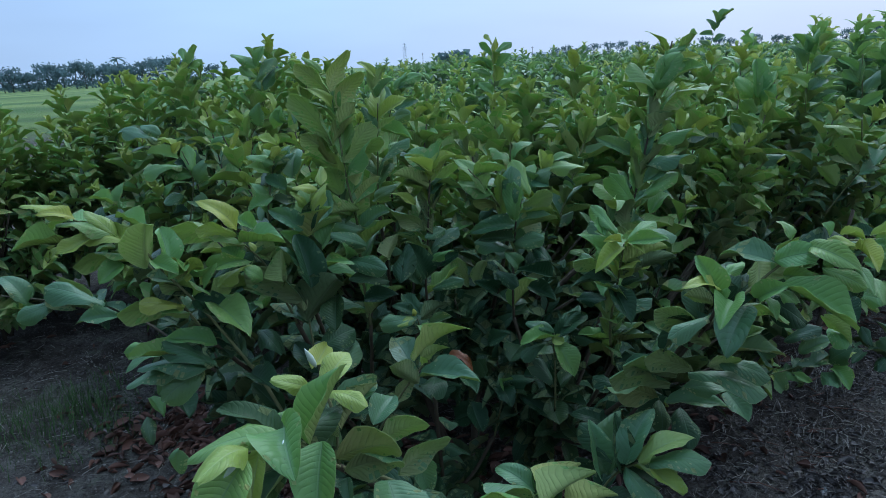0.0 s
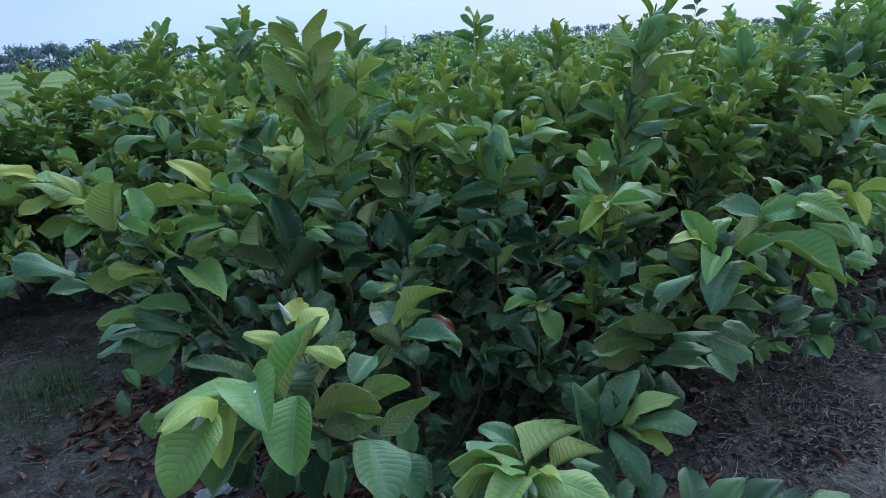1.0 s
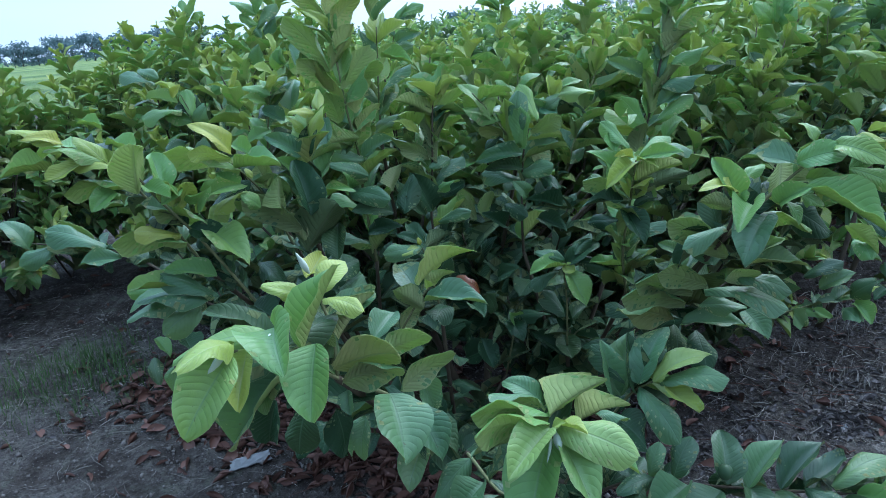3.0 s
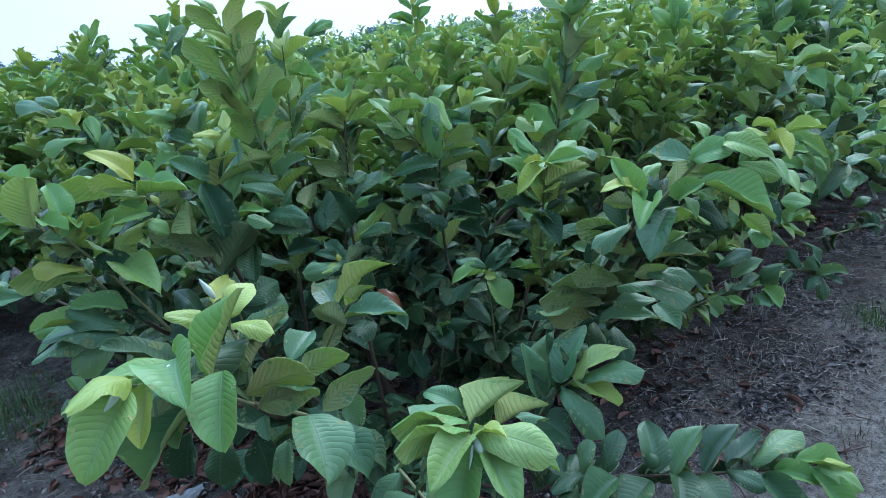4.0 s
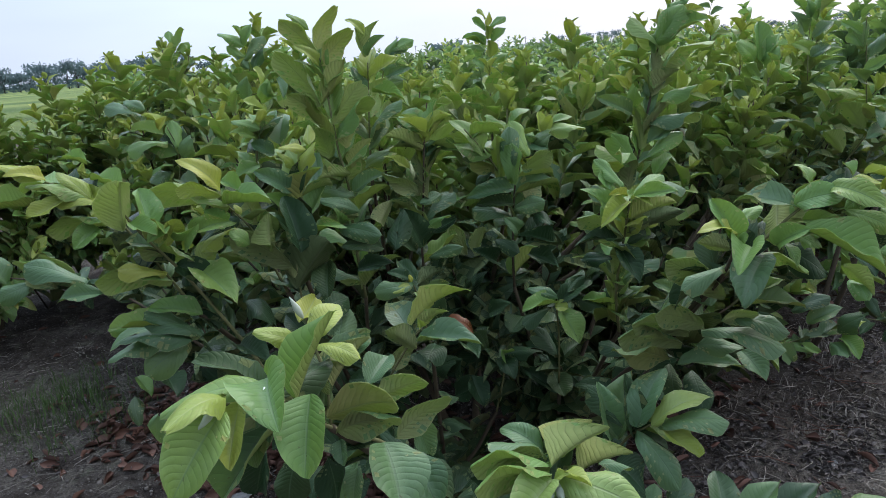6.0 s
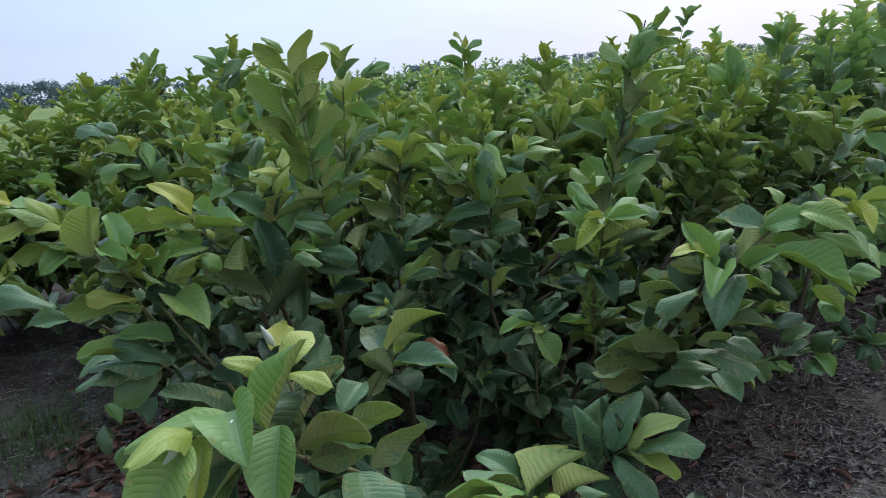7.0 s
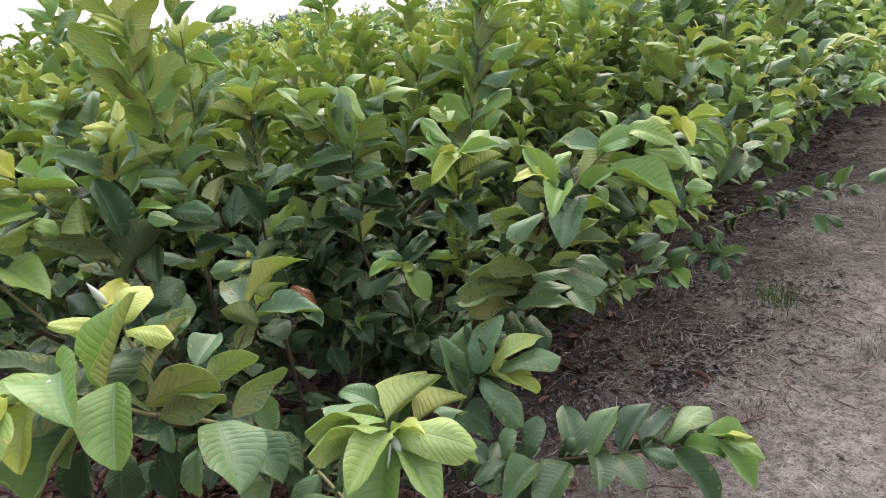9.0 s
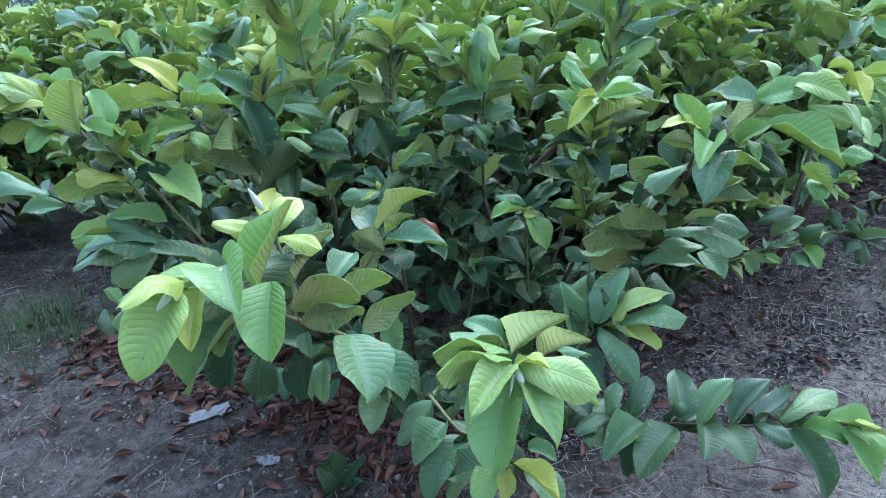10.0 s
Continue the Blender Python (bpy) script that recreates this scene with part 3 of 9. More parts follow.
# leaves deep inside and low down get the darkest greens to carry shade
twig = branch(hero, [(-0.038, 1.099, 0.858), (-0.079, 0.98, 0.976), (-0.122, 0.9, 1.05), (-0.157, 0.821, 1.128), (-0.179, 0.734, 1.18)], 0.00375, 0.00176)
limb((-0.038, 1.099, 0.858))
leaf(twig, (-0.172, 0.724, 1.18), (-0.207, 0.669, 1.126), (0.063, -0.729, 0.681), 0.054, "fresh", 0)
leaf(twig, (-0.168, 0.755, 1.171), (-0.168, 0.702, 1.132), (0.001, -0.589, 0.808), 0.032, "young", 3)
leaf(twig, (-0.153, 0.821, 1.106), (-0.239, 0.833, 1.002), (-0.531, -0.771, 0.351), 0.060, "mature", 5)
leaf(twig, (-0.172, 0.731, 1.188), (-0.191, 0.655, 1.203), (0.263, 0.128, 0.956), 0.035, "young", 1)
leaf(twig, (-0.15, 0.782, 1.173), (-0.248, 0.755, 1.161), (-0.053, -0.234, 0.971), 0.045, "fresh", 1)
leaf(twig, (-0.149, 0.787, 1.178), (-0.122, 0.717, 1.158), (-0.281, -0.364, 0.888), 0.056, "fresh", 5)
leaf(twig, (-0.114, 0.806, 1.147), (-0.115, 0.749, 1.086), (-0.125, -0.721, 0.682), 0.055, "fresh", 3)
leaf(twig, (-0.173, 0.739, 1.187), (-0.186, 0.738, 1.181), (-0.19, -0.785, 0.589), 0.008, "young", 4)
leaf(twig, (-0.222, 0.939, 0.999), (-0.25, 0.957, 0.922), (-0.263, -0.956, -0.127), 0.046, "old_shaded", 3)
leaf(twig, (-0.195, 0.974, 0.962), (-0.21, 0.96, 0.896), (-0.196, -0.95, 0.244), 0.053, "old_shaded", 6)
leaf(twig, (-0.15, 0.967, 0.963), (-0.151, 0.98, 0.874), (0.709, -0.696, -0.113), 0.046, "old_shaded", 6)
leaf(twig, (-0.364, 0.959, 1.046), (-0.383, 0.984, 0.99), (-0.221, -0.922, -0.319), 0.028, "mature", 1)
leaf(twig, (-0.123, 0.89, 1.069), (-0.032, 0.855, 1.101), (0.323, 0.942, 0.095), 0.049, "mature", 2)
leaf(twig, (-0.113, 0.892, 1.048), (-0.03, 0.859, 1.081), (0.253, 0.917, 0.307), 0.042, "mature", 1)
leaf(twig, (-0.077, 0.972, 1.041), (-0.007, 0.976, 1.064), (-0.07, 0.997, 0.04), 0.036, "fresh", 2)
leaf(twig, (-0.056, 0.972, 0.985), (0.02, 1.008, 1.022), (-0.417, 0.909, -0.028), 0.040, "mature", 1)
leaf(twig, (-0.064, 0.93, 1.006), (-0.04, 0.85, 0.956), (0.499, -0.351, 0.792), 0.080, "mature", 0)
leaf(twig, (-0.038, 0.966, 0.961), (-0.002, 0.917, 0.907), (0.441, -0.496, 0.748), 0.054, "mature", 0)
leaf(twig, (-0.116, 0.915, 1.023), (-0.111, 0.891, 1.001), (-0.229, -0.683, 0.694), 0.021, "mature", 0)
leaf(twig, (-0.031, 1.033, 0.977), (-0.018, 1.031, 0.918), (0.642, -0.748, 0.168), 0.039, "mature", 4)
leaf(twig, (-0.115, 0.995, 0.928), (-0.124, 0.977, 0.869), (-0.252, -0.914, 0.319), 0.029, "mature", 2)
leaf(twig, (-0.208, 0.878, 1.133), (-0.158, 0.904, 1.092), (0.676, -0.119, 0.727), 0.031, "fresh", 2)
bud(twig, (-0.175, 0.723, 1.186), (-0.193, 0.698, 1.17), 0.0041)
bud(twig, (-0.131, 0.725, 1.2), (-0.126, 0.706, 1.207), 0.0010)
twig = branch(hero, [(-0.122, 0.9, 1.05), (-0.124, 0.917, 1.103), (-0.133, 0.921, 1.148), (-0.129, 0.92, 1.178)], 0.00225, 0.0016)
limb((-0.122, 0.9, 1.05))
leaf(twig, (-0.136, 0.828, 1.129), (-0.089, 0.854, 1.219), (-0.564, -0.664, 0.491), 0.036, "fresh", 3)
leaf(twig, (-0.133, 0.913, 1.163), (-0.105, 0.957, 1.186), (0.183, -0.537, 0.824), 0.037, "young", 2)
leaf(twig, (-0.148, 0.91, 1.158), (-0.19, 0.88, 1.189), (0.716, -0.478, 0.509), 0.026, "young", 1)
leaf(twig, (-0.116, 0.908, 1.099), (-0.07, 0.948, 1.145), (-0.677, 0.735, 0.046), 0.033, "mature", 5)
leaf(twig, (-0.127, 0.905, 1.157), (-0.072, 0.873, 1.152), (0.036, -0.11, 0.993), 0.028, "young", 1)
leaf(twig, (-0.088, 0.989, 1.058), (-0.063, 1.046, 1.071), (0.203, -0.301, 0.932), 0.042, "mature", 3)
leaf(twig, (-0.148, 0.904, 1.121), (-0.116, 0.895, 1.099), (0.123, 0.974, -0.189), 0.020, "fresh", 2)
leaf(twig, (-0.153, 0.941, 1.173), (-0.138, 0.974, 1.192), (0.128, -0.552, 0.824), 0.032, "young", 4)
bud(twig, (-0.14, 0.911, 1.19), (-0.149, 0.9, 1.221), 0.0044)
twig = branch(hero, [(-0.172, 1.439, 0.753), (-0.116, 1.348, 0.873), (-0.067, 1.291, 0.966), (-0.032, 1.283, 1.014)], 0.003, 0.0016)
limb((-0.172, 1.439, 0.753))
leaf(twig, (-0.046, 1.275, 0.987), (0.07, 1.231, 0.995), (-0.149, -0.22, 0.964), 0.055, "mature", 0)
leaf(twig, (-0.052, 1.281, 1.017), (0.05, 1.319, 1.064), (-0.481, 0.754, 0.448), 0.052, "fresh", 7)
leaf(twig, (-0.046, 1.307, 1.001), (0.01, 1.337, 1.016), (-0.472, 0.881, 0.038), 0.029, "fresh", 7)
leaf(twig, (-0.046, 1.274, 0.974), (-0.097, 1.258, 1.019), (-0.153, 0.974, 0.168), 0.043, "mature", 3)
leaf(twig, (-0.036, 1.278, 1.012), (-0.037, 1.264, 1.034), (0.656, -0.664, -0.358), 0.015, "young", 0)
leaf(twig, (-0.102, 1.324, 0.908), (-0.057, 1.362, 0.949), (-0.545, 0.821, -0.168), 0.036, "mature", 1)
leaf(twig, (-0.015, 1.355, 0.942), (-0.03, 1.291, 0.938), (0.118, -0.084, 0.989), 0.056, "old_shaded", 6)
leaf(twig, (0.042, 1.318, 0.956), (0.062, 1.264, 0.954), (-0.088, -0.076, 0.993), 0.033, "old_shaded", 3)
leaf(twig, (0.01, 1.348, 0.994), (0.057, 1.338, 0.968), (0.388, -0.356, 0.85), 0.024, "dry", 7)
leaf(twig, (0.001, 1.416, 1.021), (-0.034, 1.461, 0.96), (-0.708, -0.698, -0.105), 0.051, "old_shaded", 1)
twig = branch(hero, [(-0.04, 1.563, 0.835), (-0.054, 1.545, 0.943), (-0.063, 1.514, 1.009)], 0.003, 0.0016)
limb((-0.04, 1.563, 0.835))
leaf(twig, (-0.063, 1.498, 1.015), (-0.144, 1.474, 1.014), (0.199, -0.687, 0.699), 0.040, "mature", 6)
leaf(twig, (-0.068, 1.499, 1.018), (-0.103, 1.471, 1.01), (0.294, -0.565, 0.771), 0.021, "young", 1)
leaf(twig, (-0.066, 1.504, 1.019), (-0.07, 1.493, 1.039), (0.71, -0.672, -0.21), 0.013, "young", 1)
leaf(twig, (-0.067, 1.501, 1.027), (-0.115, 1.509, 1.045), (0.149, -0.695, 0.703), 0.024, "old_shaded", 2)
leaf(twig, (-0.051, 1.507, 1.015), (0.001, 1.543, 1.028), (-0.567, 0.823, 0.01), 0.041, "old_shaded", 7)
leaf(twig, (-0.055, 1.515, 0.994), (-0.03, 1.471, 0.973), (0.129, -0.376, 0.918), 0.035, "fresh", 2)
leaf(twig, (-0.056, 1.508, 1.023), (-0.096, 1.547, 1.055), (0.134, -0.544, 0.828), 0.035, "old_shaded", 4)
leaf(twig, (0.01, 1.576, 0.989), (-0.06, 1.597, 0.958), (-0.462, -0.58, 0.671), 0.035, "mature", 4)
twig = branch(hero, [(-0.209, 1.749, 0.903), (-0.216, 1.726, 1.061), (-0.208, 1.683, 1.195), (-0.22, 1.665, 1.303), (-0.239, 1.696, 1.464), (-0.254, 1.709, 1.504)], 0.0045, 0.002)
limb((-0.209, 1.749, 0.903))
leaf(twig, (-0.21, 1.745, 0.931), (-0.112, 1.715, 1.016), (-0.346, 0.067, 0.8), 0.048, "mature", 0)
leaf(twig, (-0.21, 1.745, 0.931), (-0.295, 1.717, 0.994), (0.319, 0.391, 0.8), 0.041, "mature", 6)
leaf(twig, (-0.212, 1.738, 0.979), (-0.219, 1.825, 1.057), (0.128, -0.453, 0.8), 0.043, "fresh", 3)
leaf(twig, (-0.214, 1.731, 1.026), (-0.3, 1.736, 1.09), (0.493, 0.133, 0.8), 0.039, "fresh", 6)
leaf(twig, (-0.214, 1.731, 1.026), (-0.144, 1.735, 1.094), (-0.692, -0.065, 0.8), 0.039, "fresh", 4)
leaf(twig, (-0.215, 1.722, 1.073), (-0.179, 1.817, 1.141), (0.092, -0.645, 0.8), 0.044, "mature", 5)
leaf(twig, (-0.212, 1.707, 1.119), (-0.117, 1.683, 1.196), (-0.396, 0.013, 0.8), 0.044, "fresh", 0)
leaf(twig, (-0.212, 1.707, 1.119), (-0.278, 1.687, 1.193), (0.822, 0.351, 0.8), 0.036, "fresh", 2)
leaf(twig, (-0.21, 1.693, 1.165), (-0.216, 1.759, 1.238), (0.147, -0.605, 0.8), 0.039, "fresh", 7)
leaf(twig, (-0.21, 1.681, 1.211), (-0.303, 1.652, 1.289), (0.441, 0.227, 0.8), 0.045, "fresh", 1)
leaf(twig, (-0.21, 1.681, 1.211), (-0.149, 1.658, 1.297), (-0.793, 0.411, 0.8), 0.039, "fresh", 1)
leaf(twig, (-0.215, 1.673, 1.259), (-0.204, 1.753, 1.329), (0.082, -0.826, 0.8), 0.041, "fresh", 4)
leaf(twig, (-0.22, 1.666, 1.306), (-0.131, 1.658, 1.402), (-1.067, -0.224, 0.8), 0.054, "fresh", 6)
leaf(twig, (-0.22, 1.666, 1.306), (-0.292, 1.665, 1.407), (0.859, -0.011, 0.8), 0.048, "fresh", 4)
leaf(twig, (-0.226, 1.675, 1.353), (-0.226, 1.75, 1.458), (0.217, -0.844, 0.8), 0.047, "pale", 0)
leaf(twig, (-0.231, 1.683, 1.4), (-0.29, 1.677, 1.486), (1.41, 0.17, 0.8), 0.041, "pale", 2)
leaf(twig, (-0.231, 1.683, 1.4), (-0.179, 1.682, 1.456), (-0.826, -0.245, 0.8), 0.027, "fresh", 2)
leaf(twig, (-0.237, 1.692, 1.447), (-0.251, 1.754, 1.526), (0.131, -1.153, 0.8), 0.040, "fresh", 2)
leaf(twig, (-0.241, 1.688, 1.491), (-0.318, 1.689, 1.571), (0.219, 0.955, 0.199), 0.042, "fresh", 1)
leaf(twig, (-0.26, 1.707, 1.548), (-0.308, 1.721, 1.585), (0.285, -0.714, 0.639), 0.023, "fresh", 1)
leaf(twig, (-0.251, 1.7, 1.504), (-0.203, 1.754, 1.595), (-0.728, 0.685, -0.021), 0.045, "pale", 1)
leaf(twig, (-0.236, 1.679, 1.471), (-0.171, 1.738, 1.542), (-0.722, 0.685, 0.093), 0.054, "fresh", 1)
leaf(twig, (-0.243, 1.686, 1.47), (-0.288, 1.662, 1.516), (0.687, -0.651, 0.322), 0.025, "young", 2)
leaf(twig, (-0.246, 1.663, 1.384), (-0.334, 1.678, 1.506), (0.328, 0.936, 0.124), 0.055, "fresh", 1)
leaf(twig, (-0.246, 1.666, 1.388), (-0.185, 1.692, 1.479), (-0.589, 0.792, 0.163), 0.048, "fresh", 4)
leaf(twig, (-0.221, 1.662, 1.344), (-0.156, 1.713, 1.431), (-0.656, 0.753, 0.045), 0.052, "fresh", 6)
leaf(twig, (-0.235, 1.66, 1.346), (-0.31, 1.644, 1.416), (0.055, 0.959, 0.276), 0.047, "fresh", 1)
leaf(twig, (-0.201, 1.656, 1.292), (-0.163, 1.707, 1.373), (-0.683, 0.719, -0.13), 0.046, "fresh", 0)
leaf(twig, (-0.237, 1.662, 1.271), (-0.251, 1.623, 1.344), (0.067, 0.873, 0.482), 0.053, "fresh", 1)
leaf(twig, (-0.193, 1.659, 1.247), (-0.15, 1.702, 1.304), (-0.673, 0.738, -0.053), 0.035, "fresh", 0)
leaf(twig, (-0.196, 1.661, 1.234), (-0.277, 1.622, 1.228), (-0.438, 0.855, 0.279), 0.041, "fresh", 0)
leaf(twig, (-0.196, 1.682, 1.177), (-0.274, 1.666, 1.205), (0.352, -0.759, 0.548), 0.043, "mature", 6)
leaf(twig, (-0.181, 1.635, 1.151), (-0.265, 1.609, 1.189), (0.453, -0.725, 0.519), 0.037, "mature", 1)
leaf(twig, (-0.185, 1.63, 1.14), (-0.25, 1.587, 1.147), (-0.504, 0.824, 0.258), 0.041, "mature", 7)
leaf(twig, (-0.195, 1.672, 1.189), (-0.125, 1.706, 1.219), (0.119, -0.787, 0.606), 0.038, "mature", 5)
leaf(twig, (-0.233, 1.636, 1.116), (-0.133, 1.589, 1.103), (-0.218, -0.657, 0.722), 0.049, "mature", 1)
leaf(twig, (-0.135, 1.627, 1.063), (-0.225, 1.609, 1.08), (0.263, -0.726, 0.636), 0.042, "old_shaded", 2)
leaf(twig, (-0.136, 1.637, 1.117), (-0.119, 1.711, 1.156), (-0.768, 0.423, -0.481), 0.043, "mature", 0)
leaf(twig, (-0.106, 1.612, 1.06), (-0.09, 1.697, 1.134), (-0.189, -0.624, 0.758), 0.054, "old_shaded", 6)
leaf(twig, (-0.234, 1.637, 1.123), (-0.228, 1.588, 1.167), (0.674, -0.443, -0.591), 0.035, "fresh", 7)
leaf(twig, (-0.205, 1.668, 1.005), (-0.118, 1.64, 1.022), (-0.351, -0.706, 0.615), 0.042, "old_shaded", 0)
leaf(twig, (-0.244, 1.671, 1.196), (-0.208, 1.722, 1.228), (0.226, -0.63, 0.743), 0.035, "mature", 5)
twig = branch(hero, [(-0.177, 1.842, 1.202), (-0.166, 1.824, 1.316), (-0.156, 1.797, 1.399), (-0.146, 1.766, 1.469)], 0.003, 0.0016)
limb((-0.177, 1.842, 1.202))
leaf(twig, (-0.174, 1.837, 1.233), (-0.156, 1.918, 1.297), (-0.112, -0.49, 0.8), 0.042, "fresh", 3)
leaf(twig, (-0.169, 1.829, 1.284), (-0.241, 1.835, 1.368), (1.165, 0.093, 0.8), 0.039, "mature", 1)
leaf(twig, (-0.169, 1.829, 1.284), (-0.08, 1.825, 1.377), (-0.812, -0.036, 0.8), 0.051, "mature", 1)
leaf(twig, (-0.164, 1.818, 1.335), (-0.149, 1.891, 1.408), (-0.225, -0.755, 0.8), 0.037, "fresh", 6)
leaf(twig, (-0.158, 1.802, 1.384), (-0.196, 1.833, 1.448), (1.012, -0.559, 0.8), 0.033, "fresh", 4)
leaf(twig, (-0.152, 1.783, 1.432), (-0.141, 1.856, 1.501), (-0.101, -0.6, 0.8), 0.039, "young", 0)
leaf(twig, (-0.154, 1.774, 1.436), (-0.175, 1.762, 1.483), (0.596, -0.801, 0.067), 0.021, "young", 1)
leaf(twig, (-0.148, 1.773, 1.435), (-0.076, 1.81, 1.476), (0.093, -0.817, 0.57), 0.033, "young", 3)
leaf(twig, (-0.15, 1.764, 1.482), (-0.169, 1.766, 1.547), (0.289, 0.955, 0.063), 0.035, "fresh", 3)
leaf(twig, (-0.148, 1.772, 1.529), (-0.19, 1.786, 1.568), (0.327, -0.72, 0.612), 0.021, "young", 2)
leaf(twig, (-0.148, 1.761, 1.501), (-0.12, 1.804, 1.557), (-0.736, 0.66, -0.149), 0.033, "fresh", 7)
leaf(twig, (-0.146, 1.758, 1.485), (-0.102, 1.768, 1.526), (-0.14, -0.909, 0.393), 0.022, "mature", 5)
leaf(twig, (-0.156, 1.784, 1.403), (-0.186, 1.776, 1.462), (0.554, -0.813, 0.18), 0.031, "mature", 1)
leaf(twig, (-0.143, 1.782, 1.402), (-0.067, 1.732, 1.383), (-0.154, -0.54, 0.827), 0.034, "fresh", 3)
leaf(twig, (-0.162, 1.8, 1.373), (-0.118, 1.844, 1.431), (-0.687, 0.726, -0.032), 0.037, "fresh", 2)
leaf(twig, (-0.17, 1.825, 1.261), (-0.127, 1.873, 1.334), (-0.07, -0.813, 0.578), 0.036, "mature", 1)
leaf(twig, (-0.18, 1.818, 1.277), (-0.189, 1.842, 1.352), (0.292, 0.921, -0.256), 0.033, "mature", 7)
leaf(twig, (-0.186, 1.829, 1.22), (-0.118, 1.796, 1.258), (-0.538, -0.807, 0.244), 0.039, "mature", 6)
twig = branch(hero, [(-0.211, 2.346, 1.302), (-0.165, 2.288, 1.456)], 0.003, 0.0016)
limb((-0.211, 2.346, 1.302))
leaf(twig, (-0.154, 2.288, 1.491), (-0.07, 2.294, 1.524), (-0.213, -0.687, 0.694), 0.040, "fresh", 1)
leaf(twig, (-0.155, 2.285, 1.485), (-0.092, 2.288, 1.503), (-0.155, -0.74, 0.654), 0.029, "mature", 1)
leaf(twig, (-0.159, 2.278, 1.48), (-0.116, 2.293, 1.533), (-0.296, -0.831, 0.471), 0.030, "fresh", 6)
leaf(twig, (-0.167, 2.285, 1.44), (-0.203, 2.303, 1.494), (0.33, -0.808, 0.489), 0.039, "mature", 6)
leaf(twig, (-0.163, 2.293, 1.422), (-0.089, 2.297, 1.446), (-0.08, -0.909, 0.41), 0.043, "mature", 7)
leaf(twig, (-0.18, 2.304, 1.389), (-0.109, 2.247, 1.408), (-0.645, -0.712, 0.277), 0.051, "mature", 1)
twig = branch(hero, [(-0.057, 1.758, 0.952), (-0.055, 1.731, 1.035), (-0.041, 1.715, 1.151), (-0.028, 1.704, 1.285), (-0.017, 1.716, 1.327)], 0.00375, 0.0016, BARK)
limb((-0.057, 1.758, 0.952))
leaf(twig, (-0.056, 1.749, 0.982), (0.029, 1.8, 1.04), (-0.142, -0.032, 0.8), 0.047, "fresh", 4)
leaf(twig, (-0.056, 1.733, 1.03), (-0.105, 1.804, 1.111), (0.718, -0.374, 0.8), 0.041, "mature", 7)
leaf(twig, (-0.05, 1.725, 1.08), (-0.123, 1.713, 1.154), (0.768, 0.339, 0.8), 0.043, "mature", 7)
leaf(twig, (-0.05, 1.725, 1.08), (0.032, 1.77, 1.152), (-0.296, -0.205, 0.8), 0.044, "mature", 1)
leaf(twig, (-0.044, 1.717, 1.131), (-0.069, 1.801, 1.232), (0.247, -1.046, 0.8), 0.052, "fresh", 1)
leaf(twig, (-0.038, 1.712, 1.181), (0.011, 1.752, 1.264), (-0.992, -0.8, 0.8), 0.040, "mature", 0)
leaf(twig, (-0.033, 1.708, 1.232), (-0.043, 1.758, 1.302), (0.162, -0.944, 0.8), 0.030, "young", 4)
leaf(twig, (-0.028, 1.704, 1.283), (-0.076, 1.687, 1.353), (0.755, 0.251, 0.8), 0.030, "fresh", 7)
leaf(twig, (-0.028, 1.704, 1.283), (0.02, 1.718, 1.345), (-1.099, -0.182, 0.8), 0.032, "young", 4)
leaf(twig, (-0.024, 1.69, 1.299), (-0.078, 1.68, 1.345), (0.559, -0.668, 0.492), 0.025, "young", 5)
leaf(twig, (-0.024, 1.699, 1.303), (0.038, 1.735, 1.34), (-0.13, -0.594, 0.794), 0.030, "young", 5)
leaf(twig, (-0.022, 1.703, 1.312), (0.006, 1.735, 1.376), (-0.617, -0.561, 0.552), 0.027, "fresh", 4)
leaf(twig, (-0.023, 1.693, 1.285), (-0.004, 1.7, 1.31), (-0.347, -0.797, 0.494), 0.011, "young", 4)
leaf(twig, (-0.032, 1.688, 1.272), (-0.111, 1.663, 1.311), (-0.101, 0.921, 0.376), 0.037, "fresh", 5)
leaf(twig, (-0.027, 1.7, 1.206), (0.049, 1.76, 1.321), (-0.794, 0.564, 0.226), 0.054, "fresh", 2)
leaf(twig, (-0.033, 1.7, 1.191), (-0.053, 1.722, 1.257), (0.374, 0.908, -0.188), 0.031, "mature", 1)
leaf(twig, (-0.029, 1.704, 1.154), (-0.002, 1.764, 1.263), (-0.818, 0.565, -0.106), 0.046, "old_shaded", 0)
leaf(twig, (-0.07, 1.702, 1.229), (-0.12, 1.686, 1.261), (0.508, -0.739, 0.443), 0.022, "young", 7)
leaf(twig, (-0.065, 1.702, 1.228), (-0.08, 1.71, 1.254), (0.399, -0.777, 0.486), 0.013, "young", 1)
leaf(twig, (-0.044, 1.698, 1.165), (-0.13, 1.68, 1.224), (-0.011, 0.957, 0.289), 0.039, "mature", 6)
leaf(twig, (-0.048, 1.7, 1.145), (0.001, 1.736, 1.157), (0.313, -0.652, 0.691), 0.032, "mature", 1)
leaf(twig, (-0.053, 1.726, 1.033), (-0.092, 1.697, 1.137), (0.644, -0.764, 0.033), 0.060, "old_shaded", 0)
leaf(twig, (-0.043, 1.717, 1.063), (0.031, 1.75, 1.09), (0.077, -0.733, 0.676), 0.035, "old_shaded", 4)
leaf(twig, (-0.039, 1.714, 1.083), (0.021, 1.694, 1.113), (-0.515, -0.432, 0.741), 0.025, "fresh", 6)
leaf(twig, (-0.04, 1.73, 1.001), (0.042, 1.709, 1.03), (-0.401, -0.658, 0.637), 0.032, "mature", 1)
leaf(twig, (-0.049, 1.709, 1.08), (-0.048, 1.753, 1.126), (-0.545, 0.616, -0.569), 0.033, "old_shaded", 6)
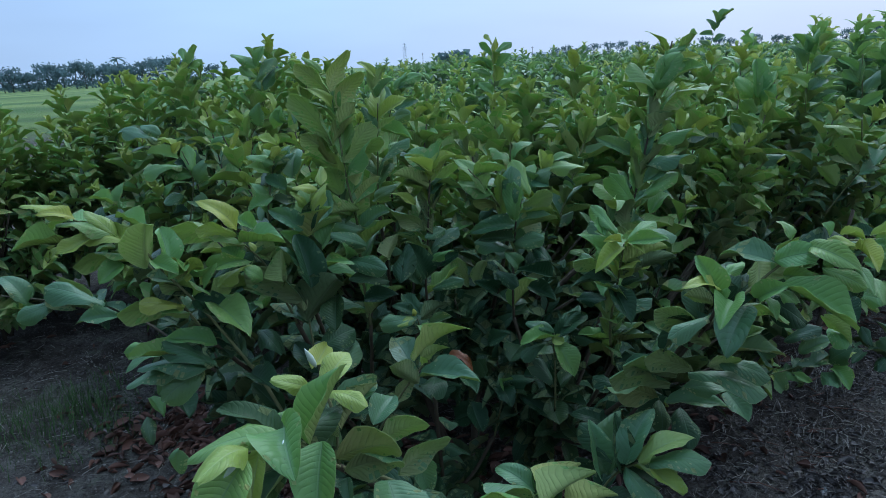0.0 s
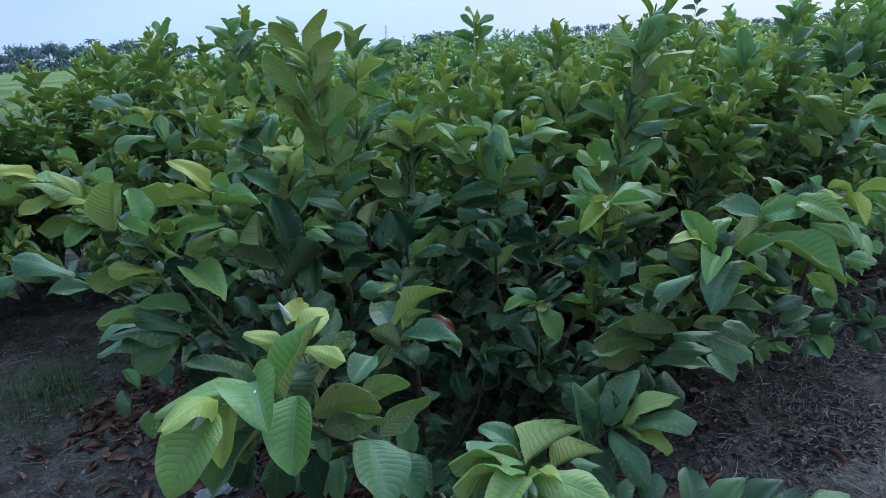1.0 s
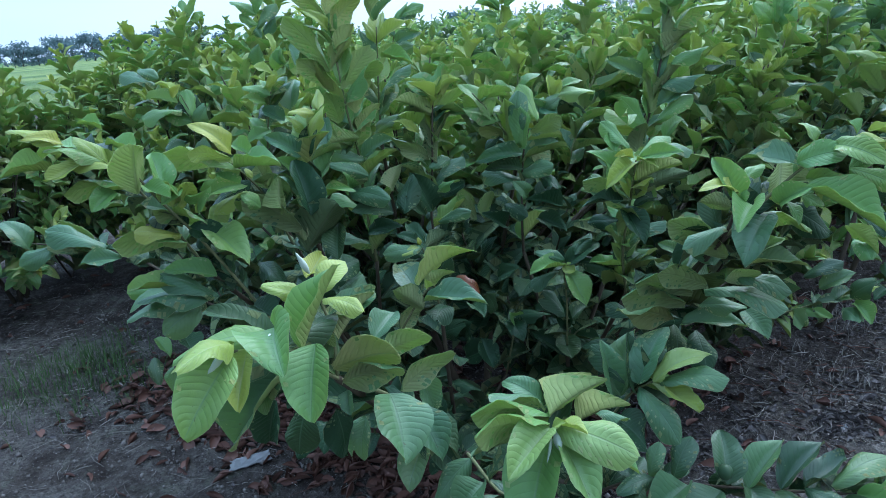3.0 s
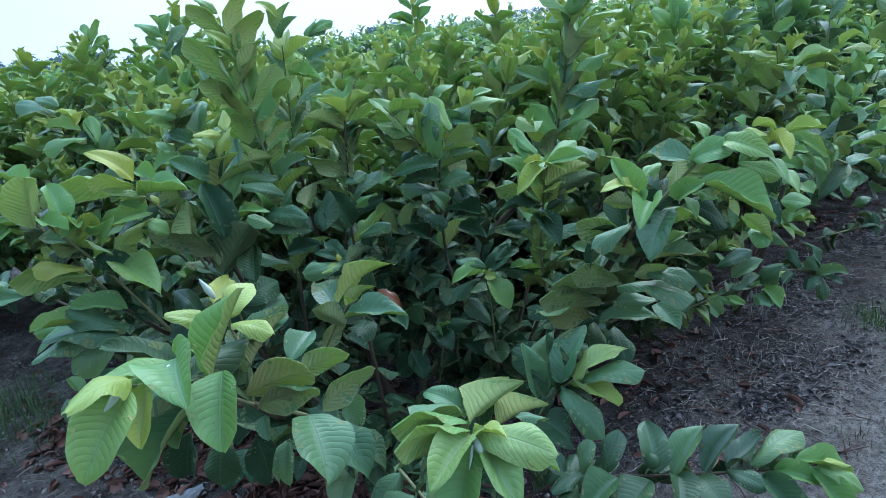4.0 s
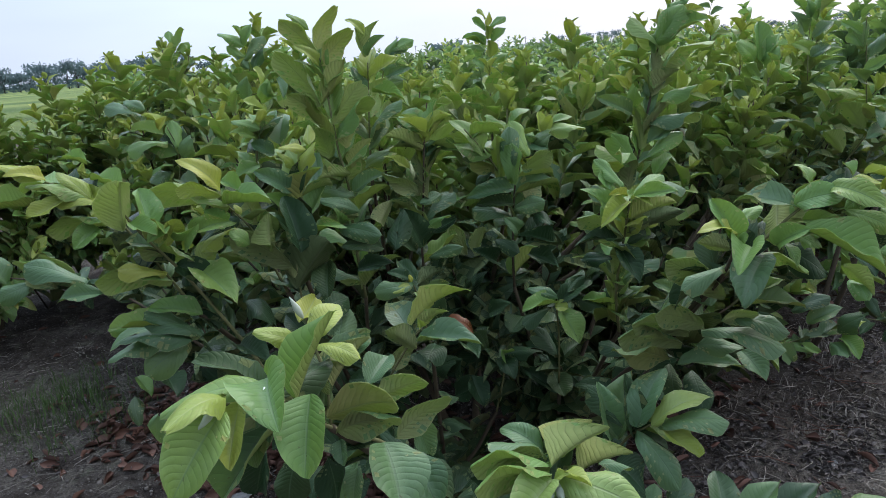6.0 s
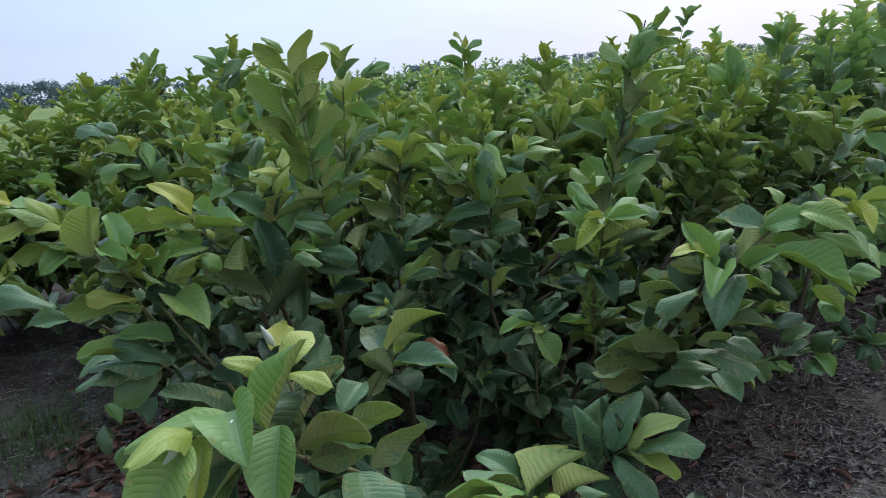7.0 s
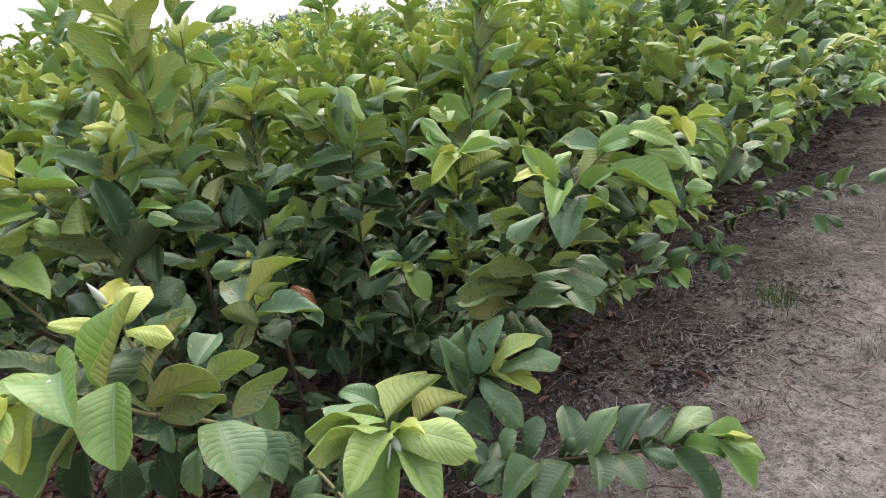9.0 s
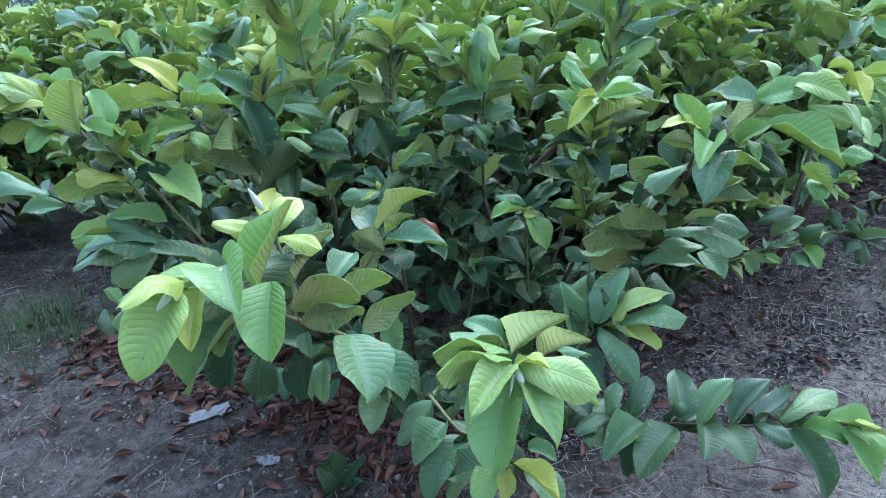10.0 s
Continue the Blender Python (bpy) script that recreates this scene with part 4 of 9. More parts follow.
leaf(twig, (-0.026, 1.73, 0.957), (-0.007, 1.787, 0.996), (-0.15, -0.533, 0.832), 0.036, "old_shaded", 2)
leaf(twig, (-0.063, 1.657, 1.043), (-0.104, 1.638, 1.096), (0.648, -0.718, 0.254), 0.036, "old_shaded", 4)
twig = branch(hero, [(0.171, 1.829, 0.877), (0.17, 1.809, 0.978), (0.179, 1.803, 1.129), (0.194, 1.774, 1.206)], 0.00375, 0.0016, BARK)
limb((0.171, 1.829, 0.877))
leaf(twig, (0.17, 1.823, 0.908), (0.259, 1.867, 0.965), (-0.555, -0.088, 0.8), 0.042, "fresh", 5)
leaf(twig, (0.17, 1.813, 0.959), (0.126, 1.862, 1.031), (0.57, -0.339, 0.8), 0.035, "mature", 1)
leaf(twig, (0.172, 1.808, 1.011), (0.221, 1.894, 1.084), (-0.25, -0.408, 0.8), 0.049, "mature", 2)
leaf(twig, (0.175, 1.806, 1.063), (0.139, 1.869, 1.136), (0.409, -0.646, 0.8), 0.041, "mature", 5)
leaf(twig, (0.178, 1.804, 1.116), (0.223, 1.867, 1.182), (-0.154, -0.29, 0.8), 0.037, "mature", 4)
leaf(twig, (0.186, 1.79, 1.165), (0.141, 1.813, 1.233), (1.163, -0.493, 0.8), 0.034, "fresh", 0)
leaf(twig, (0.141, 1.788, 1.17), (0.138, 1.762, 1.286), (0.444, 0.87, 0.212), 0.061, "fresh", 3)
leaf(twig, (0.167, 1.77, 1.191), (0.172, 1.781, 1.298), (-0.468, -0.876, 0.114), 0.053, "mature", 1)
leaf(twig, (0.213, 1.768, 1.227), (0.176, 1.822, 1.308), (0.202, -0.768, 0.608), 0.046, "fresh", 6)
leaf(twig, (0.177, 1.779, 1.16), (0.174, 1.761, 1.263), (0.41, -0.901, -0.143), 0.053, "fresh", 6)
leaf(twig, (0.199, 1.763, 1.195), (0.265, 1.719, 1.238), (0.252, 0.845, 0.471), 0.045, "mature", 6)
leaf(twig, (0.205, 1.796, 1.109), (0.261, 1.877, 1.176), (-0.604, 0.71, -0.361), 0.063, "mature", 1)
leaf(twig, (0.176, 1.787, 1.147), (0.062, 1.75, 1.142), (0.218, -0.747, 0.628), 0.043, "mature", 0)
leaf(twig, (0.174, 1.799, 1.092), (0.248, 1.754, 1.117), (-0.569, -0.657, 0.495), 0.047, "mature", 1)
leaf(twig, (0.176, 1.792, 1.108), (0.084, 1.759, 1.12), (0.34, -0.736, 0.586), 0.036, "old_shaded", 0)
leaf(twig, (0.223, 1.785, 1.085), (0.256, 1.725, 1.065), (-0.234, -0.426, 0.874), 0.036, "old_shaded", 6)
leaf(twig, (0.27, 1.753, 1.006), (0.177, 1.741, 1.041), (0.335, -0.679, 0.653), 0.036, "old_shaded", 5)
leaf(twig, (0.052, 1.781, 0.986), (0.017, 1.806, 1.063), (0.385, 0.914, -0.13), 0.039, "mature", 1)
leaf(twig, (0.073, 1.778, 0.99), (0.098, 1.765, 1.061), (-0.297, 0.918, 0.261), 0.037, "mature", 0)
leaf(twig, (0.126, 1.795, 0.958), (0.067, 1.766, 1.006), (0.616, -0.708, 0.345), 0.040, "old_shaded", 5)
leaf(twig, (0.21, 1.8, 0.975), (0.273, 1.733, 0.955), (-0.272, -0.511, 0.816), 0.045, "old_shaded", 3)
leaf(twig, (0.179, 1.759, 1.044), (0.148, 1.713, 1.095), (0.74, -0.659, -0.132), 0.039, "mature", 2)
leaf(twig, (0.206, 1.786, 1.01), (0.255, 1.84, 1.058), (-0.129, -0.593, 0.795), 0.040, "old_shaded", 3)
leaf(twig, (0.128, 1.809, 1.015), (0.179, 1.745, 0.995), (-0.249, -0.464, 0.85), 0.040, "old_shaded", 1)
twig = branch(hero, [(0.17, 1.809, 1.147), (0.115, 1.766, 1.237), (0.065, 1.707, 1.308)], 0.002625, 0.0016)
limb((0.17, 1.809, 1.147))
leaf(twig, (0.104, 1.752, 1.239), (0.036, 1.754, 1.326), (0.538, -0.717, 0.443), 0.049, "pale", 2)
leaf(twig, (0.119, 1.758, 1.228), (0.044, 1.769, 1.296), (0.371, 0.893, 0.256), 0.045, "fresh", 1)
leaf(twig, (0.123, 1.762, 1.235), (0.008, 1.75, 1.267), (0.287, -0.447, 0.847), 0.053, "fresh", 1)
leaf(twig, (0.138, 1.776, 1.186), (0.047, 1.771, 1.245), (0.438, 0.546, 0.714), 0.048, "mature", 6)
leaf(twig, (0.09, 1.805, 1.256), (0.119, 1.846, 1.303), (-0.151, -0.703, 0.695), 0.031, "fresh", 6)
twig = branch(hero, [(0.225, 1.992, 1.069), (0.251, 1.954, 1.184), (0.272, 1.945, 1.259)], 0.002625, 0.0016)
limb((0.225, 1.992, 1.069))
leaf(twig, (0.266, 1.938, 1.257), (0.263, 1.955, 1.313), (0.343, -0.889, 0.303), 0.030, "young", 3)
leaf(twig, (0.271, 1.935, 1.257), (0.293, 1.927, 1.302), (-0.546, -0.826, 0.143), 0.032, "young", 4)
leaf(twig, (0.277, 1.928, 1.266), (0.372, 1.884, 1.269), (-0.243, -0.466, 0.851), 0.046, "pale", 6)
leaf(twig, (0.283, 1.938, 1.27), (0.351, 1.943, 1.293), (-0.251, -0.514, 0.82), 0.031, "fresh", 2)
leaf(twig, (0.246, 1.939, 1.217), (0.284, 1.888, 1.26), (-0.808, -0.588, 0.008), 0.054, "mature", 6)
leaf(twig, (0.245, 1.943, 1.238), (0.276, 1.875, 1.227), (-0.492, -0.357, 0.794), 0.054, "mature", 4)
leaf(twig, (0.322, 1.926, 1.221), (0.344, 1.906, 1.208), (-0.226, -0.677, 0.701), 0.018, "mature", 5)
leaf(twig, (0.253, 1.955, 1.199), (0.212, 1.921, 1.262), (0.581, -0.811, -0.068), 0.051, "mature", 5)
twig = branch(hero, [(0.4, 1.643, 0.816), (0.368, 1.533, 0.962), (0.369, 1.47, 1.095), (0.367, 1.415, 1.189)], 0.00375, 0.00176)
limb((0.4, 1.643, 0.816))
leaf(twig, (0.395, 1.625, 0.84), (0.397, 1.717, 0.887), (0.163, -0.615, 0.8), 0.039, "mature", 2)
leaf(twig, (0.395, 1.625, 0.84), (0.392, 1.53, 0.898), (-0.185, 0.198, 0.8), 0.043, "mature", 7)
leaf(twig, (0.386, 1.594, 0.881), (0.305, 1.58, 0.93), (0.441, 0.024, 0.8), 0.038, "fresh", 3)
leaf(twig, (0.386, 1.594, 0.881), (0.46, 1.602, 0.941), (-0.357, -0.237, 0.8), 0.035, "mature", 3)
leaf(twig, (0.377, 1.564, 0.921), (0.372, 1.487, 0.998), (-0.177, 0.528, 0.8), 0.039, "fresh", 7)
leaf(twig, (0.377, 1.564, 0.921), (0.35, 1.632, 1.009), (0.39, -1.176, 0.8), 0.044, "mature", 5)
leaf(twig, (0.368, 1.533, 0.961), (0.459, 1.537, 1.027), (-0.823, 0.045, 0.8), 0.039, "mature", 1)
leaf(twig, (0.368, 1.533, 0.961), (0.288, 1.546, 1.041), (0.594, -0.123, 0.8), 0.041, "mature", 7)
leaf(twig, (0.368, 1.511, 1.007), (0.363, 1.587, 1.086), (0.145, -0.899, 0.8), 0.042, "fresh", 6)
leaf(twig, (0.368, 1.511, 1.007), (0.357, 1.417, 1.095), (-0.145, 0.67, 0.8), 0.049, "mature", 6)
leaf(twig, (0.368, 1.489, 1.054), (0.291, 1.493, 1.151), (1.205, -0.025, 0.8), 0.046, "mature", 6)
leaf(twig, (0.368, 1.489, 1.054), (0.451, 1.5, 1.144), (-0.949, 0.082, 0.8), 0.048, "fresh", 6)
leaf(twig, (0.369, 1.467, 1.1), (0.397, 1.413, 1.154), (-0.185, 0.831, 0.8), 0.032, "young", 1)
leaf(twig, (0.369, 1.467, 1.1), (0.366, 1.53, 1.179), (-0.222, -0.92, 0.8), 0.038, "young", 5)
leaf(twig, (0.368, 1.441, 1.144), (0.42, 1.471, 1.201), (-0.48, -0.122, 0.8), 0.030, "fresh", 7)
leaf(twig, (0.368, 1.441, 1.144), (0.318, 1.447, 1.211), (0.783, -0.34, 0.8), 0.032, "fresh", 0)
leaf(twig, (0.37, 1.4, 1.197), (0.443, 1.373, 1.207), (-0.353, -0.726, 0.59), 0.030, "fresh", 0)
leaf(twig, (0.359, 1.403, 1.197), (0.32, 1.381, 1.208), (0.481, -0.518, 0.708), 0.017, "young", 3)
leaf(twig, (0.36, 1.405, 1.186), (0.297, 1.344, 1.159), (0.102, -0.5, 0.86), 0.034, "young", 3)
leaf(twig, (0.365, 1.406, 1.189), (0.394, 1.362, 1.184), (-0.049, -0.137, 0.989), 0.019, "young", 2)
leaf(twig, (0.347, 1.431, 1.152), (0.28, 1.411, 1.211), (0.467, -0.85, 0.244), 0.043, "fresh", 7)
leaf(twig, (0.372, 1.428, 1.146), (0.465, 1.459, 1.169), (-0.373, 0.853, 0.364), 0.036, "fresh", 3)
leaf(twig, (0.374, 1.447, 1.115), (0.486, 1.478, 1.145), (-0.285, 0.957, 0.058), 0.044, "old_shaded", 0)
leaf(twig, (0.373, 1.41, 1.2), (0.439, 1.455, 1.222), (-0.234, -0.123, 0.964), 0.030, "fresh", 1)
leaf(twig, (0.383, 1.408, 1.204), (0.474, 1.429, 1.197), (0.093, -0.099, 0.991), 0.034, "mature", 1)
leaf(twig, (0.362, 1.453, 1.104), (0.271, 1.432, 1.154), (0.19, 0.731, 0.655), 0.039, "mature", 1)
leaf(twig, (0.357, 1.46, 1.091), (0.268, 1.426, 1.102), (0.275, -0.445, 0.852), 0.034, "old_shaded", 7)
leaf(twig, (0.355, 1.464, 1.084), (0.379, 1.394, 1.028), (0.074, -0.61, 0.789), 0.050, "old_shaded", 0)
leaf(twig, (0.375, 1.464, 1.087), (0.439, 1.49, 1.092), (0.182, -0.593, 0.784), 0.025, "old_shaded", 2)
leaf(twig, (0.352, 1.412, 1.212), (0.31, 1.469, 1.258), (-0.083, -0.664, 0.743), 0.030, "fresh", 6)
leaf(twig, (0.33, 1.414, 1.209), (0.321, 1.443, 1.238), (0.122, -0.685, 0.718), 0.033, "fresh", 4)
leaf(twig, (0.353, 1.428, 1.253), (0.357, 1.486, 1.266), (0.553, -0.206, 0.808), 0.021, "fresh", 7)
leaf(twig, (0.315, 1.425, 1.155), (0.394, 1.485, 1.184), (0.13, -0.566, 0.814), 0.042, "fresh", 2)
leaf(twig, (0.285, 1.476, 1.056), (0.339, 1.441, 1.064), (-0.479, -0.585, 0.654), 0.032, "old_shaded", 6)
twig = branch(hero, [(0.465, 1.889, 1.008), (0.49, 1.89, 1.114), (0.515, 1.899, 1.215), (0.545, 1.917, 1.342), (0.588, 1.958, 1.48), (0.618, 1.987, 1.576)], 0.00375, 0.002, BARK)
limb((0.465, 1.889, 1.008))
leaf(twig, (0.472, 1.889, 1.038), (0.552, 1.876, 1.11), (-0.884, 0.266, 0.8), 0.043, "fresh", 5)
leaf(twig, (0.472, 1.889, 1.038), (0.383, 1.896, 1.117), (0.538, -0.143, 0.8), 0.043, "mature", 6)
leaf(twig, (0.483, 1.89, 1.087), (0.489, 1.978, 1.149), (0.114, -0.732, 0.8), 0.043, "mature", 7)
leaf(twig, (0.495, 1.892, 1.136), (0.394, 1.892, 1.222), (0.916, 0.271, 0.8), 0.053, "fresh", 6)
leaf(twig, (0.495, 1.892, 1.136), (0.565, 1.889, 1.202), (-0.48, -0.256, 0.8), 0.034, "mature", 2)
leaf(twig, (0.508, 1.897, 1.185), (0.508, 1.964, 1.254), (0.139, -0.95, 0.8), 0.034, "fresh", 7)
leaf(twig, (0.52, 1.902, 1.234), (0.589, 1.912, 1.314), (-1.132, -0.251, 0.8), 0.040, "mature", 3)
leaf(twig, (0.52, 1.902, 1.234), (0.441, 1.923, 1.327), (1.165, 0.047, 0.8), 0.045, "fresh", 2)
leaf(twig, (0.531, 1.909, 1.283), (0.536, 1.978, 1.373), (0.224, -1.197, 0.8), 0.041, "mature", 7)
leaf(twig, (0.542, 1.915, 1.332), (0.466, 1.925, 1.43), (1.267, -0.114, 0.8), 0.044, "fresh", 2)
leaf(twig, (0.542, 1.915, 1.332), (0.615, 1.915, 1.396), (-0.875, 0.162, 0.8), 0.035, "mature", 5)
leaf(twig, (0.556, 1.928, 1.379), (0.58, 1.994, 1.444), (-0.297, -0.795, 0.8), 0.037, "fresh", 1)
leaf(twig, (0.571, 1.942, 1.426), (0.656, 1.937, 1.513), (-0.816, 0.184, 0.8), 0.042, "fresh", 0)
leaf(twig, (0.571, 1.942, 1.426), (0.49, 1.937, 1.529), (1.198, -0.089, 0.8), 0.052, "pale", 6)
leaf(twig, (0.586, 1.956, 1.472), (0.587, 2.01, 1.548), (-0.157, -1.325, 0.8), 0.036, "young", 7)
leaf(twig, (0.6, 1.97, 1.519), (0.544, 1.965, 1.604), (1.266, 0.054, 0.8), 0.036, "fresh", 2)
leaf(twig, (0.6, 1.97, 1.519), (0.668, 1.947, 1.593), (-1.026, 0.431, 0.8), 0.037, "fresh", 4)
leaf(twig, (0.541, 1.903, 1.336), (0.547, 1.94, 1.456), (0.707, 0.663, -0.244), 0.045, "mature", 3)
leaf(twig, (0.575, 1.929, 1.407), (0.706, 1.939, 1.456), (-0.307, 0.646, 0.699), 0.051, "fresh", 1)
leaf(twig, (0.59, 1.94, 1.476), (0.586, 1.93, 1.554), (0.191, -0.975, -0.116), 0.043, "fresh", 5)
leaf(twig, (0.598, 1.939, 1.475), (0.648, 1.954, 1.531), (-0.35, -0.775, 0.526), 0.034, "fresh", 0)
leaf(twig, (0.492, 1.9, 1.296), (0.404, 1.892, 1.344), (0.265, -0.907, 0.328), 0.040, "mature", 0)
leaf(twig, (0.498, 1.908, 1.311), (0.492, 1.862, 1.366), (-0.623, -0.57, -0.535), 0.043, "fresh", 6)
leaf(twig, (0.485, 1.917, 1.356), (0.436, 1.903, 1.394), (0.387, -0.901, 0.195), 0.023, "young", 7)
leaf(twig, (0.495, 1.909, 1.36), (0.503, 1.924, 1.408), (-0.879, -0.386, 0.28), 0.018, "young", 5)
leaf(twig, (0.512, 1.887, 1.205), (0.499, 1.903, 1.316), (0.621, 0.783, -0.043), 0.054, "fresh", 3)
leaf(twig, (0.497, 1.883, 1.163), (0.429, 1.852, 1.255), (0.431, -0.902, 0.013), 0.060, "fresh", 6)
leaf(twig, (0.526, 1.882, 1.219), (0.602, 1.896, 1.273), (-0.29, -0.752, 0.592), 0.044, "mature", 4)
leaf(twig, (0.523, 1.878, 1.182), (0.617, 1.892, 1.242), (-0.267, -0.749, 0.607), 0.043, "fresh", 1)
leaf(twig, (0.532, 1.891, 1.263), (0.658, 1.866, 1.285), (-0.204, -0.151, 0.967), 0.047, "mature", 6)
leaf(twig, (0.561, 1.899, 1.318), (0.666, 1.906, 1.354), (-0.27, -0.43, 0.861), 0.040, "fresh", 6)
leaf(twig, (0.54, 1.89, 1.269), (0.584, 1.906, 1.326), (-0.528, 0.83, 0.181), 0.027, "mature", 5)
leaf(twig, (0.477, 1.875, 1.1), (0.485, 1.839, 1.188), (-0.152, 0.912, 0.382), 0.049, "mature", 2)
leaf(twig, (0.567, 1.912, 1.351), (0.603, 1.918, 1.378), (-0.257, 0.96, 0.113), 0.019, "fresh", 2)
leaf(twig, (0.55, 1.905, 1.353), (0.616, 1.946, 1.405), (-0.622, 0.757, 0.202), 0.034, "fresh", 4)
leaf(twig, (0.555, 1.93, 1.438), (0.563, 1.946, 1.491), (-0.615, -0.723, 0.316), 0.021, "fresh", 0)
leaf(twig, (0.543, 1.881, 1.138), (0.605, 1.925, 1.177), (-0.077, -0.592, 0.803), 0.042, "fresh", 5)
twig = branch(hero, [(0.396, 1.511, 0.729), (0.405, 1.392, 0.853), (0.438, 1.28, 1.002), (0.452, 1.186, 1.104), (0.448, 1.125, 1.178)], 0.0045, 0.0024, BARK)
limb((0.396, 1.511, 0.729))
leaf(twig, (0.445, 1.116, 1.184), (0.413, 1.137, 1.246), (0.125, -0.919, 0.374), 0.038, "fresh", 3)
leaf(twig, (0.465, 1.112, 1.177), (0.423, 1.053, 1.157), (-0.145, -0.216, 0.966), 0.043, "fresh", 5)
leaf(twig, (0.44, 1.112, 1.195), (0.381, 1.093, 1.211), (0.324, -0.185, 0.928), 0.028, "young", 2)
leaf(twig, (0.447, 1.11, 1.181), (0.451, 1.105, 1.202), (-0.776, -0.631, 0.005), 0.013, "fresh", 1)
leaf(twig, (0.438, 1.124, 1.173), (0.399, 1.146, 1.177), (0.504, 0.85, 0.156), 0.029, "mature", 3)
leaf(twig, (0.456, 1.127, 1.216), (0.493, 1.156, 1.226), (0.131, -0.465, 0.875), 0.021, "fresh", 6)
leaf(twig, (0.518, 1.187, 1.138), (0.455, 1.11, 1.087), (-0.318, -0.332, 0.888), 0.062, "mature", 0)
leaf(twig, (0.511, 1.212, 1.13), (0.595, 1.199, 1.101), (0.342, 0.614, 0.711), 0.039, "fresh", 1)
leaf(twig, (0.497, 1.208, 1.048), (0.583, 1.177, 1.051), (-0.113, -0.232, 0.966), 0.040, "mature", 0)
leaf(twig, (0.52, 1.214, 1.063), (0.568, 1.218, 1.083), (-0.328, -0.381, 0.864), 0.023, "fresh", 0)
leaf(twig, (0.465, 1.198, 1.068), (0.369, 1.196, 1.136), (0.196, 0.931, 0.307), 0.051, "mature", 1)
leaf(twig, (0.455, 1.232, 1.04), (0.449, 1.307, 1.078), (0.01, -0.45, 0.893), 0.054, "mature", 1)
leaf(twig, (0.446, 1.235, 1.004), (0.358, 1.21, 1.04), (-0.186, 0.956, 0.225), 0.046, "mature", 1)
leaf(twig, (0.437, 1.275, 0.973), (0.331, 1.25, 1.008), (-0.017, 0.829, 0.56), 0.050, "mature", 1)
leaf(twig, (0.427, 1.282, 0.949), (0.308, 1.256, 0.98), (-0.058, 0.865, 0.499), 0.055, "mature", 1)
leaf(twig, (0.421, 1.327, 0.896), (0.307, 1.303, 0.933), (-0.027, 0.876, 0.482), 0.054, "mature", 6)
leaf(twig, (0.447, 1.247, 0.988), (0.567, 1.195, 0.97), (0.119, -0.076, 0.99), 0.058, "mature", 1)
leaf(twig, (0.486, 1.235, 1.016), (0.572, 1.198, 0.998), (0.047, -0.355, 0.934), 0.042, "mature", 1)
leaf(twig, (0.468, 1.215, 1.019), (0.527, 1.215, 1.028), (-0.01, 1, 0.01), 0.026, "mature", 1)
leaf(twig, (0.452, 1.283, 0.945), (0.524, 1.253, 0.948), (-0.271, -0.591, 0.76), 0.035, "mature", 6)
leaf(twig, (0.43, 1.31, 0.896), (0.538, 1.279, 0.897), (-0.119, -0.372, 0.921), 0.049, "mature", 0)
leaf(twig, (0.535, 1.288, 0.926), (0.552, 1.227, 0.898), (-0.112, -0.448, 0.887), 0.047, "mature", 0)
leaf(twig, (0.476, 1.371, 0.848), (0.479, 1.304, 0.792), (0.15, -0.632, 0.76), 0.057, "old_shaded", 1)
leaf(twig, (0.447, 1.414, 0.843), (0.443, 1.371, 0.789), (0.22, -0.77, 0.598), 0.042, "old_shaded", 1)
leaf(twig, (0.444, 1.37, 1.013), (0.402, 1.378, 1.034), (0.14, -0.785, 0.603), 0.027, "mature", 0)
leaf(twig, (0.456, 1.364, 1.01), (0.413, 1.357, 0.981), (-0.367, -0.619, 0.695), 0.027, "mature", 1)
leaf(twig, (0.536, 1.176, 1.158), (0.539, 1.129, 1.137), (0.24, -0.385, 0.891), 0.023, "fresh", 2)
leaf(twig, (0.534, 1.179, 1.156), (0.514, 1.184, 1.169), (0.096, -0.873, 0.479), 0.013, "young", 2)
twig = branch(hero, [(0.458, 1.187, 1.108), (0.517, 1.174, 1.175), (0.57, 1.166, 1.225), (0.628, 1.17, 1.247), (0.712, 1.187, 1.245)], 0.003, 0.0016)
limb((0.458, 1.187, 1.108))
leaf(twig, (0.521, 1.16, 1.187), (0.55, 1.233, 1.224), (0.554, 0.185, -0.812), 0.065, "fresh", 3)
leaf(twig, (0.547, 1.165, 1.222), (0.611, 1.143, 1.239), (-0.391, -0.69, 0.61), 0.043, "fresh", 2)
leaf(twig, (0.592, 1.157, 1.248), (0.638, 1.093, 1.226), (-0.452, -0.57, 0.686), 0.038, "fresh", 2)
leaf(twig, (0.546, 1.174, 1.203), (0.634, 1.236, 1.237), (-0.567, 0.823, -0.013), 0.049, "fresh", 1)
leaf(twig, (0.611, 1.145, 1.213), (0.661, 1.109, 1.191), (-0.263, -0.745, 0.613), 0.031, "fresh", 1)
leaf(twig, (0.566, 1.174, 1.194), (0.627, 1.137, 1.171), (-0.22, -0.752, 0.621), 0.034, "fresh", 7)
leaf(twig, (0.552, 1.147, 1.19), (0.634, 1.073, 1.137), (0.078, -0.517, 0.852), 0.054, "fresh", 3)
leaf(twig, (0.52, 1.155, 1.164), (0.552, 1.124, 1.195), (-0.804, -0.466, 0.37), 0.037, "fresh", 5)
leaf(twig, (0.556, 1.156, 1.173), (0.567, 1.124, 1.164), (-0.418, -0.373, 0.828), 0.023, "fresh", 6)
leaf(twig, (0.672, 1.163, 1.238), (0.67, 1.102, 1.218), (-0.015, -0.315, 0.949), 0.028, "young", 5)
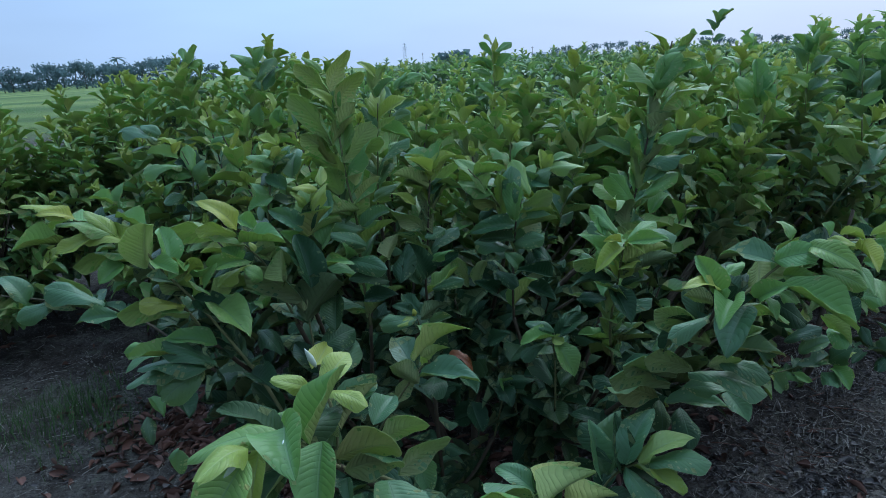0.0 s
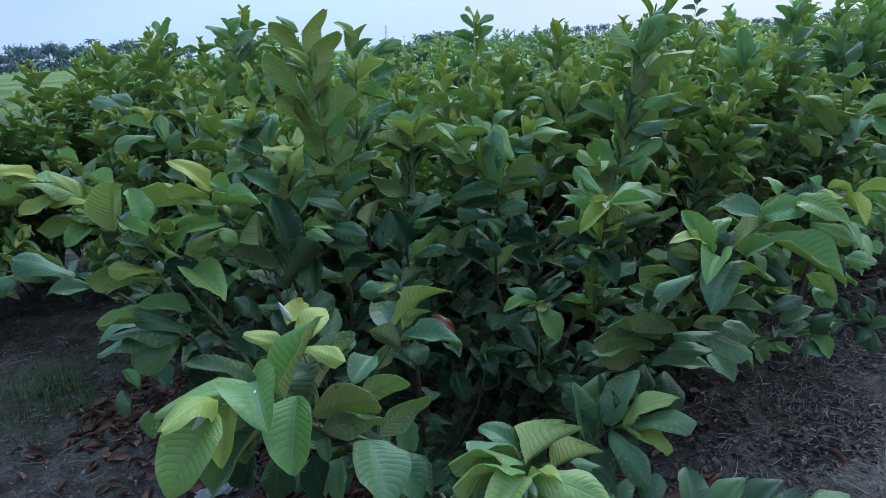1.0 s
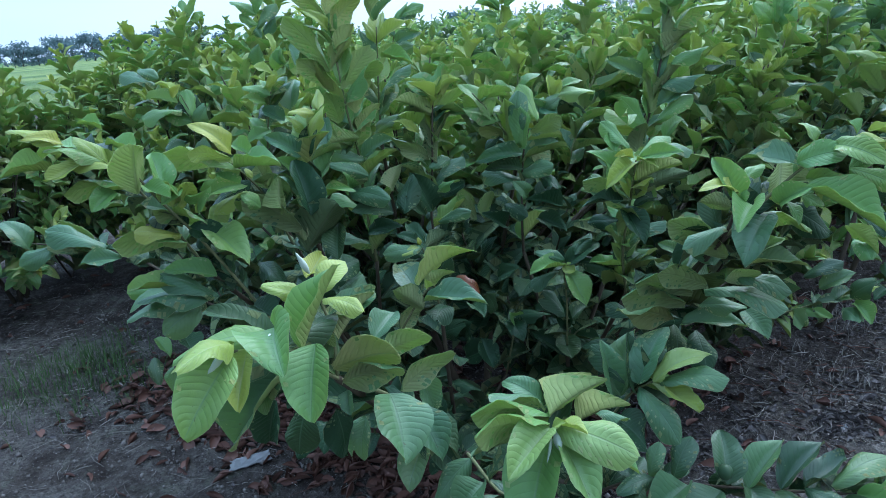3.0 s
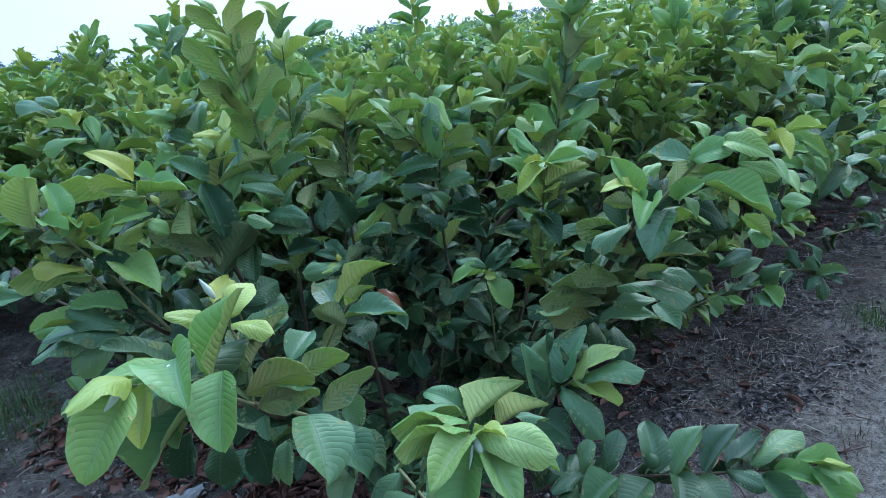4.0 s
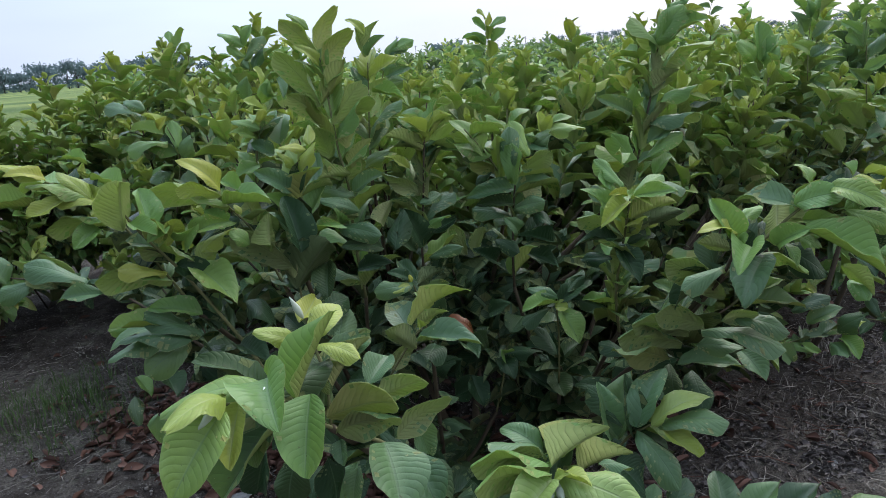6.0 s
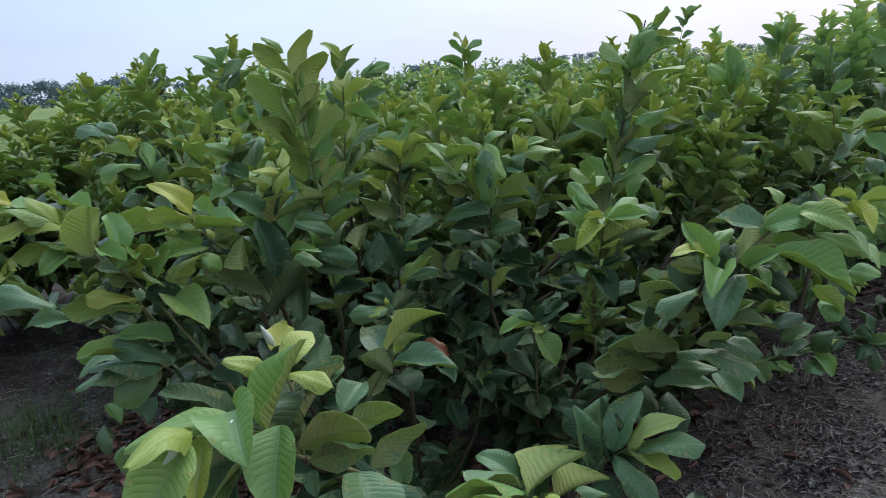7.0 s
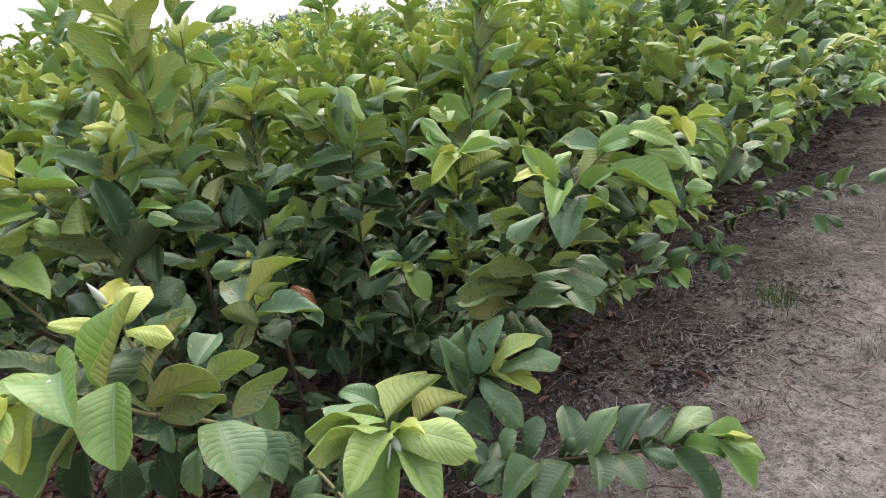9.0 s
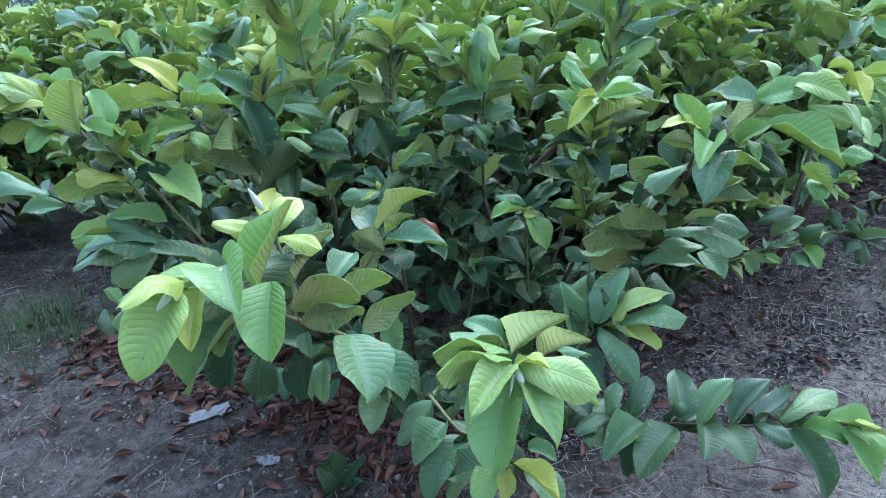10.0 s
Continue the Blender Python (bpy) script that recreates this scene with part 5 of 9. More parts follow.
leaf(twig, (0.624, 1.162, 1.257), (0.65, 1.132, 1.252), (-0.514, -0.562, 0.648), 0.018, "young", 6)
leaf(twig, (0.642, 1.163, 1.263), (0.68, 1.158, 1.252), (0.182, -0.532, 0.827), 0.017, "young", 5)
leaf(twig, (0.626, 1.163, 1.26), (0.628, 1.194, 1.273), (-0.028, -0.362, 0.932), 0.015, "fresh", 5)
leaf(twig, (0.672, 1.158, 1.211), (0.672, 1.107, 1.179), (0.064, -0.537, 0.841), 0.027, "fresh", 6)
leaf(twig, (0.708, 1.177, 1.184), (0.701, 1.128, 1.156), (-0.003, -0.492, 0.871), 0.025, "fresh", 6)
leaf(twig, (0.681, 1.219, 1.181), (0.725, 1.244, 1.127), (0.317, -0.931, -0.183), 0.043, "old_shaded", 4)
leaf(twig, (0.568, 1.229, 1.135), (0.644, 1.236, 1.079), (0.303, -0.904, 0.303), 0.052, "old_shaded", 6)
leaf(twig, (0.59, 1.209, 1.241), (0.582, 1.245, 1.267), (0.203, -0.552, 0.809), 0.020, "fresh", 2)
leaf(twig, (0.679, 1.249, 1.088), (0.72, 1.233, 1.043), (0.554, 0.803, 0.219), 0.033, "fresh", 7)
leaf(twig, (0.712, 1.281, 1.056), (0.712, 1.231, 1.033), (-0.168, -0.42, 0.892), 0.035, "fresh", 1)
leaf(twig, (0.676, 1.19, 1.232), (0.649, 1.212, 1.196), (-0.814, -0.495, 0.304), 0.035, "fresh", 1)
twig = branch(second, [(1.154, 1.627, 1.037), (0.986, 1.502, 1.115), (0.882, 1.416, 1.163), (0.791, 1.33, 1.211)], 0.003, 0.0016)
leaf(twig, (0.783, 1.317, 1.214), (0.845, 1.288, 1.218), (-0.251, -0.418, 0.873), 0.030, "young", 3)
leaf(twig, (0.808, 1.341, 1.199), (0.85, 1.29, 1.171), (-0.227, -0.599, 0.768), 0.032, "fresh", 7)
leaf(twig, (0.786, 1.331, 1.193), (0.823, 1.301, 1.191), (-0.425, -0.58, 0.695), 0.021, "fresh", 2)
leaf(twig, (0.862, 1.401, 1.149), (0.89, 1.351, 1.124), (-0.367, -0.577, 0.73), 0.028, "fresh", 1)
leaf(twig, (0.809, 1.351, 1.174), (0.853, 1.346, 1.163), (0.073, -0.747, 0.661), 0.020, "fresh", 0)
leaf(twig, (0.845, 1.366, 1.206), (0.895, 1.394, 1.214), (-0.168, 0.048, 0.985), 0.025, "fresh", 1)
leaf(twig, (0.822, 1.392, 1.139), (0.867, 1.386, 1.127), (0.034, -0.849, 0.527), 0.027, "fresh", 7)
leaf(twig, (0.922, 1.421, 1.118), (0.972, 1.46, 1.144), (-0.26, -0.297, 0.919), 0.041, "fresh", 6)
leaf(twig, (0.906, 1.451, 1.075), (0.906, 1.408, 1.064), (-0.397, -0.233, 0.888), 0.029, "fresh", 4)
leaf(twig, (0.889, 1.493, 1.031), (0.925, 1.447, 1.028), (-0.546, -0.479, 0.688), 0.044, "fresh", 6)
leaf(twig, (0.857, 1.515, 1.011), (0.859, 1.446, 0.991), (-0.308, -0.275, 0.911), 0.047, "old_shaded", 5)
twig = branch(second, [(1.407, 2.14, 0.868), (1.426, 2.012, 0.964), (1.46, 1.922, 1.017)], 0.003, 0.0016)
leaf(twig, (1.408, 2.012, 0.972), (1.481, 1.967, 0.925), (-0.196, -0.842, 0.504), 0.056, "mature", 7)
leaf(twig, (1.407, 2.011, 0.977), (1.482, 2.043, 1.029), (-0.379, -0.426, 0.822), 0.060, "mature", 6)
leaf(twig, (1.421, 1.984, 1.003), (1.502, 1.948, 0.987), (-0.236, -0.788, 0.569), 0.047, "pale", 5)
leaf(twig, (1.407, 2.036, 0.964), (1.332, 1.993, 1.019), (0.162, 0.658, 0.735), 0.061, "mature", 7)
leaf(twig, (1.428, 1.951, 1.049), (1.524, 1.978, 1.062), (0.068, -0.614, 0.786), 0.044, "fresh", 7)
leaf(twig, (1.398, 2.029, 1.044), (1.482, 2.062, 1.074), (-0.103, -0.515, 0.851), 0.045, "mature", 5)
leaf(twig, (1.385, 2.034, 1.028), (1.459, 2.037, 1.046), (-0.234, -0.093, 0.968), 0.034, "young", 5)
leaf(twig, (1.433, 2.018, 0.907), (1.37, 1.949, 0.878), (-0.349, -0.062, 0.935), 0.057, "mature", 4)
twig = branch(hero, [(0.021, 1.113, 0.773), (0.083, 1.005, 0.772), (0.138, 0.914, 0.915), (0.146, 0.874, 0.972)], 0.003, 0.00176)
limb((0.021, 1.113, 0.773))
leaf(twig, (0.139, 0.876, 0.965), (0.105, 0.795, 0.88), (-0.441, -0.554, 0.706), 0.075, "fresh", 0)
leaf(twig, (0.14, 0.862, 0.988), (0.084, 0.786, 0.975), (0.03, -0.187, 0.982), 0.045, "pale", 3)
leaf(twig, (0.152, 0.868, 0.968), (0.181, 0.791, 0.919), (0.218, -0.464, 0.859), 0.043, "pale", 0)
leaf(twig, (0.146, 0.87, 0.987), (0.236, 0.822, 0.971), (-0.091, -0.467, 0.88), 0.054, "pale", 1)
leaf(twig, (0.179, 0.883, 0.951), (0.243, 0.846, 0.929), (0.145, -0.322, 0.936), 0.034, "fresh", 3)
leaf(twig, (0.139, 0.865, 0.991), (0.049, 0.817, 1.012), (-0.331, 0.82, 0.468), 0.046, "fresh", 1)
leaf(twig, (0.141, 0.885, 0.989), (0.045, 0.864, 1.011), (-0.042, 0.817, 0.574), 0.044, "fresh", 1)
leaf(twig, (0.139, 0.901, 0.991), (0.064, 0.907, 1.01), (0.213, 0.782, 0.585), 0.034, "mature", 6)
leaf(twig, (0.14, 0.878, 0.993), (0.219, 0.918, 1.018), (-0.409, 0.899, -0.153), 0.040, "fresh", 5)
leaf(twig, (0.144, 0.914, 0.988), (0.206, 0.963, 1.001), (-0.553, 0.776, -0.303), 0.035, "fresh", 5)
leaf(twig, (0.174, 0.898, 0.967), (0.251, 0.929, 0.972), (-0.384, 0.918, 0.102), 0.037, "fresh", 5)
leaf(twig, (0.2, 0.898, 0.981), (0.243, 0.895, 0.972), (0.217, 0.028, 0.976), 0.020, "mature", 6)
leaf(twig, (0.131, 0.9, 0.948), (0.04, 0.87, 0.946), (-0.306, 0.9, 0.309), 0.042, "mature", 0)
leaf(twig, (0.139, 0.942, 0.972), (0.087, 0.988, 0.982), (-0.157, -0.39, 0.907), 0.032, "mature", 2)
leaf(twig, (0.04, 0.984, 0.907), (0.062, 0.999, 0.859), (0.743, -0.657, 0.13), 0.035, "old_shaded", 7)
leaf(twig, (0.146, 0.87, 0.986), (0.18, 0.833, 0.997), (0.059, 0.339, 0.939), 0.023, "young", 0)
leaf(twig, (0.143, 0.863, 0.979), (0.157, 0.846, 1.005), (-0.841, 0.113, 0.529), 0.015, "young", 2)
leaf(twig, (0.135, 0.92, 0.911), (0.218, 0.937, 0.883), (0.372, -0.477, 0.796), 0.051, "fresh", 5)
bud(twig, (0.146, 0.864, 0.981), (0.149, 0.838, 0.97), 0.0059)
bud(twig, (0.141, 0.861, 0.974), (0.132, 0.833, 0.96), 0.0021)
twig = branch(hero, [(0.091, 1.018, 0.75), (0.119, 0.921, 0.777), (0.135, 0.875, 0.822)], 0.00225, 0.0016)
leaf(twig, (0.141, 0.897, 0.807), (0.194, 0.845, 0.782), (0.322, -0.116, 0.94), 0.034, "young", 3)
leaf(twig, (0.133, 0.893, 0.806), (0.118, 0.842, 0.787), (-0.482, 0.432, -0.762), 0.027, "young", 6)
leaf(twig, (0.119, 0.915, 0.783), (0.088, 0.855, 0.766), (-0.194, -0.166, 0.967), 0.045, "fresh", 2)
leaf(twig, (0.158, 0.914, 0.783), (0.206, 0.889, 0.723), (0.446, -0.646, 0.62), 0.046, "mature", 2)
leaf(twig, (0.166, 0.941, 0.797), (0.204, 0.924, 0.782), (0.146, -0.462, 0.875), 0.027, "mature", 5)
leaf(twig, (0.048, 1.047, 0.764), (-0.005, 0.996, 0.728), (-0.175, -0.434, 0.884), 0.052, "mature", 5)
leaf(twig, (0.076, 1.02, 0.761), (0.007, 0.981, 0.672), (-0.466, -0.619, 0.632), 0.057, "mature", 2)
leaf(twig, (0.088, 0.991, 0.772), (0.044, 0.957, 0.693), (-0.497, -0.662, 0.561), 0.048, "mature", 1)
leaf(twig, (0.026, 1.101, 0.772), (-0.037, 1.073, 0.707), (-0.397, -0.634, 0.663), 0.049, "mature", 1)
leaf(twig, (-0.05, 1.09, 0.807), (-0.071, 1.018, 0.778), (-0.155, -0.333, 0.93), 0.054, "mature", 0)
leaf(twig, (-0.142, 1.11, 0.856), (-0.169, 1.084, 0.796), (-0.293, -0.823, 0.486), 0.033, "mature", 7)
leaf(twig, (-0.254, 1.223, 0.779), (-0.301, 1.188, 0.724), (-0.186, -0.746, 0.639), 0.049, "old_shaded", 1)
leaf(twig, (-0.229, 1.225, 0.776), (-0.246, 1.173, 0.743), (-0.075, -0.524, 0.849), 0.042, "old_shaded", 2)
leaf(twig, (-0.154, 1.216, 0.751), (-0.164, 1.166, 0.738), (-0.055, -0.248, 0.967), 0.035, "old_shaded", 0)
leaf(twig, (-0.032, 1.138, 0.828), (-0.016, 1.102, 0.784), (0.471, -0.594, 0.652), 0.036, "old_shaded", 5)
twig = branch(hero, [(0.205, 1.306, 0.551), (0.295, 1.193, 0.805), (0.337, 1.158, 0.867)], 0.003, 0.00176)
limb((0.205, 1.306, 0.551))
leaf(twig, (0.277, 1.187, 0.821), (0.263, 1.218, 0.918), (0.335, -0.883, 0.329), 0.049, "mature", 5)
leaf(twig, (0.29, 1.181, 0.827), (0.328, 1.238, 0.925), (-0.537, -0.624, 0.568), 0.056, "mature", 3)
leaf(twig, (0.318, 1.16, 0.863), (0.371, 1.209, 0.941), (-0.483, -0.551, 0.68), 0.055, "mature", 7)
leaf(twig, (0.338, 1.143, 0.874), (0.431, 1.152, 0.915), (-0.378, -0.217, 0.9), 0.045, "pale", 2)
leaf(twig, (0.344, 1.144, 0.874), (0.448, 1.117, 0.89), (-0.168, -0.075, 0.983), 0.048, "mature", 1)
leaf(twig, (0.346, 1.152, 0.873), (0.4, 1.099, 0.843), (0.147, -0.383, 0.912), 0.036, "young", 4)
leaf(twig, (0.317, 1.163, 0.853), (0.369, 1.098, 0.784), (0.172, -0.651, 0.74), 0.050, "mature", 1)
leaf(twig, (0.288, 1.195, 0.769), (0.323, 1.127, 0.759), (-0.132, -0.219, 0.967), 0.071, "old_shaded", 7)
leaf(twig, (0.336, 1.153, 0.875), (0.334, 1.159, 0.892), (0.276, -0.905, 0.325), 0.009, "young", 2)
leaf(twig, (0.246, 1.262, 0.809), (0.276, 1.277, 0.744), (0.596, -0.798, 0.087), 0.043, "old_shaded", 0)
# low side branch: most leaves darkened in colour for the shade there
twig = branch(hero, [(0.228, 1.518, 0.311), (0.368, 1.395, 0.479), (0.464, 1.375, 0.479), (0.644, 1.353, 0.472), (0.807, 1.333, 0.47), (0.923, 1.309, 0.488)], 0.00375, 0.002, BARK)
leaf(twig, (0.397, 1.382, 0.493), (0.423, 1.411, 0.562), (-0.634, -0.591, 0.499), 0.042, "mature", 1)
leaf(twig, (0.444, 1.372, 0.494), (0.489, 1.407, 0.575), (-0.629, -0.523, 0.575), 0.056, "dark", 1)
leaf(twig, (0.551, 1.355, 0.488), (0.565, 1.45, 0.559), (0.163, -0.606, 0.779), 0.075, "dark", 0)
leaf(twig, (0.592, 1.349, 0.481), (0.687, 1.409, 0.554), (-0.45, -0.311, 0.837), 0.061, "mature", 3)
leaf(twig, (0.657, 1.341, 0.482), (0.767, 1.4, 0.551), (-0.435, -0.216, 0.874), 0.063, "dark", 3)
leaf(twig, (0.705, 1.34, 0.486), (0.811, 1.396, 0.516), (-0.3, 0.067, 0.951), 0.054, "dark", 4)
leaf(twig, (0.756, 1.333, 0.492), (0.893, 1.378, 0.525), (-0.25, 0.038, 0.968), 0.065, "mature", 1)
leaf(twig, (0.402, 1.377, 0.497), (0.318, 1.343, 0.486), (0.011, -0.329, 0.944), 0.047, "dark", 1)
leaf(twig, (0.472, 1.358, 0.487), (0.368, 1.296, 0.444), (-0.215, -0.286, 0.934), 0.068, "mature", 5)
leaf(twig, (0.537, 1.348, 0.479), (0.436, 1.273, 0.417), (-0.346, -0.271, 0.898), 0.084, "dark", 0)
leaf(twig, (0.596, 1.343, 0.485), (0.57, 1.266, 0.458), (0.234, -0.393, 0.889), 0.075, "dark", 5)
leaf(twig, (0.645, 1.34, 0.476), (0.665, 1.26, 0.44), (-0.03, -0.413, 0.91), 0.072, "dark", 2)
leaf(twig, (0.704, 1.339, 0.483), (0.769, 1.288, 0.463), (-0.112, -0.493, 0.863), 0.046, "dark", 1)
leaf(twig, (0.779, 1.326, 0.469), (0.823, 1.237, 0.357), (0.033, -0.774, 0.632), 0.067, "dark", 5)
leaf(twig, (0.802, 1.324, 0.476), (0.883, 1.288, 0.454), (-0.016, -0.552, 0.834), 0.053, "fresh", 5)
leaf(twig, (0.847, 1.324, 0.495), (0.967, 1.309, 0.455), (0.269, -0.273, 0.924), 0.056, "fresh", 3)
leaf(twig, (0.877, 1.31, 0.481), (0.919, 1.231, 0.395), (0.036, -0.732, 0.681), 0.055, "fresh", 3)
leaf(twig, (0.886, 1.307, 0.49), (0.954, 1.252, 0.456), (0.111, -0.409, 0.906), 0.041, "pale", 1)
leaf(twig, (0.893, 1.301, 0.501), (0.953, 1.294, 0.483), (0.28, -0.093, 0.955), 0.028, "young", 6)
leaf(twig, (0.364, 1.378, 0.484), (0.344, 1.308, 0.473), (-0.411, -0.019, 0.911), 0.053, "old_shaded", 6)
leaf(twig, (0.422, 1.392, 0.448), (0.44, 1.351, 0.35), (0.267, -0.869, 0.416), 0.054, "old_shaded", 7)
fruit(twig, (0.547, 1.358, 0.518), 0.0160)
twig = branch(hero, [(-0.359, 1.491, 0.727), (-0.397, 1.447, 0.883), (-0.433, 1.401, 1), (-0.48, 1.357, 1.119), (-0.509, 1.301, 1.206), (-0.526, 1.252, 1.282)], 0.0045, 0.002)
limb((-0.359, 1.491, 0.727))
leaf(twig, (-0.451, 1.358, 1.127), (-0.362, 1.284, 1.08), (0.167, -0.382, 0.909), 0.066, "fresh", 0)
leaf(twig, (-0.466, 1.393, 1.089), (-0.401, 1.424, 1.056), (0.579, -0.579, 0.575), 0.051, "fresh", 6)
leaf(twig, (-0.499, 1.333, 1.124), (-0.573, 1.303, 1.147), (0.353, -0.16, 0.922), 0.037, "young", 6)
leaf(twig, (-0.492, 1.337, 1.109), (-0.62, 1.306, 1.125), (-0.094, 0.743, 0.663), 0.058, "fresh", 1)
leaf(twig, (-0.446, 1.351, 1.136), (-0.538, 1.328, 1.18), (0.007, 0.884, 0.467), 0.046, "fresh", 1)
leaf(twig, (-0.437, 1.354, 1.157), (-0.367, 1.363, 1.196), (-0.394, -0.441, 0.807), 0.035, "young", 6)
leaf(twig, (-0.436, 1.338, 1.193), (-0.355, 1.315, 1.22), (-0.394, -0.695, 0.601), 0.039, "fresh", 7)
leaf(twig, (-0.444, 1.353, 1.129), (-0.399, 1.389, 1.17), (-0.67, 0.736, 0.096), 0.043, "pale", 7)
leaf(twig, (-0.488, 1.303, 1.19), (-0.471, 1.266, 1.245), (0.02, 0.833, 0.552), 0.040, "fresh", 6)
leaf(twig, (-0.48, 1.314, 1.186), (-0.438, 1.292, 1.235), (-0.369, 0.698, 0.614), 0.035, "young", 6)
leaf(twig, (-0.451, 1.333, 1.186), (-0.407, 1.28, 1.224), (-0.581, -0.734, -0.351), 0.041, "fresh", 7)
leaf(twig, (-0.463, 1.339, 1.17), (-0.424, 1.321, 1.204), (-0.622, -0.71, 0.33), 0.024, "young", 6)
leaf(twig, (-0.491, 1.287, 1.22), (-0.522, 1.336, 1.285), (0.677, -0.395, 0.621), 0.045, "fresh", 3)
leaf(twig, (-0.522, 1.261, 1.228), (-0.491, 1.225, 1.318), (-0.729, 0.511, 0.455), 0.066, "pale", 3)
leaf(twig, (-0.514, 1.266, 1.241), (-0.45, 1.231, 1.226), (0.039, -0.319, 0.947), 0.033, "fresh", 4)
leaf(twig, (-0.472, 1.366, 0.984), (-0.566, 1.349, 1.046), (0.565, -0.267, 0.78), 0.050, "mature", 6)
leaf(twig, (-0.53, 1.358, 1.009), (-0.626, 1.327, 1.026), (0.23, -0.187, 0.955), 0.045, "fresh", 3)
leaf(twig, (-0.485, 1.361, 0.982), (-0.613, 1.33, 0.999), (0.164, -0.171, 0.971), 0.058, "mature", 1)
leaf(twig, (-0.545, 1.371, 0.976), (-0.644, 1.329, 0.96), (-0.002, -0.349, 0.937), 0.048, "mature", 1)
leaf(twig, (-0.505, 1.387, 0.967), (-0.582, 1.337, 0.921), (0.103, -0.759, 0.643), 0.063, "mature", 6)
leaf(twig, (-0.449, 1.403, 0.981), (-0.498, 1.42, 1.027), (0.484, -0.52, 0.704), 0.040, "old_shaded", 3)
leaf(twig, (-0.464, 1.375, 1.026), (-0.553, 1.347, 1.055), (0.403, -0.449, 0.798), 0.043, "fresh", 0)
leaf(twig, (-0.416, 1.41, 0.943), (-0.341, 1.34, 0.931), (-0.081, -0.257, 0.963), 0.053, "old_shaded", 3)
leaf(twig, (-0.48, 1.413, 0.94), (-0.446, 1.347, 0.937), (0.345, 0.129, 0.93), 0.043, "old_shaded", 0)
leaf(twig, (-0.468, 1.305, 1.22), (-0.49, 1.27, 1.203), (0.401, -0.598, 0.693), 0.030, "fresh", 5)
twig = branch(hero, [(-0.324, 1.478, 1.025), (-0.363, 1.449, 1.162), (-0.389, 1.372, 1.248)], 0.003, 0.0016)
limb((-0.324, 1.478, 1.025))
leaf(twig, (-0.385, 1.364, 1.268), (-0.445, 1.346, 1.331), (0.688, -0.518, 0.509), 0.039, "young", 2)
leaf(twig, (-0.385, 1.359, 1.259), (-0.445, 1.315, 1.284), (-0.325, 0.77, 0.549), 0.035, "young", 1)
leaf(twig, (-0.377, 1.375, 1.233), (-0.523, 1.353, 1.275), (0.143, 0.595, 0.791), 0.067, "pale", 1)
leaf(twig, (-0.353, 1.382, 1.254), (-0.403, 1.418, 1.277), (0.002, -0.531, 0.847), 0.030, "fresh", 5)
leaf(twig, (-0.385, 1.37, 1.24), (-0.287, 1.339, 1.244), (-0.066, -0.101, 0.993), 0.045, "fresh", 3)
leaf(twig, (-0.348, 1.429, 1.187), (-0.397, 1.477, 1.248), (0.309, 0.849, -0.428), 0.051, "fresh", 6)
leaf(twig, (-0.365, 1.397, 1.214), (-0.376, 1.395, 1.233), (0.672, -0.65, 0.354), 0.014, "young", 1)
leaf(twig, (-0.395, 1.385, 1.194), (-0.418, 1.36, 1.235), (0.841, -0.52, 0.15), 0.037, "fresh", 3)
leaf(twig, (-0.311, 1.375, 1.153), (-0.321, 1.423, 1.209), (-0.669, 0.498, -0.552), 0.045, "fresh", 5)
leaf(twig, (-0.354, 1.384, 1.158), (-0.377, 1.355, 1.192), (0.862, -0.472, 0.183), 0.035, "fresh", 1)
twig = branch(hero, [(-0.286, 1.485, 0.885), (-0.287, 1.449, 1.005), (-0.28, 1.416, 1.101)], 0.003, 0.0016)
limb((-0.286, 1.485, 0.885))
leaf(twig, (-0.287, 1.407, 1.101), (-0.392, 1.395, 1.177), (-0.046, 0.994, 0.099), 0.058, "mature", 1)
leaf(twig, (-0.289, 1.415, 1.075), (-0.397, 1.412, 1.138), (0.216, 0.888, 0.407), 0.055, "mature", 7)
leaf(twig, (-0.288, 1.424, 1.05), (-0.206, 1.39, 1.153), (-0.245, 0.847, 0.472), 0.091, "old_shaded", 3)
leaf(twig, (-0.223, 1.403, 1.035), (-0.228, 1.472, 1.089), (-0.183, -0.613, 0.768), 0.052, "old_shaded", 0)
leaf(twig, (-0.264, 1.406, 1.129), (-0.293, 1.44, 1.234), (0.632, -0.666, 0.396), 0.060, "old_shaded", 3)
leaf(twig, (-0.264, 1.429, 0.985), (-0.203, 1.494, 1), (0.353, -0.51, 0.784), 0.064, "old_shaded", 1)
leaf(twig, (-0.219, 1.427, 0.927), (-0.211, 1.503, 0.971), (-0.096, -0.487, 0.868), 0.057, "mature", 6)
leaf(twig, (-0.403, 1.463, 1.018), (-0.342, 1.4, 0.985), (0.168, -0.322, 0.932), 0.049, "old_shaded", 6)
twig = branch(hero, [(-0.296, 1.503, 1.075), (-0.286, 1.488, 1.164), (-0.276, 1.488, 1.233), (-0.275, 1.502, 1.276)], 0.002625, 0.0016)
limb((-0.296, 1.503, 1.075))
leaf(twig, (-0.293, 1.498, 1.103), (-0.365, 1.523, 1.187), (0.636, -0.158, 0.8), 0.056, "mature", 2)
leaf(twig, (-0.293, 1.498, 1.103), (-0.193, 1.481, 1.16), (-0.235, 0.062, 0.8), 0.050, "fresh", 7)
leaf(twig, (-0.287, 1.49, 1.15), (-0.239, 1.569, 1.227), (-0.273, -0.448, 0.8), 0.056, "fresh", 4)
leaf(twig, (-0.281, 1.488, 1.197), (-0.221, 1.476, 1.28), (-0.904, 0.087, 0.8), 0.047, "fresh", 5)
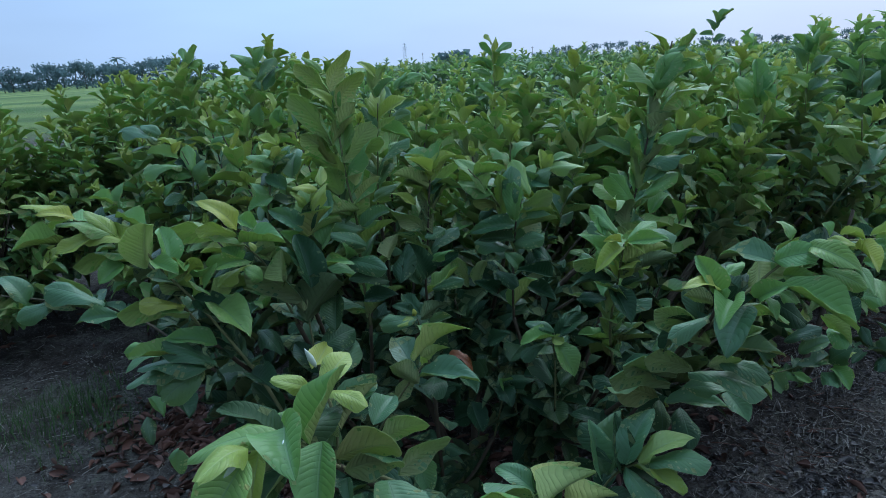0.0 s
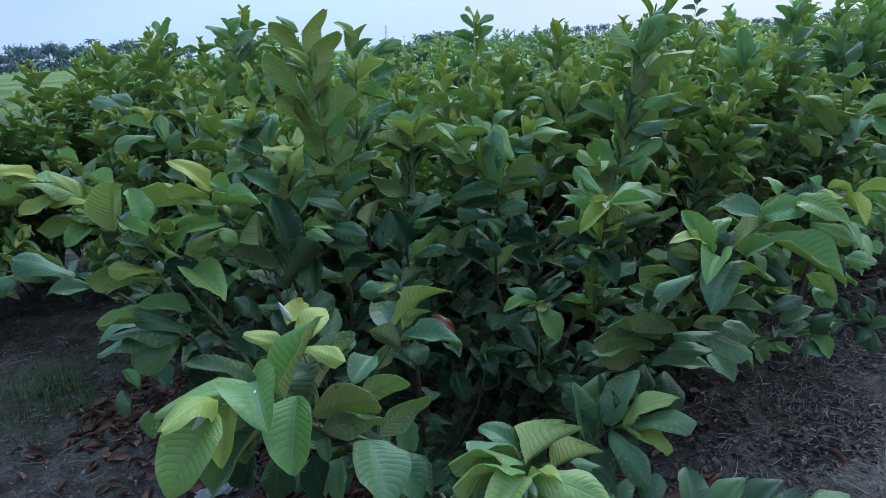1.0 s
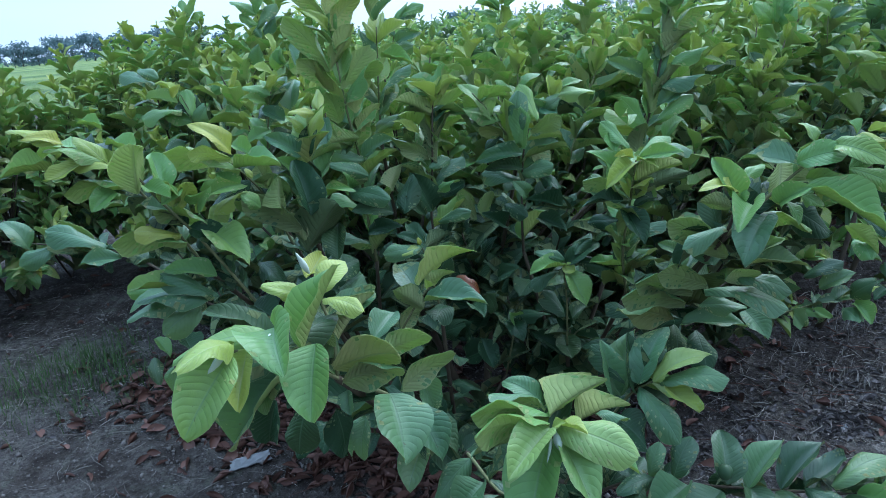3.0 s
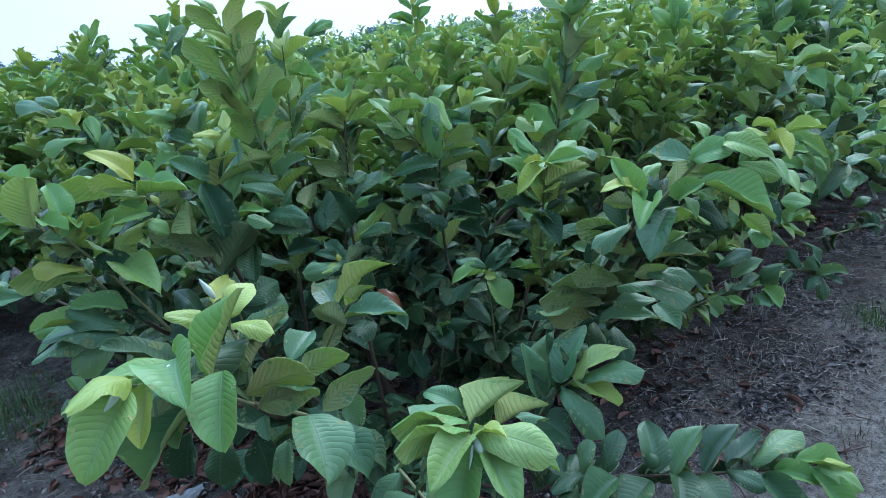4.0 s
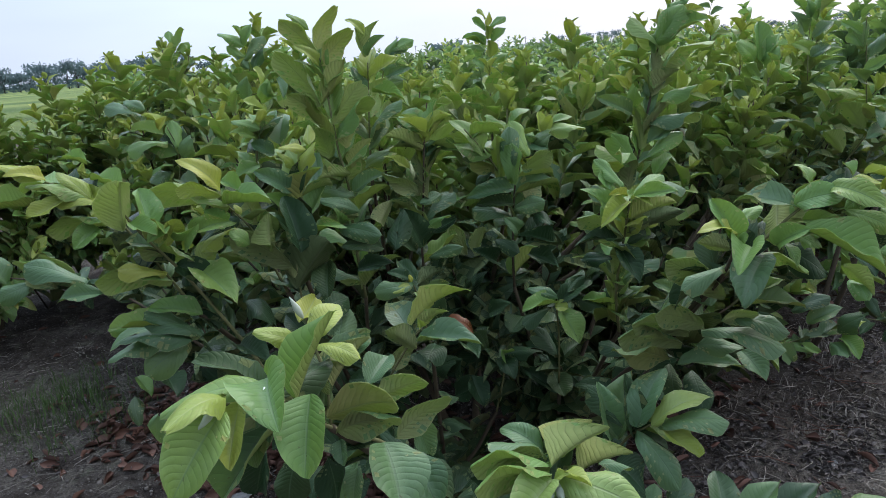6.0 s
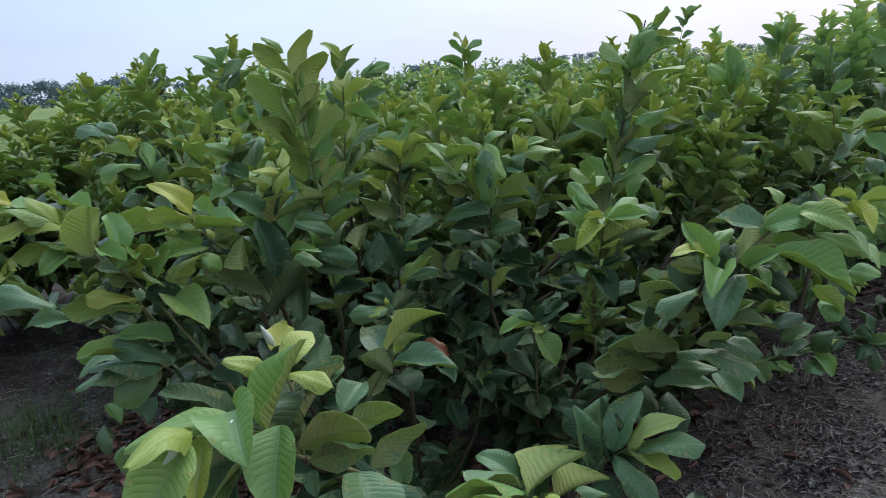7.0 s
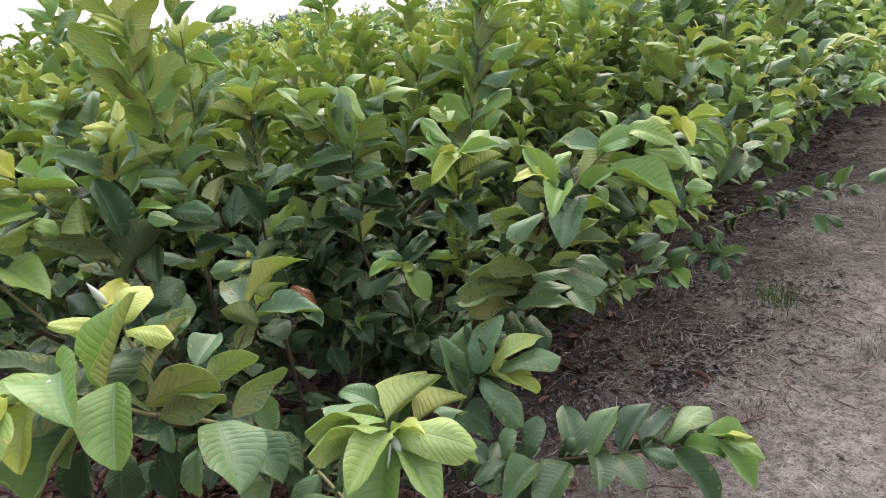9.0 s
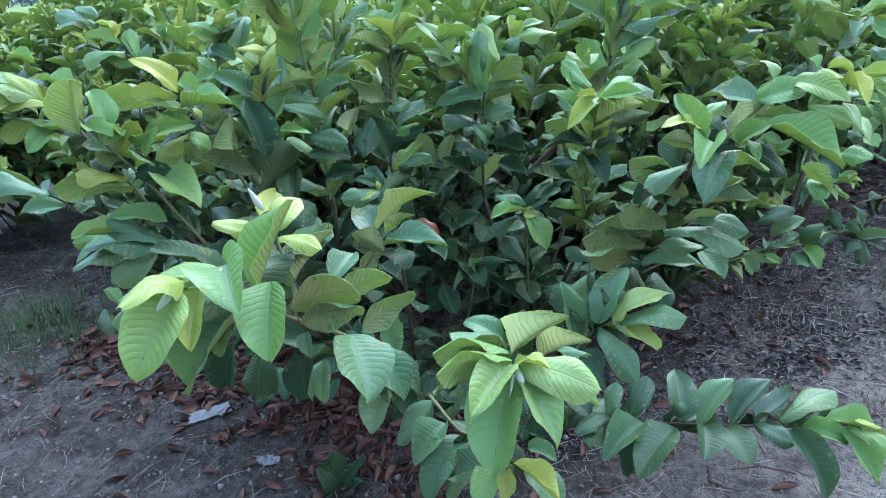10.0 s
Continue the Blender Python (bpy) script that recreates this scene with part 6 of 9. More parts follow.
leaf(twig, (-0.281, 1.488, 1.197), (-0.337, 1.505, 1.254), (0.624, -0.403, 0.8), 0.039, "fresh", 5)
leaf(twig, (-0.275, 1.492, 1.244), (-0.262, 1.558, 1.317), (-0.359, -0.901, 0.8), 0.045, "pale", 5)
leaf(twig, (-0.266, 1.482, 1.271), (-0.231, 1.498, 1.327), (-0.217, -0.894, 0.392), 0.030, "young", 6)
leaf(twig, (-0.275, 1.492, 1.276), (-0.304, 1.478, 1.316), (0.782, -0.479, 0.4), 0.022, "young", 1)
leaf(twig, (-0.252, 1.5, 1.314), (-0.3, 1.478, 1.323), (0.387, -0.532, 0.753), 0.024, "young", 1)
leaf(twig, (-0.244, 1.497, 1.321), (-0.249, 1.536, 1.358), (-0.179, -0.684, 0.707), 0.024, "young", 6)
leaf(twig, (-0.285, 1.477, 1.234), (-0.346, 1.455, 1.285), (0.592, -0.694, 0.41), 0.042, "mature", 0)
leaf(twig, (-0.291, 1.482, 1.175), (-0.279, 1.497, 1.227), (-0.669, 0.739, -0.077), 0.029, "fresh", 6)
leaf(twig, (-0.268, 1.48, 1.143), (-0.266, 1.465, 1.225), (0.614, 0.779, 0.128), 0.037, "old_shaded", 1)
leaf(twig, (-0.309, 1.478, 1.211), (-0.326, 1.445, 1.24), (0.904, -0.426, 0.032), 0.032, "fresh", 5)
leaf(twig, (-0.25, 1.553, 1.227), (-0.261, 1.615, 1.291), (-0.231, -0.723, 0.651), 0.040, "mature", 4)
twig = branch(hero, [(-0.476, 1.389, 1.02), (-0.537, 1.346, 1.173), (-0.6, 1.33, 1.272), (-0.666, 1.307, 1.314)], 0.003, 0.0016)
limb((-0.476, 1.389, 1.02))
leaf(twig, (-0.661, 1.292, 1.32), (-0.733, 1.271, 1.352), (0.442, -0.17, 0.881), 0.036, "young", 1)
leaf(twig, (-0.656, 1.297, 1.318), (-0.7, 1.259, 1.337), (0.596, -0.325, 0.734), 0.027, "young", 2)
leaf(twig, (-0.595, 1.313, 1.274), (-0.652, 1.325, 1.326), (0.5, -0.545, 0.673), 0.037, "young", 1)
leaf(twig, (-0.601, 1.314, 1.28), (-0.682, 1.279, 1.313), (0.4, -0.056, 0.915), 0.041, "pale", 1)
leaf(twig, (-0.574, 1.321, 1.26), (-0.656, 1.3, 1.293), (0.413, -0.186, 0.892), 0.040, "young", 6)
leaf(twig, (-0.575, 1.33, 1.246), (-0.626, 1.341, 1.295), (0.516, -0.54, 0.665), 0.031, "young", 3)
leaf(twig, (-0.629, 1.301, 1.285), (-0.676, 1.252, 1.262), (0.313, -0.632, 0.709), 0.032, "young", 4)
leaf(twig, (-0.681, 1.287, 1.275), (-0.75, 1.243, 1.275), (0.192, -0.306, 0.932), 0.036, "fresh", 5)
leaf(twig, (-0.698, 1.289, 1.28), (-0.751, 1.292, 1.299), (0.315, -0.238, 0.919), 0.025, "fresh", 1)
leaf(twig, (-0.572, 1.329, 1.231), (-0.671, 1.284, 1.231), (-0.256, 0.57, 0.781), 0.048, "fresh", 1)
leaf(twig, (-0.597, 1.321, 1.223), (-0.625, 1.277, 1.199), (0.344, -0.622, 0.704), 0.038, "fresh", 3)
leaf(twig, (-0.556, 1.336, 1.277), (-0.62, 1.367, 1.303), (0.321, -0.109, 0.941), 0.033, "fresh", 5)
leaf(twig, (-0.599, 1.33, 1.335), (-0.644, 1.332, 1.348), (0.253, -0.273, 0.928), 0.020, "fresh", 5)
leaf(twig, (-0.735, 1.287, 1.284), (-0.749, 1.258, 1.277), (0.583, -0.433, 0.688), 0.016, "fresh", 1)
twig = branch(hero, [(-0.605, 1.639, 0.849), (-0.821, 1.748, 0.945), (-0.989, 1.795, 0.975), (-1.248, 1.829, 1.001)], 0.00375, 0.002, BARK)
limb((-0.605, 1.639, 0.849))
leaf(twig, (-0.925, 1.768, 0.979), (-1.069, 1.758, 1.042), (0.406, -0.24, 0.882), 0.069, "mature", 6)
leaf(twig, (-0.96, 1.776, 0.977), (-1.073, 1.822, 1.043), (0.187, 0.93, -0.317), 0.061, "mature", 6)
leaf(twig, (-1.011, 1.78, 0.971), (-1.126, 1.799, 1.041), (0.109, 0.99, -0.094), 0.060, "mature", 6)
leaf(twig, (-1.08, 1.797, 0.979), (-1.167, 1.759, 0.951), (0.158, -0.801, 0.577), 0.056, "mature", 6)
leaf(twig, (-0.881, 1.753, 0.954), (-0.983, 1.722, 0.948), (0.165, -0.674, 0.72), 0.047, "mature", 7)
leaf(twig, (-1.158, 1.802, 0.982), (-1.229, 1.824, 1.057), (0.604, -0.404, 0.687), 0.060, "mature", 2)
leaf(twig, (-0.744, 1.687, 0.896), (-0.823, 1.644, 0.896), (0.334, -0.619, 0.711), 0.044, "fresh", 6)
leaf(twig, (-0.647, 1.653, 0.883), (-0.801, 1.605, 0.868), (-0.02, -0.232, 0.972), 0.071, "mature", 2)
leaf(twig, (-0.67, 1.687, 0.83), (-0.759, 1.651, 0.774), (-0.045, -0.806, 0.591), 0.063, "mature", 0)
leaf(twig, (-0.769, 1.629, 0.778), (-0.724, 1.592, 0.742), (0.442, -0.286, 0.85), 0.034, "fresh", 0)
leaf(twig, (-0.775, 1.608, 0.735), (-0.751, 1.565, 0.681), (-0.039, -0.786, 0.618), 0.040, "dark", 1)
leaf(twig, (-0.691, 1.617, 0.788), (-0.639, 1.548, 0.762), (0.344, -0.086, 0.935), 0.062, "old_shaded", 3)
twig = branch(hero, [(-0.485, 1.815, 1.076), (-0.439, 1.764, 1.253), (-0.408, 1.739, 1.346)], 0.003, 0.0016)
limb((-0.485, 1.815, 1.076))
leaf(twig, (-0.477, 1.807, 1.106), (-0.546, 1.843, 1.163), (0.547, -0.121, 0.8), 0.042, "mature", 2)
leaf(twig, (-0.464, 1.792, 1.157), (-0.398, 1.84, 1.226), (-0.784, -0.502, 0.8), 0.051, "fresh", 4)
leaf(twig, (-0.451, 1.777, 1.207), (-0.505, 1.811, 1.285), (0.541, -0.77, 0.8), 0.045, "fresh", 7)
leaf(twig, (-0.437, 1.763, 1.257), (-0.404, 1.81, 1.327), (-0.741, -0.591, 0.8), 0.040, "mature", 6)
leaf(twig, (-0.421, 1.75, 1.307), (-0.452, 1.795, 1.374), (0.829, -1.039, 0.8), 0.039, "fresh", 7)
leaf(twig, (-0.421, 1.75, 1.307), (-0.366, 1.73, 1.384), (-1.041, 0.197, 0.8), 0.042, "pale", 2)
leaf(twig, (-0.406, 1.728, 1.34), (-0.474, 1.737, 1.362), (0.123, -0.692, 0.711), 0.032, "fresh", 1)
leaf(twig, (-0.425, 1.734, 1.323), (-0.472, 1.713, 1.338), (0.479, -0.746, 0.463), 0.026, "fresh", 7)
leaf(twig, (-0.397, 1.733, 1.384), (-0.452, 1.742, 1.403), (0.197, -0.561, 0.804), 0.026, "young", 7)
leaf(twig, (-0.414, 1.728, 1.358), (-0.384, 1.713, 1.384), (-0.413, -0.911, -0.023), 0.023, "young", 1)
leaf(twig, (-0.427, 1.757, 1.293), (-0.382, 1.808, 1.375), (0.044, -0.858, 0.511), 0.051, "mature", 0)
leaf(twig, (-0.387, 1.743, 1.276), (-0.436, 1.738, 1.308), (0.405, -0.756, 0.514), 0.038, "mature", 3)
leaf(twig, (-0.433, 1.748, 1.255), (-0.474, 1.701, 1.23), (0.359, -0.664, 0.656), 0.038, "fresh", 7)
leaf(twig, (-0.374, 1.763, 1.298), (-0.37, 1.828, 1.364), (-0.048, -0.71, 0.702), 0.054, "mature", 7)
twig = branch(hero, [(0.27, 1.748, 0.63), (0.259, 1.647, 0.807), (0.248, 1.593, 0.904)], 0.003, 0.0016)
limb((0.27, 1.748, 0.63))
leaf(twig, (0.249, 1.585, 0.921), (0.167, 1.548, 0.923), (0.108, -0.196, 0.975), 0.040, "fresh", 3)
leaf(twig, (0.255, 1.582, 0.909), (0.289, 1.544, 0.836), (0.293, -0.786, 0.544), 0.057, "fresh", 0)
leaf(twig, (0.242, 1.585, 0.919), (0.27, 1.568, 0.913), (-0.181, -0.596, 0.783), 0.029, "young", 4)
leaf(twig, (0.235, 1.586, 0.908), (0.165, 1.554, 0.883), (-0.288, -0.127, 0.949), 0.036, "old_shaded", 6)
leaf(twig, (0.256, 1.585, 0.92), (0.334, 1.634, 0.954), (-0.013, -0.571, 0.821), 0.044, "old_shaded", 7)
leaf(twig, (0.278, 1.592, 0.928), (0.36, 1.582, 0.904), (0.167, -0.522, 0.837), 0.038, "old_shaded", 6)
leaf(twig, (0.251, 1.585, 0.934), (0.184, 1.595, 0.955), (0.114, -0.72, 0.685), 0.032, "mature", 1)
leaf(twig, (0.272, 1.589, 0.944), (0.317, 1.638, 0.977), (-0.1, -0.491, 0.865), 0.038, "old_shaded", 6)
bud(twig, (0.244, 1.586, 0.919), (0.223, 1.566, 0.921), 0.0046)
twig = branch(hero, [(0.107, 1.868, 0.487), (0.128, 1.805, 0.625), (0.137, 1.777, 0.706)], 0.003, 0.0016)
limb((0.107, 1.868, 0.487))
leaf(twig, (0.137, 1.773, 0.713), (0.23, 1.746, 0.725), (-0.21, -0.302, 0.93), 0.043, "old_shaded", 6)
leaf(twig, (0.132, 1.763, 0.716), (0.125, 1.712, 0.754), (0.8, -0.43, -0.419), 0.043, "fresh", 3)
leaf(twig, (0.121, 1.774, 0.702), (0.149, 1.702, 0.677), (0.087, -0.29, 0.953), 0.057, "old_shaded", 2)
leaf(twig, (0.153, 1.778, 0.769), (0.191, 1.844, 0.786), (0.091, -0.289, 0.953), 0.067, "old_shaded", 0)
leaf(twig, (0.1, 1.801, 0.817), (0.155, 1.764, 0.855), (-0.688, -0.577, 0.439), 0.043, "old_shaded", 0)
leaf(twig, (0.087, 1.77, 0.734), (0.065, 1.73, 0.804), (0.704, -0.687, -0.179), 0.050, "old_shaded", 6)
leaf(twig, (-0.003, 1.82, 0.64), (0.021, 1.775, 0.701), (-0.737, -0.65, -0.187), 0.059, "old_shaded", 0)
leaf(twig, (-0.008, 1.848, 0.555), (0.072, 1.802, 0.619), (-0.692, -0.557, 0.458), 0.071, "old_shaded", 4)
leaf(twig, (-0.065, 1.829, 0.646), (0.005, 1.778, 0.694), (-0.706, -0.516, 0.485), 0.063, "old_shaded", 6)
leaf(twig, (0.044, 1.806, 0.639), (0.072, 1.733, 0.587), (0.311, -0.471, 0.826), 0.059, "old_shaded", 4)
leaf(twig, (0.261, 1.773, 0.653), (0.277, 1.699, 0.621), (0.189, -0.362, 0.913), 0.068, "old_shaded", 4)
twig = branch(third, [(-0.967, 3.53, 1.229), (-0.962, 3.529, 1.395), (-0.973, 3.535, 1.583)], 0.003, 0.0016)
leaf(twig, (-0.97, 3.524, 1.583), (-1.098, 3.543, 1.653), (0.304, -0.617, 0.726), 0.065, "fresh", 1)
leaf(twig, (-0.974, 3.523, 1.588), (-0.927, 3.554, 1.686), (-0.031, -0.947, 0.319), 0.052, "fresh", 0)
leaf(twig, (-0.977, 3.526, 1.609), (-1.023, 3.548, 1.683), (0.76, -0.317, 0.568), 0.039, "fresh", 3)
leaf(twig, (-0.977, 3.517, 1.517), (-0.877, 3.553, 1.626), (-0.259, -0.821, 0.51), 0.067, "mature", 1)
leaf(twig, (-0.977, 3.524, 1.53), (-1.063, 3.541, 1.591), (0.245, -0.784, 0.57), 0.047, "fresh", 6)
leaf(twig, (-0.947, 3.523, 1.47), (-0.888, 3.558, 1.579), (-0.07, -0.938, 0.34), 0.056, "mature", 6)
leaf(twig, (-0.96, 3.515, 1.476), (-1.018, 3.536, 1.548), (0.403, -0.74, 0.539), 0.046, "mature", 1)
twig = branch(third, [(-1.666, 4.249, 1.23), (-1.663, 4.31, 1.428), (-1.625, 4.277, 1.655)], 0.003, 0.0016)
leaf(twig, (-1.629, 4.267, 1.607), (-1.565, 4.308, 1.736), (-0.304, -0.852, 0.425), 0.066, "fresh", 4)
leaf(twig, (-1.634, 4.269, 1.623), (-1.655, 4.302, 1.731), (0.873, -0.389, 0.293), 0.050, "fresh", 6)
leaf(twig, (-1.637, 4.27, 1.575), (-1.541, 4.298, 1.657), (-0.118, -0.892, 0.437), 0.057, "fresh", 1)
leaf(twig, (-1.642, 4.277, 1.559), (-1.747, 4.299, 1.636), (0.406, -0.57, 0.714), 0.058, "fresh", 6)
leaf(twig, (-1.651, 4.294, 1.494), (-1.532, 4.312, 1.543), (0.004, -0.944, 0.331), 0.057, "mature", 2)
leaf(twig, (-1.68, 4.292, 1.479), (-1.804, 4.309, 1.541), (0.241, -0.704, 0.668), 0.061, "fresh", 5)
leaf(twig, (-1.658, 4.299, 1.428), (-1.545, 4.314, 1.471), (0.001, -0.94, 0.342), 0.057, "fresh", 2)
leaf(twig, (-1.692, 4.292, 1.413), (-1.835, 4.302, 1.457), (0.168, -0.682, 0.712), 0.066, "fresh", 5)
leaf(twig, (-1.651, 4.285, 1.527), (-1.709, 4.342, 1.628), (0.611, -0.486, 0.625), 0.057, "fresh", 0)
leaf(twig, (-1.66, 4.275, 1.362), (-1.521, 4.286, 1.388), (-0.011, -0.898, 0.441), 0.062, "fresh", 6)
leaf(twig, (-1.697, 4.275, 1.347), (-1.817, 4.28, 1.37), (0.07, -0.841, 0.537), 0.061, "mature", 4)
twig = branch(third, [(0.22, 3.738, 1.146), (0.224, 3.741, 1.322), (0.223, 3.768, 1.577)], 0.003, 0.0016)
leaf(twig, (0.214, 3.759, 1.577), (0.147, 3.778, 1.645), (0.169, -0.889, 0.425), 0.043, "fresh", 4)
leaf(twig, (0.225, 3.753, 1.582), (0.319, 3.773, 1.638), (-0.292, -0.644, 0.707), 0.049, "fresh", 1)
leaf(twig, (0.223, 3.761, 1.591), (0.239, 3.786, 1.668), (-0.442, -0.826, 0.35), 0.036, "young", 6)
leaf(twig, (0.217, 3.778, 1.633), (0.181, 3.795, 1.688), (0.637, -0.525, 0.564), 0.030, "young", 6)
leaf(twig, (0.223, 3.754, 1.532), (0.218, 3.712, 1.6), (0.448, 0.75, 0.487), 0.055, "fresh", 5)
leaf(twig, (0.24, 3.75, 1.517), (0.32, 3.772, 1.58), (-0.144, -0.868, 0.475), 0.055, "fresh", 3)
leaf(twig, (0.211, 3.754, 1.505), (0.137, 3.773, 1.57), (0.147, -0.895, 0.421), 0.049, "fresh", 0)
leaf(twig, (0.21, 3.748, 1.502), (0.092, 3.761, 1.55), (0.317, -0.376, 0.871), 0.056, "fresh", 3)
leaf(twig, (0.228, 3.74, 1.444), (0.224, 3.703, 1.529), (0.461, 0.805, 0.375), 0.069, "fresh", 5)
leaf(twig, (0.203, 3.739, 1.477), (0.096, 3.748, 1.513), (0.196, -0.649, 0.735), 0.050, "fresh", 1)
leaf(twig, (0.242, 3.744, 1.418), (0.321, 3.758, 1.459), (-0.094, -0.868, 0.487), 0.049, "fresh", 6)
leaf(twig, (0.211, 3.731, 1.38), (0.14, 3.749, 1.441), (0.158, -0.885, 0.439), 0.053, "fresh", 2)
leaf(twig, (0.239, 3.731, 1.336), (0.33, 3.749, 1.388), (-0.115, -0.857, 0.503), 0.059, "mature", 5)
twig = branch(second, [(1.576, 4.454, 1.4), (1.575, 4.398, 1.568), (1.623, 4.442, 1.715)], 0.00225, 0.0012)
leaf(twig, (1.586, 4.401, 1.627), (1.504, 4.4, 1.638), (0.071, -0.882, 0.466), 0.036, "mature", 0)
leaf(twig, (1.598, 4.408, 1.649), (1.553, 4.426, 1.721), (0.164, -0.927, 0.338), 0.038, "mature", 2)
leaf(twig, (1.609, 4.413, 1.665), (1.674, 4.434, 1.731), (-0.51, -0.53, 0.678), 0.042, "mature", 2)
leaf(twig, (1.617, 4.421, 1.698), (1.72, 4.446, 1.768), (-0.459, -0.377, 0.804), 0.056, "fresh", 3)
leaf(twig, (1.609, 4.417, 1.691), (1.589, 4.438, 1.769), (0.405, -0.849, 0.338), 0.036, "fresh", 3)
leaf(twig, (1.586, 4.394, 1.584), (1.667, 4.408, 1.622), (-0.162, -0.76, 0.63), 0.040, "mature", 0)
leaf(twig, (1.572, 4.389, 1.561), (1.505, 4.396, 1.598), (0.055, -0.955, 0.29), 0.038, "mature", 1)
twig = branch(second, [(1.091, 2.656, 0.967), (1.106, 2.644, 1.097), (1.129, 2.663, 1.262), (1.144, 2.68, 1.383)], 0.003, 0.0016)
leaf(twig, (1.094, 2.654, 0.996), (1.083, 2.743, 1.067), (0.117, -0.557, 0.8), 0.052, "mature", 2)
leaf(twig, (1.1, 2.649, 1.044), (1.014, 2.651, 1.138), (1.005, 0.274, 0.8), 0.057, "mature", 1)
leaf(twig, (1.1, 2.649, 1.044), (1.197, 2.643, 1.134), (-0.858, 0.262, 0.8), 0.060, "mature", 2)
leaf(twig, (1.105, 2.645, 1.093), (1.079, 2.721, 1.174), (0.336, -0.749, 0.8), 0.051, "mature", 0)
leaf(twig, (1.112, 2.649, 1.141), (1.196, 2.672, 1.219), (-0.862, -0.411, 0.8), 0.050, "mature", 6)
leaf(twig, (1.112, 2.649, 1.141), (1.01, 2.648, 1.225), (0.494, 0.252, 0.8), 0.062, "mature", 3)
leaf(twig, (1.119, 2.655, 1.189), (1.08, 2.74, 1.271), (-0.008, -0.549, 0.8), 0.061, "mature", 4)
leaf(twig, (1.126, 2.66, 1.238), (1.052, 2.668, 1.309), (0.559, 0.2, 0.8), 0.051, "fresh", 1)
leaf(twig, (1.126, 2.66, 1.238), (1.209, 2.674, 1.318), (-0.823, -0.078, 0.8), 0.051, "fresh", 3)
leaf(twig, (1.132, 2.667, 1.286), (1.109, 2.739, 1.358), (0.168, -0.808, 0.8), 0.049, "fresh", 4)
leaf(twig, (1.138, 2.673, 1.334), (1.183, 2.691, 1.398), (-1.169, -0.481, 0.8), 0.035, "fresh", 0)
leaf(twig, (1.138, 2.673, 1.334), (1.076, 2.678, 1.404), (0.843, -0.169, 0.8), 0.043, "fresh", 7)
leaf(twig, (1.139, 2.67, 1.359), (1.147, 2.716, 1.505), (0.061, -0.954, 0.293), 0.073, "fresh", 3)
leaf(twig, (1.153, 2.661, 1.377), (1.21, 2.684, 1.459), (-0.514, -0.663, 0.545), 0.049, "fresh", 0)
leaf(twig, (1.121, 2.662, 1.371), (1.04, 2.624, 1.438), (0.374, -0.924, -0.078), 0.066, "fresh", 1)
leaf(twig, (1.152, 2.66, 1.347), (1.191, 2.614, 1.409), (-0.811, -0.577, 0.098), 0.066, "fresh", 6)
leaf(twig, (1.138, 2.654, 1.308), (1.067, 2.612, 1.365), (0.431, -0.894, -0.12), 0.056, "fresh", 6)
leaf(twig, (1.129, 2.651, 1.291), (1.191, 2.67, 1.358), (-0.473, -0.64, 0.606), 0.041, "pale", 6)
leaf(twig, (1.178, 2.649, 1.284), (1.255, 2.663, 1.34), (-0.321, -0.712, 0.624), 0.052, "fresh", 5)
leaf(twig, (1.169, 2.652, 1.273), (1.282, 2.664, 1.326), (-0.368, -0.353, 0.86), 0.055, "pale", 0)
leaf(twig, (1.126, 2.656, 1.262), (1.147, 2.619, 1.313), (-0.851, -0.523, -0.039), 0.047, "old_shaded", 5)
leaf(twig, (1.143, 2.646, 1.235), (1.176, 2.608, 1.297), (-0.816, -0.572, 0.084), 0.057, "fresh", 6)
leaf(twig, (1.101, 2.633, 1.094), (0.941, 2.654, 1.14), (0.266, 0.772, 0.578), 0.074, "mature", 0)
leaf(twig, (1.114, 2.634, 1.124), (1.07, 2.662, 1.207), (0.024, -0.944, 0.33), 0.048, "mature", 4)
leaf(twig, (1.124, 2.631, 1.134), (1.25, 2.632, 1.155), (-0.14, -0.486, 0.863), 0.056, "mature", 6)
leaf(twig, (1.089, 2.637, 1.009), (0.982, 2.657, 1.058), (0.045, -0.888, 0.458), 0.068, "old_shaded", 1)
leaf(twig, (1.121, 2.632, 1.016), (1.218, 2.639, 1.052), (-0.241, -0.59, 0.771), 0.046, "mature", 4)
leaf(twig, (1.106, 2.64, 1.178), (1.154, 2.66, 1.25), (-0.543, -0.642, 0.541), 0.047, "mature", 5)
twig = branch(third, [(-0.988, 2.495, 0.999), (-0.912, 2.43, 1.203), (-0.914, 2.38, 1.313)], 0.003, 0.0016)
leaf(twig, (-0.929, 2.376, 1.289), (-1.039, 2.387, 1.31), (0.089, -0.602, 0.793), 0.050, "pale", 3)
leaf(twig, (-0.928, 2.376, 1.323), (-0.997, 2.389, 1.355), (0.392, -0.112, 0.913), 0.034, "young", 0)
leaf(twig, (-0.943, 2.374, 1.309), (-0.903, 2.367, 1.346), (-0.207, -0.977, 0.042), 0.030, "young", 0)
leaf(twig, (-0.908, 2.417, 1.219), (-1.039, 2.432, 1.251), (0.14, -0.515, 0.845), 0.060, "fresh", 1)
leaf(twig, (-0.924, 2.385, 1.257), (-1.069, 2.387, 1.242), (-0.103, -0.275, 0.956), 0.064, "fresh", 6)
leaf(twig, (-0.899, 2.412, 1.219), (-0.924, 2.447, 1.327), (0.752, -0.557, 0.354), 0.051, "fresh", 6)
